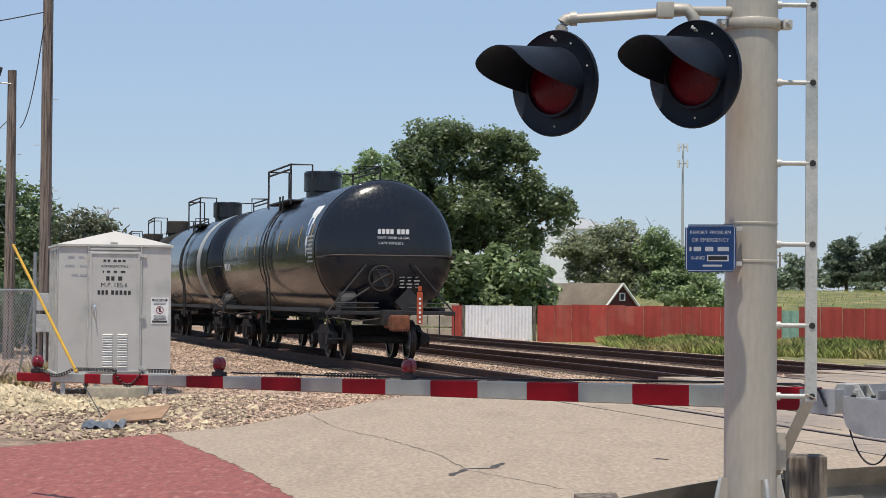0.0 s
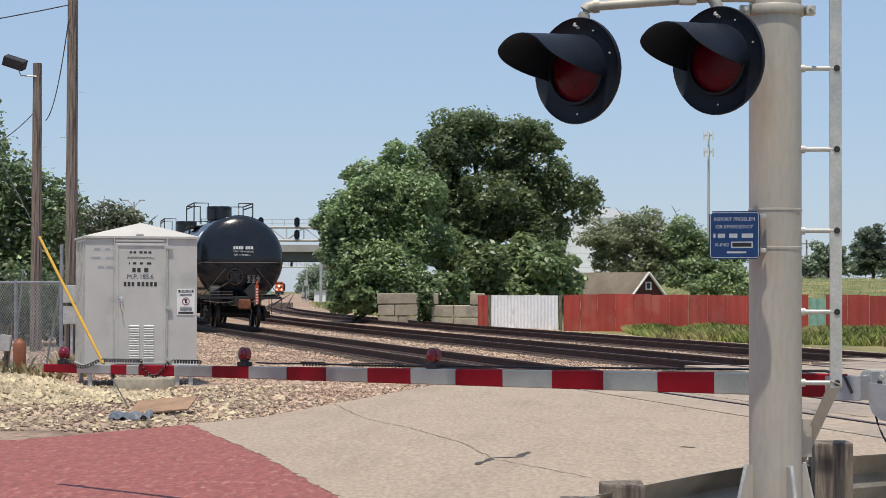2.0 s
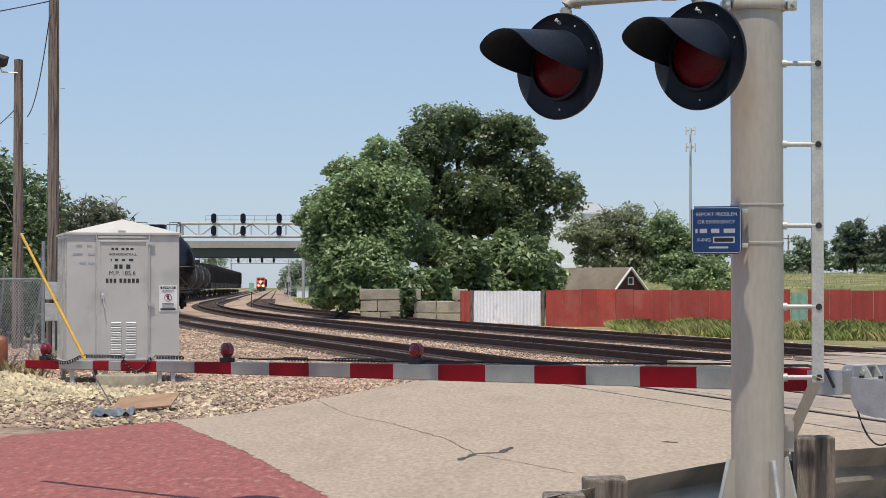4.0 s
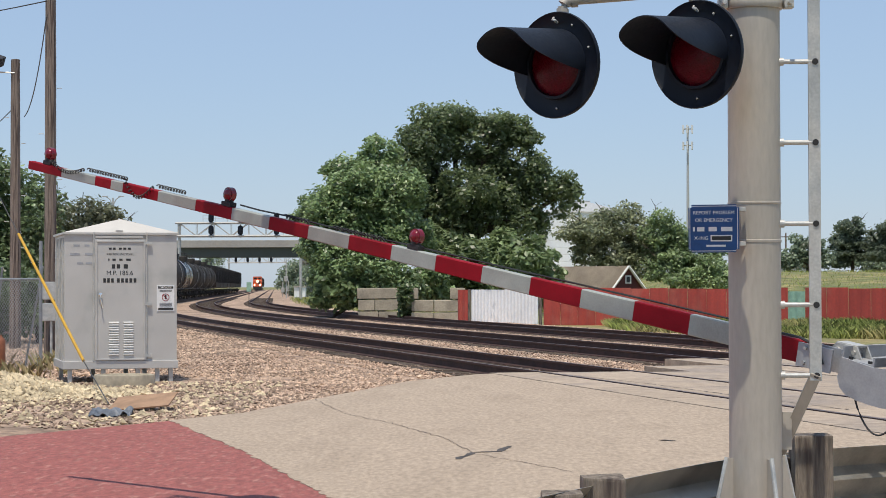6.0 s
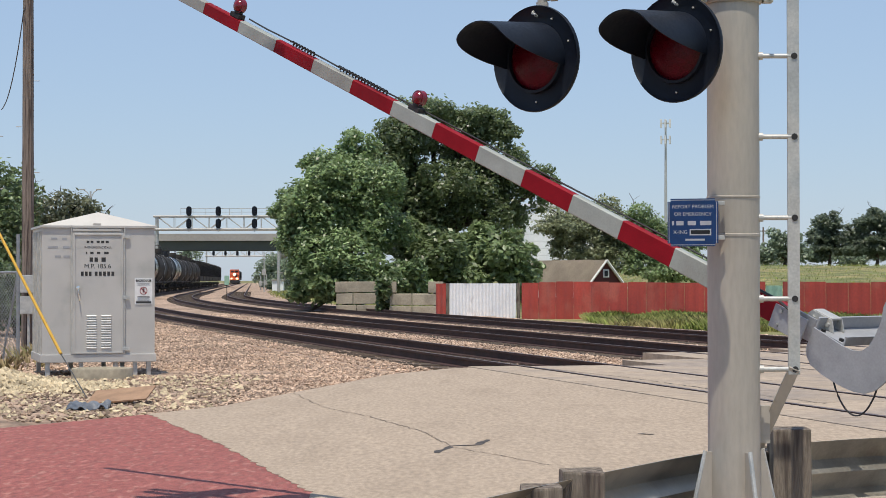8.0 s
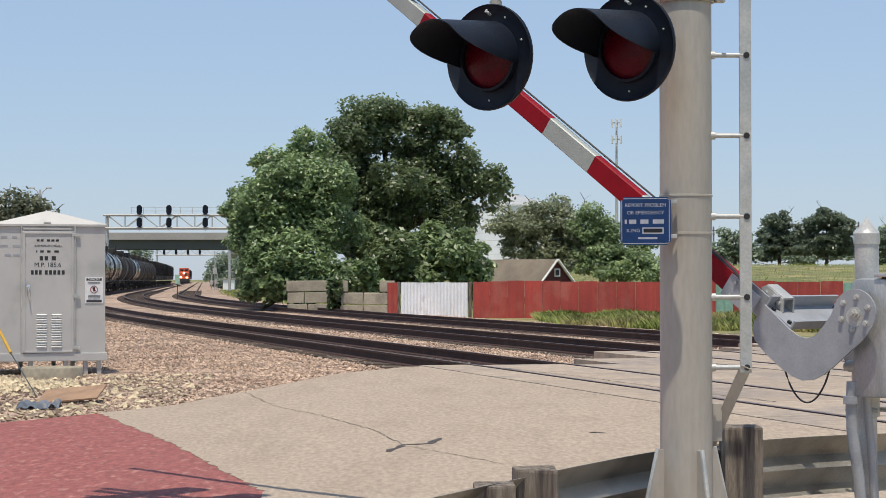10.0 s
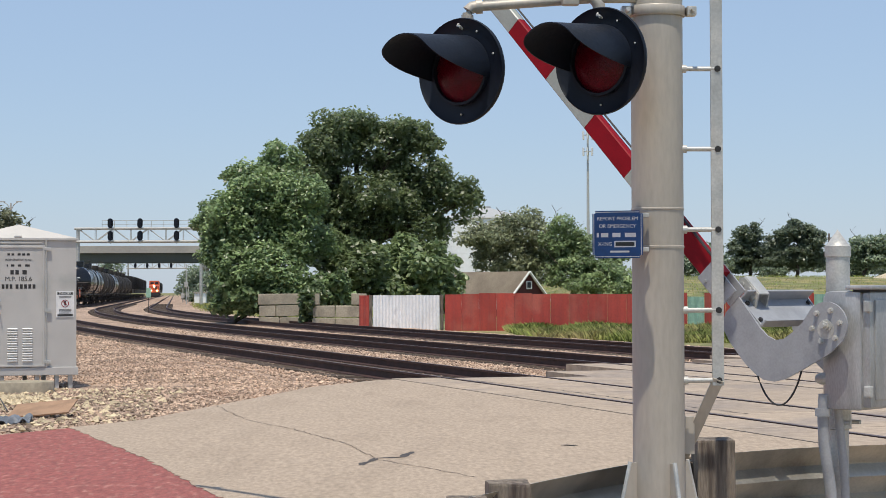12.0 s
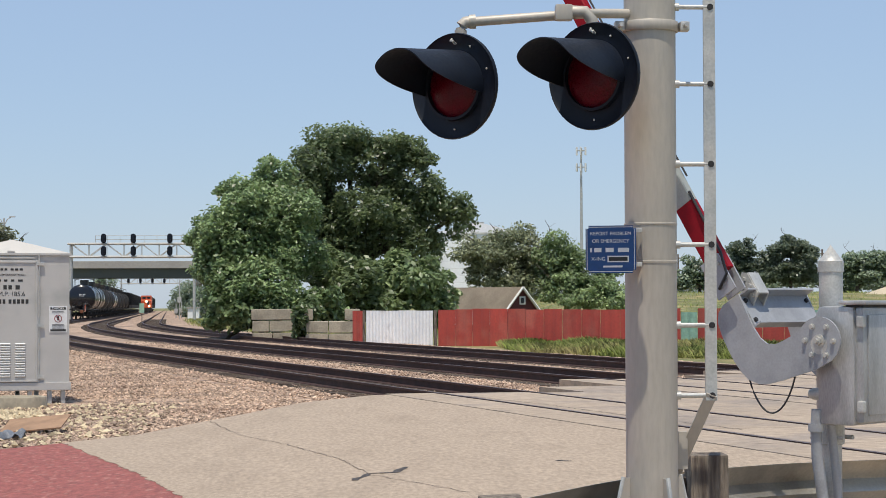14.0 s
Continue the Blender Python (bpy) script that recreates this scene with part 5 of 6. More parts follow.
def locomotive(m):
    """It heads towards -y of its own space."""
    c = thing("locomotive", m, "orange diesel locomotive with lit headlights", "locomotive")
    bm = B()
    plate(bm, [(-10.6, 1.2), (10.6, 1.2), (10.6, 4.3), (-6.0, 4.3), (-6.0, 4.6), (-8.4, 4.6), (-8.7, 3.4), (-10.4, 3.1)], 2.9, pose(0, 0, 0, 0, 0, 90))
    bmesh.ops.bevel(bm, geom=bm.edges[:], offset=0.12, segments=2, affect="EDGES")
    part("body", bm, "orange", c)
    part("roof", box(B(), (0, 1.5, 4.35), (2.2, 15, 0.16), 0.05), "dark", c)
    for s in (-1, 1):
        part("windscreen", box(B(), (s * 0.62, -8.62, 3.95), (0.95, 0.12, 0.55), 0.03), "glass", c)
        part("ditch_light", lathe(B(), [(0, -0.02), (0.13, 0), (0.13, 0.1)], 16, pose(s * 0.85, -10.7, 1.75, -90)), "headlight", c, "bright lit ditch light")
        part("side_stripe", box(B(), (s * 1.46, 0.5, 2.2), (0.02, 19, 0.5), 0), "ink", c)
    part("headlight", lathe(B(), [(0, -0.02), (0.2, 0), (0.2, 0.1)], 16, pose(0, -10.45, 2.95, -90)), "headlight", c, "bright lit headlight")
    part("nose_door", box(B(), (0.5, -10.48, 2.3), (0.6, 0.06, 1.5), 0.02), "dark", c)
    part("pilot", box(B(), (0, -10.75, 0.7), (2.7, 0.25, 0.9), 0.08), "dark", c)
    part("frame", box(B(), (0, 0, 1.1), (3.0, 21.0, 0.25), 0.03), "dark", c)
    part("fuel_tank", box(B(), (0, 0, 0.7), (2.6, 6.0, 0.7), 0.1), "dark", c)
    for y in (-6.6, 6.6):
        part("truck_frame", box(B(), (0, y, 0.62), (2.4, 4.4, 0.4), 0.05), "truck", c)
        for q in (-1.7, 0, 1.7):
            wheelset(c, y + q)
    return c


# arc length along the near track, from y = 30 on
ARC_Y = [30 + 0.5 * i for i in range(2200)]
ARC_S = [0.0]
for q0, q1 in zip(ARC_Y, ARC_Y[1:]):
    ARC_S.append(ARC_S[-1] + math.hypot(q1 - q0, track(q1)[0] - track(q0)[0]))


def y_at(s):
    return float(np.interp(s, ARC_S, ARC_Y))


def on_track(s, d, half):
    """The pose of a car whose middle is at arc length s on the track at offset d."""
    ya, yb = y_at(s - half), y_at(s + half)
    a, b = beside(ya, lane(ya, d)), beside(yb, lane(yb, d))
    return Matrix.Translation((a + b) / 2) @ pose(0, 0, 0, 0, 0, math.degrees(math.atan2(b.y - a.y, b.x - a.x)) - 90)


train = []
first = tank_car(Matrix.Identity(4), "tank", "glossy black tank car with white lettering and domed ends")
train.append((first, 0.0))
plain = tank_car(Matrix.Identity(4), "tank", "black tank car with a dark handrail platform", full=False, band=-5.2)
train.append((plain, 17.9))
grey = tank_car(Matrix.Identity(4), "tank_grey", "weathered grey-black tank car", full=False, band=2.0)
train.append((grey, 35.8))
for k in range(3, 9):
    src = plain if k == 4 else grey
    train.append((copy_thing(src, Matrix.Identity(4)), 17.9 * k))
hop = hopper_car(Matrix.Identity(4))
train.append((hop, 17.9 * 9))
for k in range(10, 18):
    train.append((copy_thing(hop, Matrix.Identity(4)), 17.9 * k))
engine = locomotive(Matrix.Identity(4))
second_train = [(engine, 0.0)]
for k in range(1, 7):
    second_train.append((copy_thing(hop, Matrix.Identity(4)), 4.0 + 18.2 * k))


# ---- fences and walls beyond the tracks ----
def sheet_panel(parent, name, material, x0, y0, x1, y1, zb, zt, waves, amp=0.02):
    """A ribbed metal sheet standing between two points."""
    bm = B()
    n = waves * 4
    d = Vector((x1 - x0, y1 - y0, 0))
    nrm = Vector((d.y, -d.x, 0)).normalized()
    rows_ = []
    for i in range(n + 1):
        p = Vector((x0, y0, 0)) + d * i / n + nrm * amp * (1 if i % 4 in (1, 2) else -1)
        rows_.append([bm.verts.new(p + Vector((0, 0, zb))), bm.verts.new(p + Vector((0, 0, zt))), bm.verts.new(p - nrm * 0.012 + Vector((0, 0, zt))), bm.verts.new(p - nrm * 0.012 + Vector((0, 0, zb)))])
    for u, w in zip(rows_, rows_[1:]):
        for k in range(4):
            bm.faces.new((u[k], w[k], w[(k + 1) % 4], u[(k + 1) % 4]))
    bm.faces.new(rows_[0]), bm.faces.new(rows_[-1][::-1])
    bmesh.ops.recalc_face_normals(bm, faces=bm.faces[:])
    return part(name, bm, material, parent)


def fences():
    ax, ay = 0.371, 85.0
    bx, by = 16.012, 69.0
    L = math.hypot(bx - ax, by - ay)

    def P_(q):
        return ax + (bx - ax) * q, ay + (by - ay) * q
    red = thing("red_fence", Matrix.Identity(4), "faded red sheet-metal fence of upright panels", "fence")
    white = thing("white_fence", Matrix.Identity(4), "white corrugated metal fence section with dark stains", "fence")
    gap = thing("green_fence", Matrix.Identity(4), "pale green sheet-metal panel between red fence panels", "fence")
    rnd = random.Random(4)
    sheet_panel(red, "panel", "fence_red", *P_(0), *P_(0.62 / L), -0.35, 1.18, 2)
    w0, w1 = 0.8 / L, 4.6 / L
    for k in range(4):
        a, b = w0 + (w1 - w0) * k / 4, w0 + (w1 - w0) * (k + 1) / 4
        sheet_panel(white, "panel", "fence_white", *P_(a), *P_(b - 0.0005), -0.35, 1.2 + rnd.uniform(-0.02, 0.02), 5, 0.018)
    q = 4.9 / L
    while q < 0.965:
        w = 0.92 / L
        if 16.3 < q * L < 17.3:
            sheet_panel(gap, "panel", "fence_green", *P_(q), *P_(q + 0.72 / L), -0.35, 1.12, 2)
            q += 0.75 / L
            continue
        sheet_panel(red, "panel", "fence_red", *P_(q), *P_(q + w - 0.0008), -0.35, 1.24 + rnd.uniform(-0.03, 0.03), 2, 0.012)
        q += w
    green = thing("green_fence", Matrix.Identity(4), "pale green sheet-metal fence end", "fence")
    sheet_panel(green, "panel", "fence_green", *P_(q), *P_(q + 0.6 / L), -0.35, 1.2, 2)
    for x in (0.7, 4.75):
        p = P_(x / L)
        part("post", box(B(), (p[0], p[1] + 0.1, 0.4), (0.12, 0.12, 1.6), 0.01), "timber", white)


fences()


def block_wall():
    t = thing("block_wall", Matrix.Identity(4), "wall of large stacked precast concrete blocks", "wall")
    me = None

    def blk(px0, px1, z, y, h=0.56):
        bm = B()
        w = (px1 - px0) * y / 3600
        cx = (px0 + px1) / 2
        x = -0.2 * y + cx * y / 3600 * 1.0
        box(bm, (x, y, z + h / 2), (w - 0.03, 0.6, h - 0.02), 0.03)
        for v in bm.verts:
            v.co += Vector((0, noise.noise(v.co), noise.noise(v.co * 2))) * 0.03
        part("block", bm, "block", t)
    for z, row in ((-0.35, ((560, 596), (596, 632), (654, 694), (694, 738))), (0.2, ((560, 590), (590, 632), (654, 694), (694, 738))), (0.75, ((558, 632),)), (0.75, ((651, 667), (722, 750)))):
        for a, b in row:
            blk(a, b, z, 95.0 if a < 640 else 91.0, 0.52)


block_wall()


# ---- trees ----
def leaves(name, blobs, n, size, material, parent, seed, flat=0.35):
    """A crown of many small bent leaf clumps scattered through uneven lumps."""
    rng = np.random.default_rng(seed)
    base = np.array(blobs, float)
    kids = []
    for q in base:
        for _ in range(18):
            d = rng.normal(size=3)
            d /= np.linalg.norm(d)
            k = rng.uniform(0.16, 0.46)
            kids.append(np.concatenate([q[:3] + d * q[3:] * rng.uniform(0.45, 0.98), q[3:] * k * np.array([1, 1, 0.85])]))
    blobs = np.concatenate([base * np.array([1, 1, 1, 0.72, 0.8, 0.72]), np.array(kids)])
    vol = blobs[:, 3] * blobs[:, 4] * blobs[:, 5]
    pick = rng.choice(len(blobs), n, p=vol ** 0.72 / (vol ** 0.72).sum())
    v = rng.normal(size=(n, 3))
    v /= np.linalg.norm(v, axis=1)[:, None]
    lump = np.array([noise.noise(Vector(p) * 2.3 + Vector((float(k) * 3.1, seed, 0))) for p, k in zip(v, pick)])
    fine = np.array([noise.noise(Vector(p) * 6.0 + Vector((float(k), seed * 2.0, 5))) for p, k in zip(v, pick)])
    rad = rng.uniform(0.35, 1.0, n) ** 0.42 * (1 + 0.42 * lump + 0.2 * fine)
    rad *= np.where(rng.random(n) < 0.14, rng.uniform(1.05, 1.4, n), 1.0)
    keep = (fine + lump * 0.6) > -0.17
    c = blobs[pick, :3] + v * blobs[pick, 3:] * rad[:, None]
    c, v = c[keep], v[keep]
    n = len(c)
    nrm = v * 0.6 + rng.normal(size=(n, 3)) * 0.55 + np.array([0, 0, 0.8])
    nrm /= np.linalg.norm(nrm, axis=1)[:, None]
    t = np.cross(nrm, rng.normal(size=(n, 3)))
    t /= np.linalg.norm(t, axis=1)[:, None]
    b = np.cross(nrm, t)
    s = size * rng.uniform(0.55, 1.25, n)[:, None]
    p0, p1, p2, p3 = c - t * s * 0.62, c + b * s * 0.36 - nrm * s * 0.12, c + t * s * 0.62 - nrm * s * 0.2, c - b * s * 0.36 - nrm * s * 0.12
    verts = np.stack([p0, p1, p2, p3], 1).reshape(-1, 3)
    idx = np.arange(n)[:, None] * 4
    faces = np.concatenate([idx + np.array([[0, 1, 2]]), idx + np.array([[0, 2, 3]])])
    me = bpy.data.meshes.new(name)
    me.from_pydata(verts.tolist(), [], faces.tolist())
    me.materials.append(M[material])
    ob = new(name, me)
    ob.parent = parent
    return ob


def limb(bm, a, b, r0, r1, rnd, depth):
    a, b = Vector(a), Vector(b)
    pts, n = [], 5
    for i in range(n + 1):
        u = i / n
        j = (b - a).length * 0.05 * (1 if 0 < i < n else 0)
        pts.append(a.lerp(b, u) + Vector((rnd.uniform(-j, j), rnd.uniform(-j, j), rnd.uniform(-j, j))))
    for i in range(n):
        rod(bm, pts[i], pts[i + 1], r0 + (r1 - r0) * i / n, r0 + (r1 - r0) * (i + 1) / n, seg=8 if r0 > 0.08 else 5, caps=False)
    if depth:
        for k in range(3):
            p = pts[2 + k]
            d = (b - a).length * rnd.uniform(0.2, 0.36)
            q = p + Vector((rnd.uniform(-1, 1), rnd.uniform(-1, 1), rnd.uniform(0.1, 0.9))).normalized() * d
            limb(bm, p, q, r1 * 0.8, r1 * 0.3, rnd, depth - 1)


def tree(base, blobs, n, size, material, label, seed, r=0.25, bare=0, name="tree"):
    rnd = random.Random(seed)
    t = thing(name, pose(*base), label, name, "")
    o = Vector(base)
    local = [(x - o.x, y - o.y, z - o.z, a, b, c) for x, y, z, a, b, c in blobs]
    bm = B()
    top = max(local, key=lambda q: q[2])
    fork = Vector((top[0] * 0.25, top[1] * 0.25, top[2] * 0.35))
    limb(bm, (0, 0, -0.2), fork, r, r * 0.8, rnd, 0)
    for x, y, z, a, b, c in local:
        limb(bm, fork, (x, y, z), r * 0.62, r * 0.14, rnd, 2)
    for k in range(bare):
        x, y, z, a, b, c = local[k % len(local)]
        limb(bm, (x, y, z), (x + rnd.uniform(-1.2, 1.2) * a, y - 0.2, z + c * rnd.uniform(1.0, 1.6)), r * 0.25, r * 0.06, rnd, 2)
    part("trunk", bm, "bark", t, "grey-brown trunk with forking limbs")
    leaves("crown", local, n, size, material, t, seed)
    return t


def BL(*rows_):
    return list(rows_)


# the big clump behind the wall
tree((-3.936, 100, -0.2), BL(
    (-5.999, 100, 4.756, 1.5, 2.2, 1.9), (-3.984, 101, 6.201, 1.8, 2.2, 1.5), (-5.163, 102, 7.24, 1.2, 1.5, 0.9), (-3.495, 103, 8.019, 1.2, 1.6, 1.0), (-6.931, 101, 4.929, 0.8, 1.4, 0.9), (-6.439, 100, 3.364, 1.1, 1.6, 1.2), (-5.407, 99, 2.658, 1.7, 2.2, 1.6), (-2.408, 100, 4.208, 1.9, 2.2, 1.8), (-3.717, 98, 2.513, 2.0, 1.8, 1.5), (-4.6, 100, 4.6, 1.7, 1.8, 1.7), (-2.6, 100, 6.0, 1.7, 2.0, 1.6), (-4.9, 100, 6.3, 1.3, 1.6, 1.2)),
    84000, 0.19, "leaf_b", "broad leafy tree with light green sunlit foliage", 11, 0.24)
tree((0.852, 108, -0.2), BL(
    (-0.805, 107, 9.028, 1.8, 2.4, 1.7), (-1.992, 107, 7.685, 1.6, 2.2, 1.6), (0.236, 108, 10.305, 1.5, 2.0, 0.9), (2.639, 108, 10.008, 1.5, 2.0, 0.8), (4.14, 108, 9.258, 0.9, 1.6, 0.8), (4.744, 108, 6.706, 1.3, 1.6, 1.5), (1.59, 108, 9.013, 2.3, 2.6, 1.8), (3.602, 108, 8.055, 1.5, 2.2, 1.9), (0.839, 107, 5.904, 2.4, 2.6, 2.4), (3.398, 108, 5.052, 1.9, 2.2, 2.1), (-1.254, 108, 5.942, 1.7, 2.4, 2.2), (6.093, 108, 6.198, 1.1, 1.2, 1.4)),
    84000, 0.195, "leaf_a", "tall spreading deciduous tree with dense green crown", 12, 0.36)
for k, (blobs, n, mt) in enumerate((
        (BL((4.245, 103, 2.309, 1.5, 1.5, 1.5), (5.103, 103, 1.454, 0.8, 1.2, 1.0), (2.843, 104, 2.891, 1.4, 1.5, 1.6)), 12000, "leaf_a"),
        (BL((0.807, 102, 2.573, 1.6, 1.5, 1.6), (-0.616, 103, 2.868, 1.3, 1.4, 1.5), (1.659, 102, 1.301, 1.4, 1.2, 0.9)), 9000, "leaf_a"),
        (BL((-5.893, 98, 1.418, 0.9, 1.5, 1.1), (-4.913, 97.5, 1.014, 1.2, 1.2, 1.0), (-3.287, 97.5, 1.154, 1.4, 1.2, 1.1), (-1.126, 98, 1.432, 1.3, 1.2, 1.1)), 14000, "leaf_b"),
        (BL((-1.852, 91, 0.716, 0.55, 0.6, 0.75), (-1.44, 92, 1.221, 0.6, 0.6, 0.5)), 2600, "leaf_b"))):
    b0 = blobs[0]
    tree((b0[0], b0[1], -0.2), blobs, n, 0.28 if k < 3 else 0.2, mt, "dense green shrub growing against the trees" if k < 3 else "green vine bush over the block wall", 30 + k, 0.1, name="bush")
# the grey-green trees by the house
tree((10.388, 128, -0.2), BL(
    (9.071, 127, 4.657, 2.0, 2.4, 1.3), (10.748, 128, 5.038, 2.2, 2.4, 1.4), (12.352, 128, 4.146, 1.9, 2.2, 1.6), (8.187, 127, 4.481, 1.0, 1.5, 0.8), (8.7, 127, 3.3, 1.2, 1.6, 1.0), (10.2, 127, 3.4, 1.6, 1.8, 1.2), (12.0, 127, 2.9, 1.5, 1.8, 1.3), (10.6, 127, 2.2, 1.4, 1.6, 0.9)),
    36000, 0.19, "leaf_c", "grey-green wide tree with bare twigs showing", 41, 0.26, bare=3)
tree((14.09, 126, -0.2), BL(
    (13.39, 126, 4.453, 1.7, 2.0, 1.5), (14.794, 126, 3.399, 1.7, 2.0, 1.6), (16.07, 125, 2.511, 1.3, 1.8, 1.1), (13.628, 125, 2.514, 1.6, 1.8, 1.1), (14.901, 124, 1.812, 1.6, 1.5, 0.9), (16.804, 124, 1.638, 1.2, 1.5, 0.9), (16.684, 127, 3.591, 0.8, 1.2, 0.8)),
    34000, 0.19, "leaf_a", "mid-green tree with dead upper branches", 42, 0.22, bare=5)
# far trees beyond the field
for k, (blobs, n, mt, br) in enumerate((
        (BL((35.3, 200, 4.9, 2.0, 2, 1.3), (33.685, 200, 3.956, 2.0, 2, 1.0), (36.502, 200, 3.67, 2.0, 2, 0.7)), 8000, "leaf_a", 0),
        (BL((40.6, 205, 7.0, 1.6, 2, 1.2), (39.6, 205, 5.6, 1.5, 2, 1.2), (41.4, 205, 5.0, 2.4, 2, 1.3), (39.4, 205, 4.0, 1.8, 2, 0.9)), 16000, "leaf_c", 1),
        (BL((45.0, 203, 7.3, 1.9, 2, 1.2), (46.4, 203, 6.2, 1.7, 2, 1.5), (44.2, 203, 4.7, 2.9, 2, 1.3), (43.0, 203, 6.2, 1.5, 1, 1.4), (46.9, 203, 4.6, 1.5, 1, 1.1)), 22000, "leaf_c", 2),
        (BL((52.6, 207, 5.6, 1.9, 2, 1.3), (54.6, 207, 6.0, 2.2, 2, 1.3), (53.6, 207, 4.4, 3.0, 2, 1.0), (56.8, 207, 5.4, 2.4, 2, 1.4)), 16000, "leaf_c", 2),
        (BL((56.3, 230, 4.632, 2.6, 2, 0.9), (62.616, 220, 5.09, 2.6, 2, 1.4)), 5000, "leaf_a", 1))):
    b0 = blobs[0]
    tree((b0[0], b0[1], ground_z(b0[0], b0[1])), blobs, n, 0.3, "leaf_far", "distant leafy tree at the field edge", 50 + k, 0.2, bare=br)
# trees behind the yard
tree((-15.384, 68, -0.25), BL(
    (-15.494, 68, 4.779, 1.4, 1.8, 1.3), (-16.797, 69, 6.37, 1.2, 1.8, 1.3), (-15.671, 68, 3.071, 1.7, 1.8, 1.8), (-13.869, 68, 3.834, 1.0, 1.5, 1.2), (-13.75, 67, 2.489, 1.3, 1.5, 1.3), (-15.477, 66, 1.731, 1.8, 1.5, 1.2)),
    24000, 0.17, "leaf_dark", "dark green tree behind the yard fence", 61, 0.2)
# added low dark shrubs that stand in for the deep shade under the trees
for k, (x, y, z) in enumerate(((-13.123, 57, 1.283), (-12.381, 58, 1.365), (-11.326, 56, 1.133))):
    tree((x, y, -0.25), BL((x, y, z, 1.1, 1.0, 0.9), (x + 0.4, y, z - 0.6, 1.2, 1.0, 0.7)), 4500, 0.15, "leaf_dark", "dark shrub standing in for the shade behind the yard fence", 80 + k, 0.06, name="bush")
hedge = [(35.46 + 3.1 * k, 214 + (k % 3), 3.719 + 0.25 * math.sin(k * 1.7), 2.4, 1.6, 0.75 + 0.25 * math.sin(k * 2.3)) for k in range(8)]
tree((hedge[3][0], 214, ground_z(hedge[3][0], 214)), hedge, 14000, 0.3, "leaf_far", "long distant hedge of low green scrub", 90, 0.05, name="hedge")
tree((-13.613, 75, -0.25), BL(
    (-13.723, 75, 3.779, 1.3, 1.5, 0.9), (-12.78, 75, 3.9, 0.9, 1.2, 0.6), (-14.6, 75, 3.6, 1.4, 1.5, 1.5), (-12.5, 75, 3.1, 1.1, 1.5, 0.9), (-14.6, 74, 2.0, 1.7, 1.5, 1.3), (-12.6, 74, 1.9, 1.3, 1.2, 1.1)),
    15000, 0.16, "leaf_c", "half-dead tree with bare grey branches", 62, 0.16, bare=6)
for k, (x, y, z, r, n) in enumerate(((-24.9, 330, 3.297, 2.6, 4000), (-19.149, 300, 2.617, 2.8, 4000), (-54.441, 470, 7.79, 3.0, 2500))):
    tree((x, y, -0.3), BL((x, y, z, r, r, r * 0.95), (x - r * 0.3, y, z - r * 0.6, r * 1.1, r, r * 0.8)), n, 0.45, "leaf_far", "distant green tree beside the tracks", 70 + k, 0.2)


# ---- house, silo, tower, bridge, gantries ----
def house():
    y = 115.0
    t = thing("small_house", Matrix.Identity(4), "low dark red gabled house with a tan shingle roof", "house")
    xr, xl = 10.166, 6.29
    hw = 1.1
    ze, zr = 1.0, 2.4
    g = Vector((0.35, -1, 0)).normalized()
    bm = B()
    # gable end faces the tracks; the ridge runs back and to the side
    gx = Vector((1, 0.35, 0)).normalized() * hw
    apex = Vector((xr, y, zr))
    back = Vector((xl - xr, 6.0, 0))
    a, b = apex + gx + Vector((0, 0, ze - zr)), apex - gx + Vector((0, 0, ze - zr))
    lo = Vector((0, 0, -0.2 - ze))
    f = [bm.verts.new(p) for p in (b + lo, a + lo, a, apex, b)]
    h = [bm.verts.new(v.co + back) for v in f]
    bm.faces.new(f), bm.faces.new(h[::-1])
    for k in range(5):
        bm.faces.new((f[k], f[(k + 1) % 5], h[(k + 1) % 5], h[k]))
    bmesh.ops.recalc_face_normals(bm, faces=bm.faces[:])
    part("wall", bm, "barn", t, "dark red board walls")
    for s in (1, -1):
        bm = B()
        e = apex + gx * s * 1.18 + Vector((0, -0.25, (ze - zr) * 1.18 + 0.06))
        r0 = apex + Vector((0, -0.25, 0.06))
        q = [bm.verts.new(p) for p in (r0, e, e + back, r0 + back)]
        bm.faces.new(q)
        bmesh.ops.solidify(bm, geom=bm.faces[:], thickness=0.09)
        part("roof", bm, "roof", t, "tan shingle roof slope")
        bm = B()
        rod(bm, r0 + Vector((0, -0.03, -0.03)), e + Vector((0, -0.03, -0.03)), 0.07, seg=4)
        part("barge_board", bm, "post_white", t)
    part("window", box(B(), apex + Vector((-0.02, -0.06, -0.72)), (0.34, 0.08, 0.46), 0.01), "post_white", t)
    part("window_pane", box(B(), apex + Vector((-0.02, -0.1, -0.72)), (0.2, 0.06, 0.32), 0.01), "glass", t)
    part("side_panel", box(B(), b + Vector((-2.4, 0.8, -0.35)), (4.4, 0.1, 0.7), 0.01), "post_white", t)


house()


def silo():
    x, y = 17.78, 270.0
    t = thing("storage_silo", pose(x, y, -0.2), "wide white metal storage bin with a shallow cone roof", "silo")
    R, H = 6.2, 10.87 + 0.2
    for k in range(12):
        bm = B()
        z0, z1 = H * k / 12, H * (k + 1) / 12
        lathe(bm, [(R, z0), (R + 0.05, z0 + 0.05), (R + 0.05, z1 - 0.05), (R, z1)], 48)
        smooth(part("ring", bm, "silo", t), 20)
    bm = B()
    lathe(bm, [(R + 0.25, H - 0.05), (R + 0.2, H + 0.1), (1.0, H + 1.5), (1.0, H + 1.7), (0, H + 1.75)], 48)
    part("roof", bm, "galv", t)


silo()


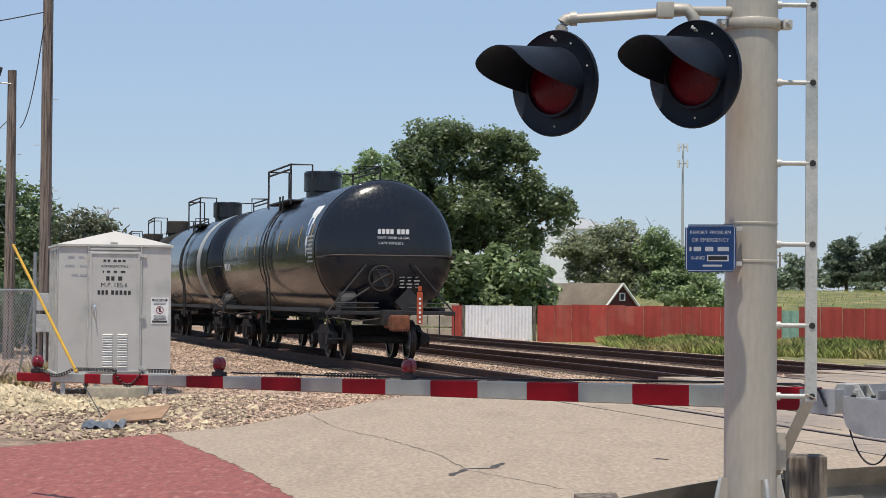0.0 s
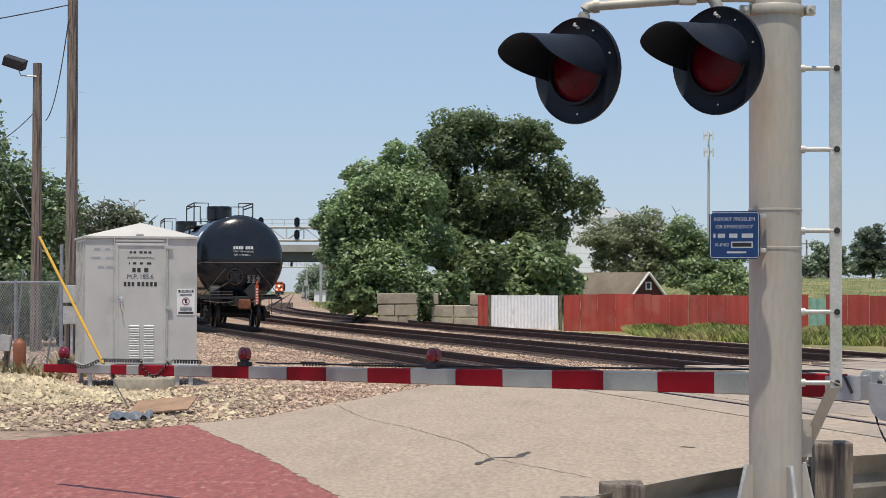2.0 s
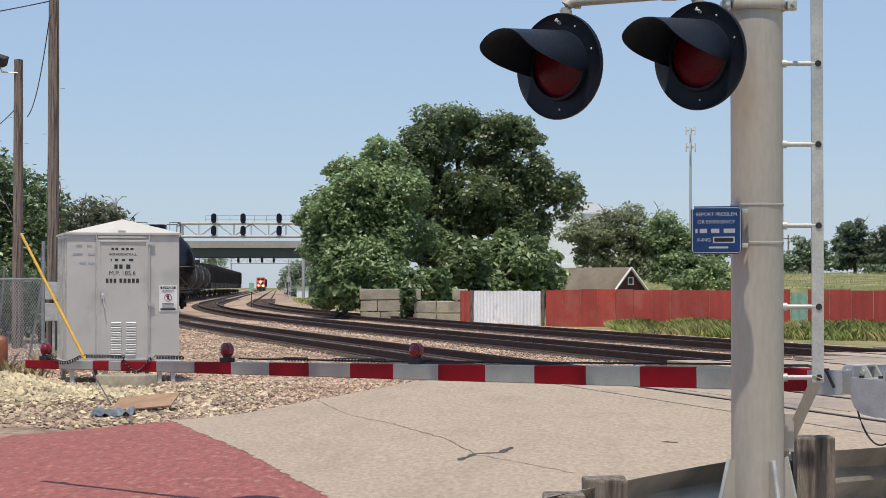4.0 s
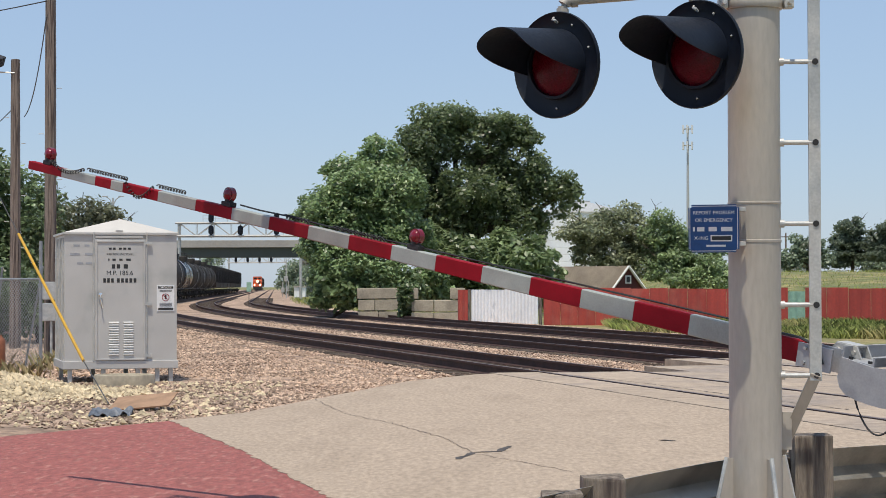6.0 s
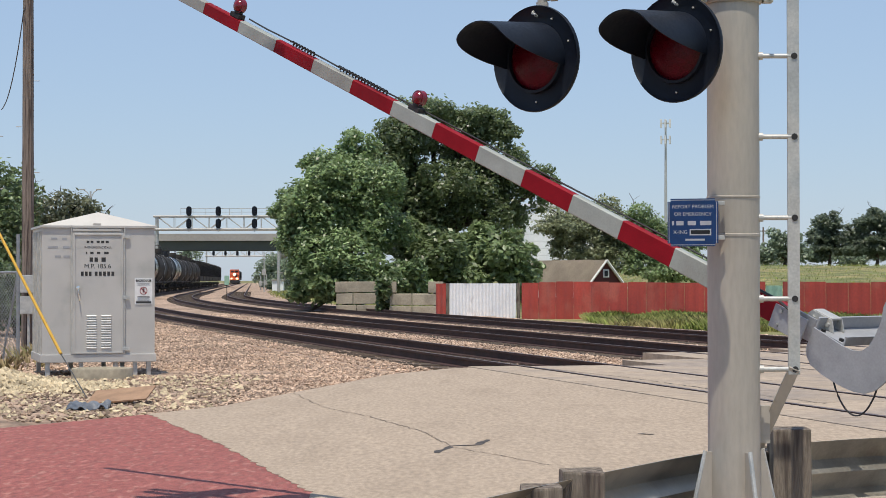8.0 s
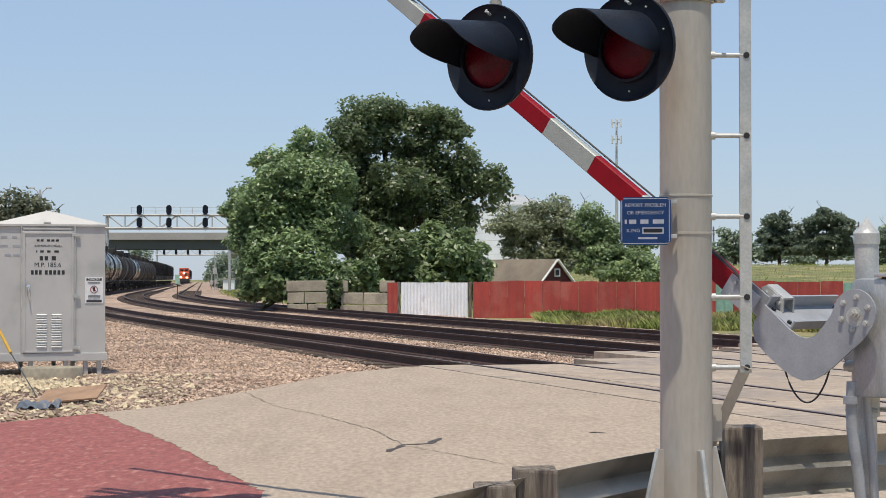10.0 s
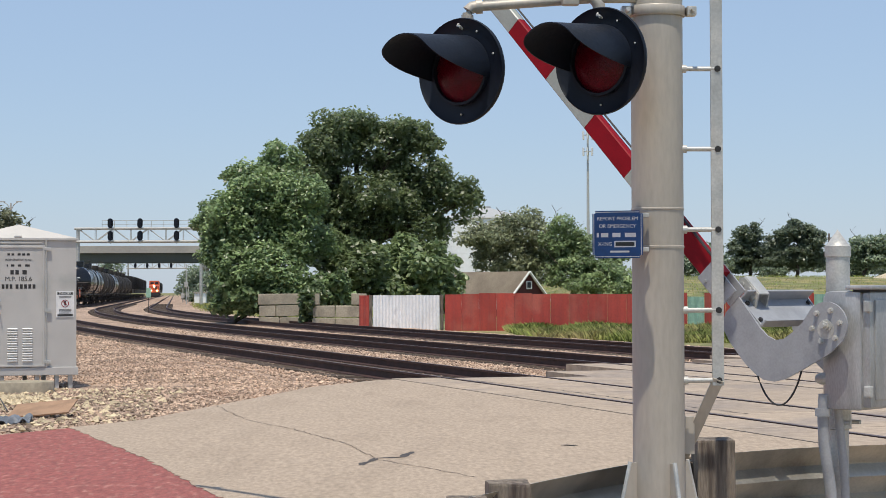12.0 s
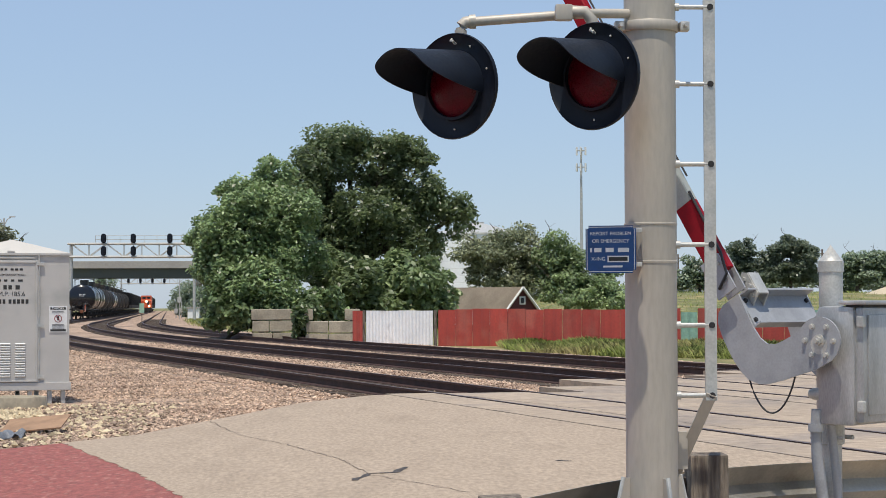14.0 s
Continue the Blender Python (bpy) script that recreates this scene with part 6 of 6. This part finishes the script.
def comms_tower():
    x, y = 49.436, 420.0
    t = thing("comms_tower", pose(x, y, 0), "slim grey mobile-phone mast with antenna clusters", "mast")
    H = 34.156
    part("pole", rod(B(), (0, 0, -0.5), (0, 0, H), 0.42, 0.2, seg=10), "galv", t)
    for z in (H - 0.6, H - 4.0):
        for k in range(6):
            a = math.tau * k / 6 + 0.3
            part("antenna", box(B(), (1.05 * math.cos(a), 1.05 * math.sin(a), z), (0.3, 0.25, 1.7), 0.03), "post_white", t)
        part("antenna_ring", lathe(B(), [(0.9, 0), (1.0, 0), (1.0, 0.12), (0.9, 0.12), (0.9, 0)], 16, pose(0, 0, z)), "galv", t)


comms_tower()


def overpass():
    t = thing("road_overpass", Matrix.Identity(4), "long concrete road bridge with dark steel girders", "bridge")
    y = 400.0
    z0, z1, z2 = 7.117, 9.007, 10.118
    part("girder", box(B(), (-60, y, (z0 + z1) / 2), (190, 0.7, z1 - z0), 0.05), "girder", t, "dark green steel girder")
    part("girder", box(B(), (-60, y + 11, (z0 + z1) / 2), (190, 0.7, z1 - z0), 0.05), "girder", t, "dark green steel girder")
    part("deck", box(B(), (-60, y + 5.5, z1 + 0.15), (190, 13.4, 0.3), 0.05), "bridge", t)
    part("parapet", box(B(), (-60, y - 1.1, (z1 + z2) / 2 + 0.1), (190, 0.3, z2 - z1 + 0.3), 0.05), "bridge", t, "pale concrete parapet")
    part("parapet", box(B(), (-60, y + 12, (z1 + z2) / 2 + 0.1), (190, 0.3, z2 - z1 + 0.3), 0.05), "bridge", t, "pale concrete parapet")
    for x in (-28.694, -66.0, -96.0, 8.0):
        for q in (1, 9.5):
            part("pier", rod(B(), (x, y + q, -0.5), (x, y + q, z0), 0.55, seg=16), "bridge", t)
        part("pier_cap", box(B(), (x, y + 5.5, z0 - 0.5), (1.3, 12, 1.0), 0.1), "bridge", t)


overpass()


def gantry(y, xl, xr, zb, zt, heads, label):
    t = thing("signal_gantry", Matrix.Identity(4), label, "signal gantry", "signal gantries")
    for x in (xl, xr):
        for q in (-0.4, 0.4):
            part("leg", rod(B(), (x, y + q, -0.4), (x, y + q, zt), 0.16, seg=10), "galv", t)
        for k in range(6):
            z = 0.4 + (zt - 0.8) * k / 6
            part("leg_lattice", rod(B(), (x, y - 0.4, z), (x, y + 0.4, z + (zt - 0.8) / 6), 0.05, seg=6), "galv", t)
    for q in (-0.55, 0.55):
        for z, r in ((zb, 0.15), (zt, 0.13)):
            part("chord", rod(B(), (xl - 0.4, y + q, z), (xr + 0.4, y + q, z), r, seg=8), "galv", t)
        n = max(4, int((xr - xl) / 2.0))
        for k in range(n):
            x0, x1 = xl + (xr - xl) * k / n, xl + (xr - xl) * (k + 1) / n
            part("lattice", rod(B(), (x0, y + q, zb if k % 2 else zt), (x1, y + q, zt if k % 2 else zb), 0.05, seg=6), "galv", t)
            part("lattice_upright", rod(B(), (x0, y + q, zb), (x0, y + q, zt), 0.04, seg=6), "galv", t)
    for z in (zt + 0.5, zt + 0.95):
        part("walkway_rail", rod(B(), (xl + (xr - xl) * 0.2, y - 0.6, z), (xr, y - 0.6, z), 0.03, seg=6), "galv", t)
    for k in range(9):
        x = xl + (xr - xl) * (0.2 + 0.1 * k)
        part("rail_post", rod(B(), (x, y - 0.6, zt), (x, y - 0.6, zt + 0.95), 0.03, seg=6), "galv", t)
    for x in heads:
        for z in (zt + 0.62, (zb + zt) / 2 - 0.1):
            bm = B()
            plate(bm, [(0.33 * math.cos(radians(a)), 0.36 * math.sin(radians(a)) + (0.22 if a < 180 else -0.22)) for a in range(0, 360, 20)], 0.1, pose(x, y - 0.85, z))
            hd = part("signal_head", bm, "black", t, "oval black signal head")
            for dz in (0.3, 0, -0.3):
                part("signal_hood", rod(B(), (x, y - 0.9, z + dz), (x, y - 1.2, z + dz), 0.17, seg=10), "black", hd)
        part("head_pole", rod(B(), (x, y - 0.75, zb - 0.3), (x, y - 0.75, zt + 1.2), 0.06, seg=6), "galv", t)


gantry(245, -32.441, -17.81, 7.4, 8.967, (-28.516, -24.994, -20.658), "pale steel signal gantry with three pairs of black heads")
gantry(520, -56.208, -37.94, 7.403, 8.993, (-54.339, -51.32, -48.3, -45.279), "distant pale steel signal gantry over the tracks")


def small_far_things():
    t = thing("street_lamp", pose(-26.41, 160, -0.3), "tall double-armed grey street lamp", "street lamp")
    H = 8.329 + 0.3
    part("pole", rod(B(), (0, 0, 0), (0, 0, H), 0.12, 0.07, seg=8), "galv", t)
    for s in (-1, 1):
        part("arm", tube(B(), [(0, 0, H - 0.6), (s * 0.25, 0, H - 0.1), (s * 0.55, 0, H + 0.1)], 0.04, 6), "galv", t)
        part("lamp_head", box(B(), (s * 0.65, 0, H + 0.12), (0.45, 0.16, 0.1), 0.03), "galv", t)
    t = thing("trackside_post", pose(-14.724, 150, -0.2), "thin pole with a small pale green sign", "sign post")
    part("pole", rod(B(), (0, 0, 0), (0, 0, 1.5), 0.03, seg=6), "dark", t)
    part("plate", box(B(), (0, -0.04, 1.5), (0.35, 0.03, 0.7), 0.02), "fence_green", t)
    for x, y, h in ((-20.771, 260, 5.2), (-23.634, 300, 2.5), (-24.464, 300, 2.2)):
        t = thing("trackside_mast", pose(x, y, -0.3), "slim trackside equipment mast", "mast")
        part("pole", rod(B(), (0, 0, 0), (0, 0, h), 0.08, seg=6), "galv", t)
        part("box", box(B(), (0, -0.1, h * 0.5), (0.5, 0.3, 0.7), 0.03), "galv", t)
    for x, y, w, h, mt in ((-20.561, 300, 2.2, 2.6, "post_white"), (-21.16, 290, 1.6, 1.5, "silo")):
        t = thing("equipment_shed", pose(x, y, -0.3), "small pale equipment shed beside the tracks", "shed")
        part("wall", box(B(), (0, 0, h / 2), (w, 2, h), 0.03), mt, t)
        part("roof", box(B(), (0, 0, h + 0.08), (w + 0.3, 2.3, 0.16), 0.03), "bridge", t)
    t = thing("sand_heap", pose(46.706, 170, 2.1), "pale heap of sand in the field", "heap")
    part("mound", lathe(B(), [(0, 0.95), (0.8, 0.85), (1.8, 0.5), (3.0, 0.1), (3.8, -0.3)], 32), "sand", t)
    for px_x, y, h in ((52.316, 220, 5.5), (60.575, 230, 4.5), (43.084, 260, 6.0)):
        t = thing("far_utility_pole", pose(px_x, y, 2.0), "distant thin timber utility pole", "utility pole")
        part("shaft", rod(B(), (0, 0, 0), (0, 0, h), 0.14, 0.1, seg=8), "pole", t)
        part("crossarm", box(B(), (0, 0, h - 0.5), (1.8, 0.1, 0.12), 0.01), "pole", t)
    t = thing("far_house", pose(39.084, 230, 2.0), "distant low white building", "house")
    part("wall", box(B(), (0, 0, 0.7), (4, 3, 1.4), 0.03), "post_white", t)
    part("roof", box(B(), (0, 0, 1.5), (4.4, 3.4, 0.25), 0.05), "roof", t)


small_far_things()


# ---- loose stone, grass and weeds ----
def scatter(name, pts, sizes, material, label, category, seed, flat=0.7):
    """Many small angular stones in one mesh."""
    rng = np.random.default_rng(seed)
    n = len(pts)
    base = np.array([(1, 0, 0), (-1, 0, 0), (0, 1, 0), (0, -1, 0), (0, 0, 1), (0, 0, -1)], float)
    v = base[None] * rng.uniform(0.55, 1.2, (n, 6, 1)) + rng.normal(size=(n, 6, 3)) * 0.22
    a = rng.uniform(0, math.tau, n)
    ca, sa = np.cos(a)[:, None], np.sin(a)[:, None]
    x, y, z = v[..., 0] * ca - v[..., 1] * sa, v[..., 0] * sa + v[..., 1] * ca, v[..., 2] * flat
    v = np.stack([x, y, z], 2) * np.asarray(sizes)[:, None, None] + np.asarray(pts)[:, None, :]
    f = np.array([(0, 2, 4), (2, 1, 4), (1, 3, 4), (3, 0, 4), (2, 0, 5), (1, 2, 5), (3, 1, 5), (0, 3, 5)])
    faces = (np.arange(n)[:, None, None] * 6 + f[None]).reshape(-1, 3)
    me = bpy.data.meshes.new(name)
    me.from_pydata(v.reshape(-1, 3).tolist(), [], faces.tolist())
    me.materials.append(M[material])
    return tagged(new(name, me), label, category, kind="stuff")


def on_road(x, y):
    """True on the paved side of the road's edge."""
    for (x0, y0), (x1, y1) in zip(ROAD_EDGE, ROAD_EDGE[1:]):
        if x0 <= x < x1:
            return y < y0 + (y1 - y0) * (x - x0) / (x1 - x0)
    return False


ROAD_EDGE = [(-14, 17), (-4.643, 21.139)] + EDGE + [(1.9, 31.9), (3.0, 32.4), (4.4, 35.0), (6.0, 37.0), (9, 42), (40, 60)]


def stones():
    rng = np.random.default_rng(5)
    pts, sz, oily, oily_sz = [], [], [], []
    while len(pts) < 72000:
        y = 24 + 66 * rng.random() ** 1.7
        d = rng.uniform(-8.5, 12.6)
        p = beside(y, d)
        if on_road(p.x, p.y - 0.05) or (p.x < -3.6 and p.y < 30.5):
            continue
        near = min(abs(d - t) for t in TRACKS)
        if abs(near - 0.7525) < 0.09:
            continue
        z = -0.228 + 0.015 * noise.noise((p.y * 0.4, d, 3))
        if d > -2.2:
            z += 0.015 + (0.0 if near < 1.5 else 0.03)
        r = rng.uniform(0.014, 0.038) * (1 + max(0, y - 45) * 0.012)
        if near < 1.15 and rng.random() < 0.9:
            oily.append((p.x, p.y, z + r * 0.3))
            oily_sz.append(r)
            continue
        pts.append((p.x, p.y, z + r * 0.3))
        sz.append(r)
    scatter("oily_stones", oily, oily_sz, "darkstone", "dark oil-stained ballast stones between the rails", "gravel", 15)
    scatter("ballast_stones", pts, sz, "stone", "loose brown and pinkish crushed ballast stones", "gravel", 5)
    # pale limestone in front of the housing
    pts, sz, grey = [], [], []
    while len(pts) < 9500:
        if len(pts) < 6500:
            x, y = rng.normal(-6.6, 1.0), rng.normal(28.9, 1.0)
        else:
            x, y = rng.uniform(-9.5, -2.6), rng.uniform(22.5, 33.0)
        if on_road(x, y - 0.1):
            continue
        h = 0.3 * math.exp(-((x + 6.7) / 1.2) ** 2 - ((y - 29.0) / 1.1) ** 2) + 0.03 * math.exp(-((x + 5.0) / 0.9) ** 2 - ((y - 29.2) / 1.2) ** 2)
        r = rng.uniform(0.015, 0.06)
        if h < 0.02 and rng.random() < 0.75:
            if rng.random() < 0.8:
                grey.append((x, y, -0.22 + h + r * 0.3))
            continue
        r *= 1.0 + 2.2 * h
        pts.append((x, y, -0.22 + h + r * 0.3))
        sz.append(r)
    scatter("grey_gravel", grey, rng.uniform(0.012, 0.04, len(grey)), "stone", "grey-brown gravel before the housing", "gravel", 7)
    scatter("limestone_rubble", pts, sz, "paleston", "heap of pale yellowish limestone rubble", "gravel", 6)


stones()


def rubble_mound():
    bm = B()
    g = {}
    for i in range(41):
        for j in range(33):
            x, y = -15 + 12.4 * i / 40, 16.0 + 19 * j / 32
            h = 0.29 * math.exp(-((x + 6.7) / 1.2) ** 2 - ((y - 29.0) / 1.1) ** 2) + 0.03 * math.exp(-((x + 5.0) / 0.9) ** 2 - ((y - 29.2) / 1.2) ** 2)
            g[i, j] = bm.verts.new((x, y, -0.25 if on_road(x, y - 0.65) else -0.215 + h + 0.012 * noise.noise((x * 3, y * 3, 0))))
    for i in range(40):
        for j in range(32):
            c = g[i, j].co
            if not on_road(c.x, c.y + 1.2):
                bm.faces.new((g[i, j], g[i + 1, j], g[i + 1, j + 1], g[i, j + 1]))
    bmesh.ops.delete(bm, geom=[v for v in bm.verts if not v.link_faces], context="VERTS")
    tagged(smooth(part("rubble_mound", bm, "ballast")), "low mound of pale rubble and dust", "gravel", kind="stuff")


rubble_mound()


def blades(name, pts, heights, material, label, seed):
    """Tufts of thin bent blades in one mesh."""
    rng = np.random.default_rng(seed)
    n = len(pts)
    a = rng.uniform(0, math.tau, n)
    lean = rng.uniform(0.1, 0.55, n)
    p = np.asarray(pts, float)
    h = np.asarray(heights)[:, None]
    side = np.stack([np.cos(a), np.sin(a), np.zeros(n)], 1)
    tip = np.stack([-np.sin(a) * lean, np.cos(a) * lean, np.ones(n)], 1)
    w = h * 0.06
    v = np.stack([p - side * w, p + side * w, p + tip * h * 0.55 + side * w * 0.7, p + (tip * np.array([1.7, 1.7, 0.95])) * h], 1)
    f = np.array([(0, 1, 2), (0, 2, 3)])
    faces = (np.arange(n)[:, None, None] * 4 + f[None]).reshape(-1, 3)
    me = bpy.data.meshes.new(name)
    me.from_pydata(v.reshape(-1, 3).tolist(), [], faces.tolist())
    me.materials.append(M[material])
    return tagged(new(name, me), label, "grass", kind="stuff")


def grass():
    rng = np.random.default_rng(9)
    pts, h = [], []
    # rank grass before the red fence
    while len(pts) < 100000:
        u = rng.random()
        x = 6.0 + 22 * u
        yf = 85 - (x - 0.2) * 0.98
        y = max(yf - 17.0 * rng.random() ** 1.4 * (0.8 + 0.4 * u) - 0.2, 48)
        xx, m = track(y)
        if (x - xx) / 1.03 < 11.2:
            continue
        k = 0.5 + noise.noise((x * 0.5, y * 0.4, 2))
        if rng.random() > k + 0.45:
            continue
        pts.append((x, y, ground_z(x, y) - 0.03))
        h.append(rng.uniform(0.08, 0.34) * (0.5 + max(k, 0)))
    blades("fence_grass", pts, h, "blade", "rank green and straw-coloured grass before the fence", 9)
    # the rise beyond the fence
    pts, h = [], []
    while len(pts) < 22000:
        x, y = rng.uniform(12, 60), rng.uniform(95, 240)
        pts.append((x, y, ground_z(x, y) - 0.03))
        h.append(rng.uniform(0.1, 0.26))
    blades("field_grass", pts, h, "blade", "long green grass on the rise beyond the fence", 10)
    # weeds by the yard and beside the track
    pts, h = [], []
    while len(pts) < 2200:
        x, y = rng.uniform(-13, -6.9), rng.uniform(33.5, 43)
        if noise.noise((x, y * 0.6, 1)) < 0.05:
            continue
        pts.append((x, y, -0.28))
        h.append(rng.uniform(0.08, 0.4))
    blades("yard_weeds", pts, h, "dryblade", "dry weeds along the yard fence", 11)
    pts, h = [], []
    while len(pts) < 9000:
        y = rng.uniform(100, 260)
        p = beside(y, rng.uniform(12.5, 24))
        pts.append((p.x, p.y, ground_z(p.x, p.y) - 0.03))
        h.append(rng.uniform(0.1, 0.3))
    blades("verge_grass", pts, h, "blade", "dry verge grass beside the far tracks", 12)


grass()


# ---- what moves ----
GATE_ROWS = ((0, -0.9), (3.2, -0.9), (4.2, -0.8), (4.6, 0.3), (5.0, 2.75), (5.5, 6.62), (6, 10.34), (6.5, 13.88), (7, 17.24), (7.5, 20.47), (8, 23.59), (8.5, 26.65), (9, 29.59),
             (9.5, 32.5), (10, 35.4), (10.5, 38.2), (11, 41.0), (11.5, 43.8), (12, 46.6), (12.5, 49.4), (13, 52.2), (13.5, 55.0), (14, 57.8))
# y of the last car's rear end, and of the engine's nose
REAR = ((0, 45.5), (1, 59.5), (2, 73.6), (3, 88.0), (14, 242.0))
NOSE = ((0, 764.0), (14, 557.0))


def along(rows_, t):
    return float(np.interp(t, [r[0] for r in rows_], [r[1] for r in rows_]))


def arc(y):
    return float(np.interp(y, ARC_Y, ARC_S))


def motions():
    walk(gate, [(t, GATE @ pose(0, 0, 0, 0, -a, 0)) for t, a in GATE_ROWS])
    # the cable hangs from the bracket and rises with it
    walk(cable_loop, [(t, pose(0, 0, z)) for t, z in ((0, -0.26), (4.4, -0.26), (6.5, -0.2), (9, -0.12), (11.5, -0.05), (14, 0))])
    steps = [0.5 * i for i in range(29)]
    for car, back in train:
        walk(car, [(t, on_track(arc(along(REAR, t)) + 7.9 + back, 0.0, 5.9)) for t in steps])
    for car, back in second_train:
        walk(car, [(t, on_track(arc(along(NOSE, t)) + 10.7 + back, 4.7, 6.2)) for t in steps])


motions()
